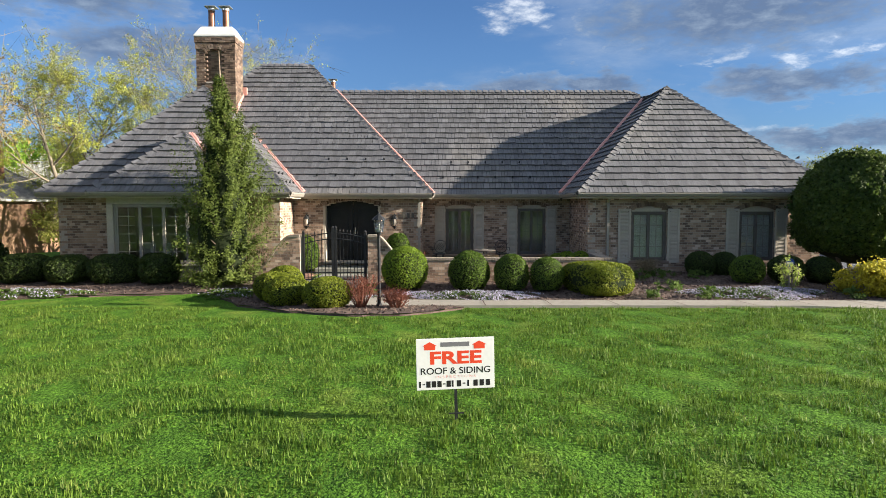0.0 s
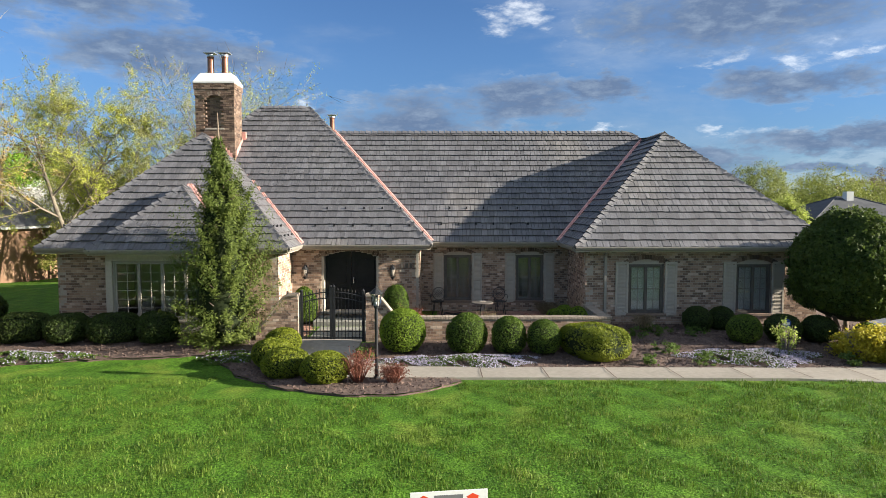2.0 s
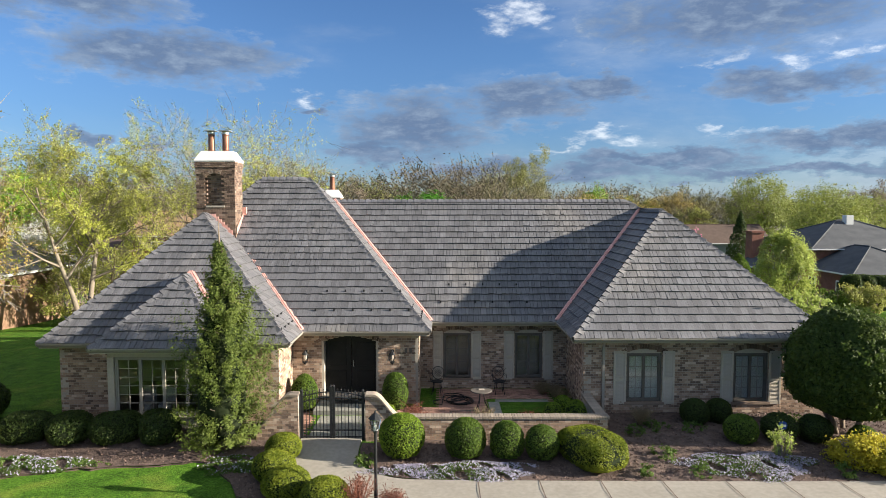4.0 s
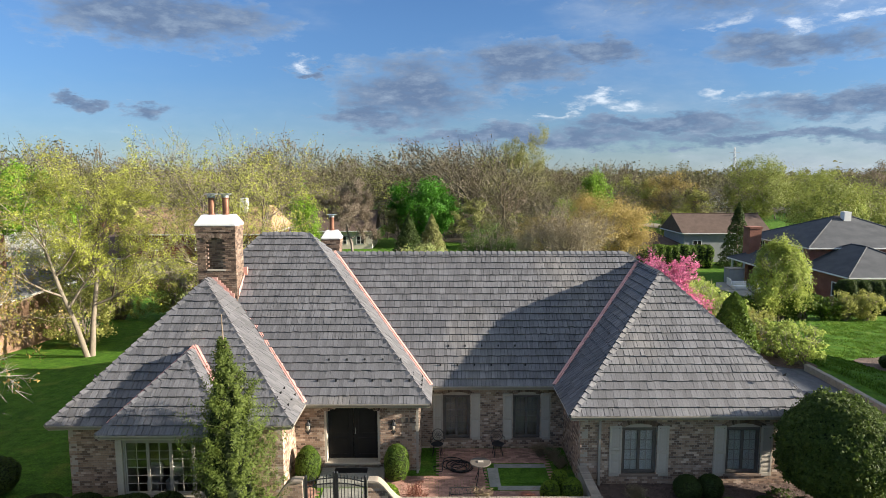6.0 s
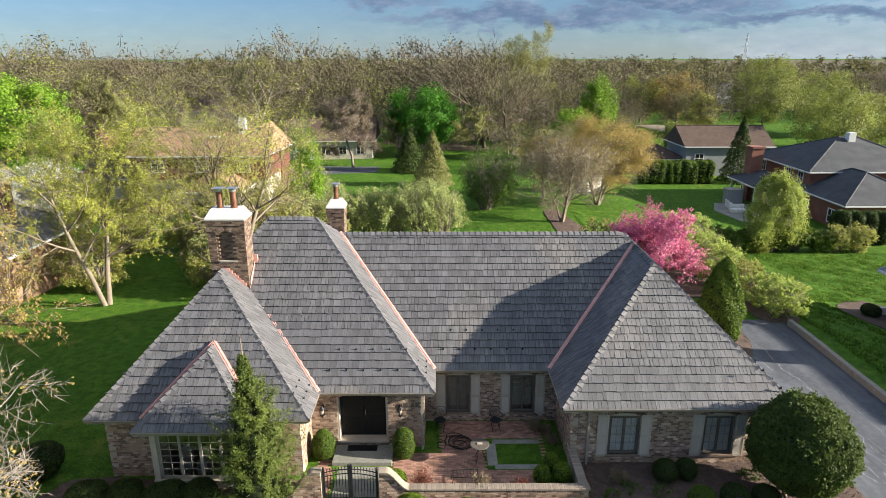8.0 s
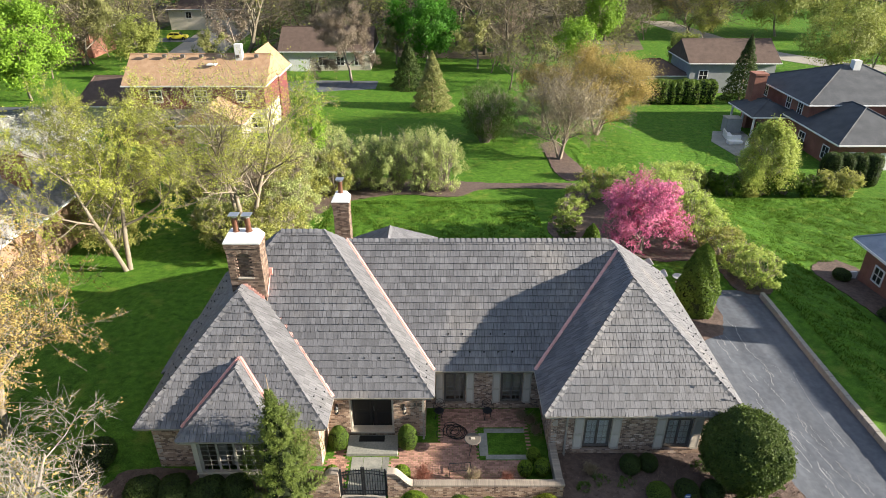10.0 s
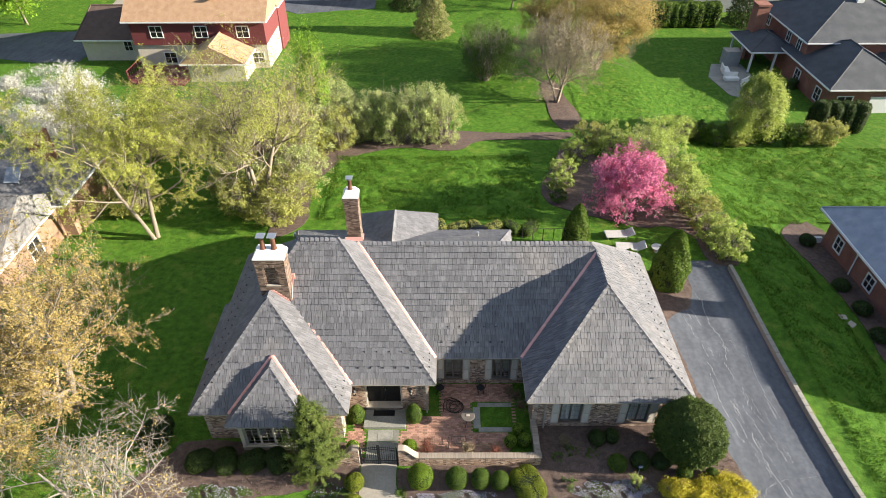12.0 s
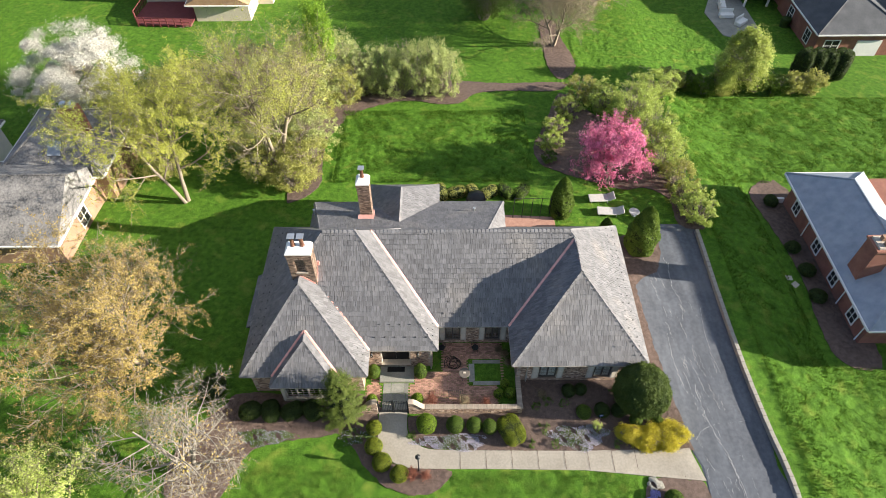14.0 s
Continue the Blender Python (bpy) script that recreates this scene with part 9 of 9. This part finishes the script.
# small car on the drive across the street
tagged(sheet("road_side", [(-60.5, 134.5), (-51.5, 134.5), (-51.8, 139.5), (-60.5, 139.5)], M_drive, 0.045, 2.0), "grey driveway beside the street", "driveway")
car = thing("car", "small bright yellow hatchback parked on a driveway", "car", at=pose(-55.6, 137.0, gz(-55.6, 137.0) + 0.05, 0, 0, 6))
side_ = [(-2.0, 0.35), (2.0, 0.35), (2.05, 0.75), (1.85, 0.95), (0.95, 1.02), (0.35, 1.48), (-1.35, 1.52), (-1.95, 1.05), (-2.05, 0.8)]
k = len(side_)
shell = Geo().add([(x, -0.82, z) for x, z in side_] + [(x, 0.82, z) for x, z in side_], [tuple(range(k)), tuple(range(2 * k - 1, k - 1, -1))] + [(i, k + i, k + (i + 1) % k, (i + 1) % k) for i in range(k)])
car_body = shell.ob("body", M_carpaint, car, "glossy yellow paint", bevel=0.05)
for s_ in (-1, 1):
    Geo().add([(0.75, 0.83 * s_, 1.04), (0.3, 0.83 * s_, 1.40), (-0.45, 0.83 * s_, 1.43), (-0.45, 0.83 * s_, 1.04)], [(0, 1, 2, 3)]).ob("side_window", M_black, car_body, "dark glass")
    Geo().add([(-0.55, 0.83 * s_, 1.04), (-0.55, 0.83 * s_, 1.43), (-1.3, 0.83 * s_, 1.44), (-1.7, 0.83 * s_, 1.06)], [(0, 1, 2, 3)]).ob("side_window", M_black, car_body, "dark glass")
    for x in (-1.3, 1.3):
        wheel = Geo().lathe([(0.2, -0.1), (0.33, -0.1), (0.35, 0.0), (0.33, 0.1), (0.2, 0.1)], 16, Matrix.Translation((x, 0.78 * s_, 0.33)) @ Matrix.Rotation(math.pi / 2, 4, "X")).ob("wheel", M_black, car)
        Geo().lathe([(0.0, -0.08), (0.2, -0.08), (0.2, 0.08), (0.0, 0.08)], 12, Matrix.Translation((x, 0.8 * s_, 0.33)) @ Matrix.Rotation(math.pi / 2, 4, "X")).ob("rim", M_steel, wheel, "grey rim")
Geo().add([(1.0, -0.7, 1.03), (1.0, 0.7, 1.03), (0.42, 0.62, 1.47), (0.42, -0.62, 1.47)], [(0, 1, 2, 3)]).ob("windscreen", M_black, car_body, "dark glass")
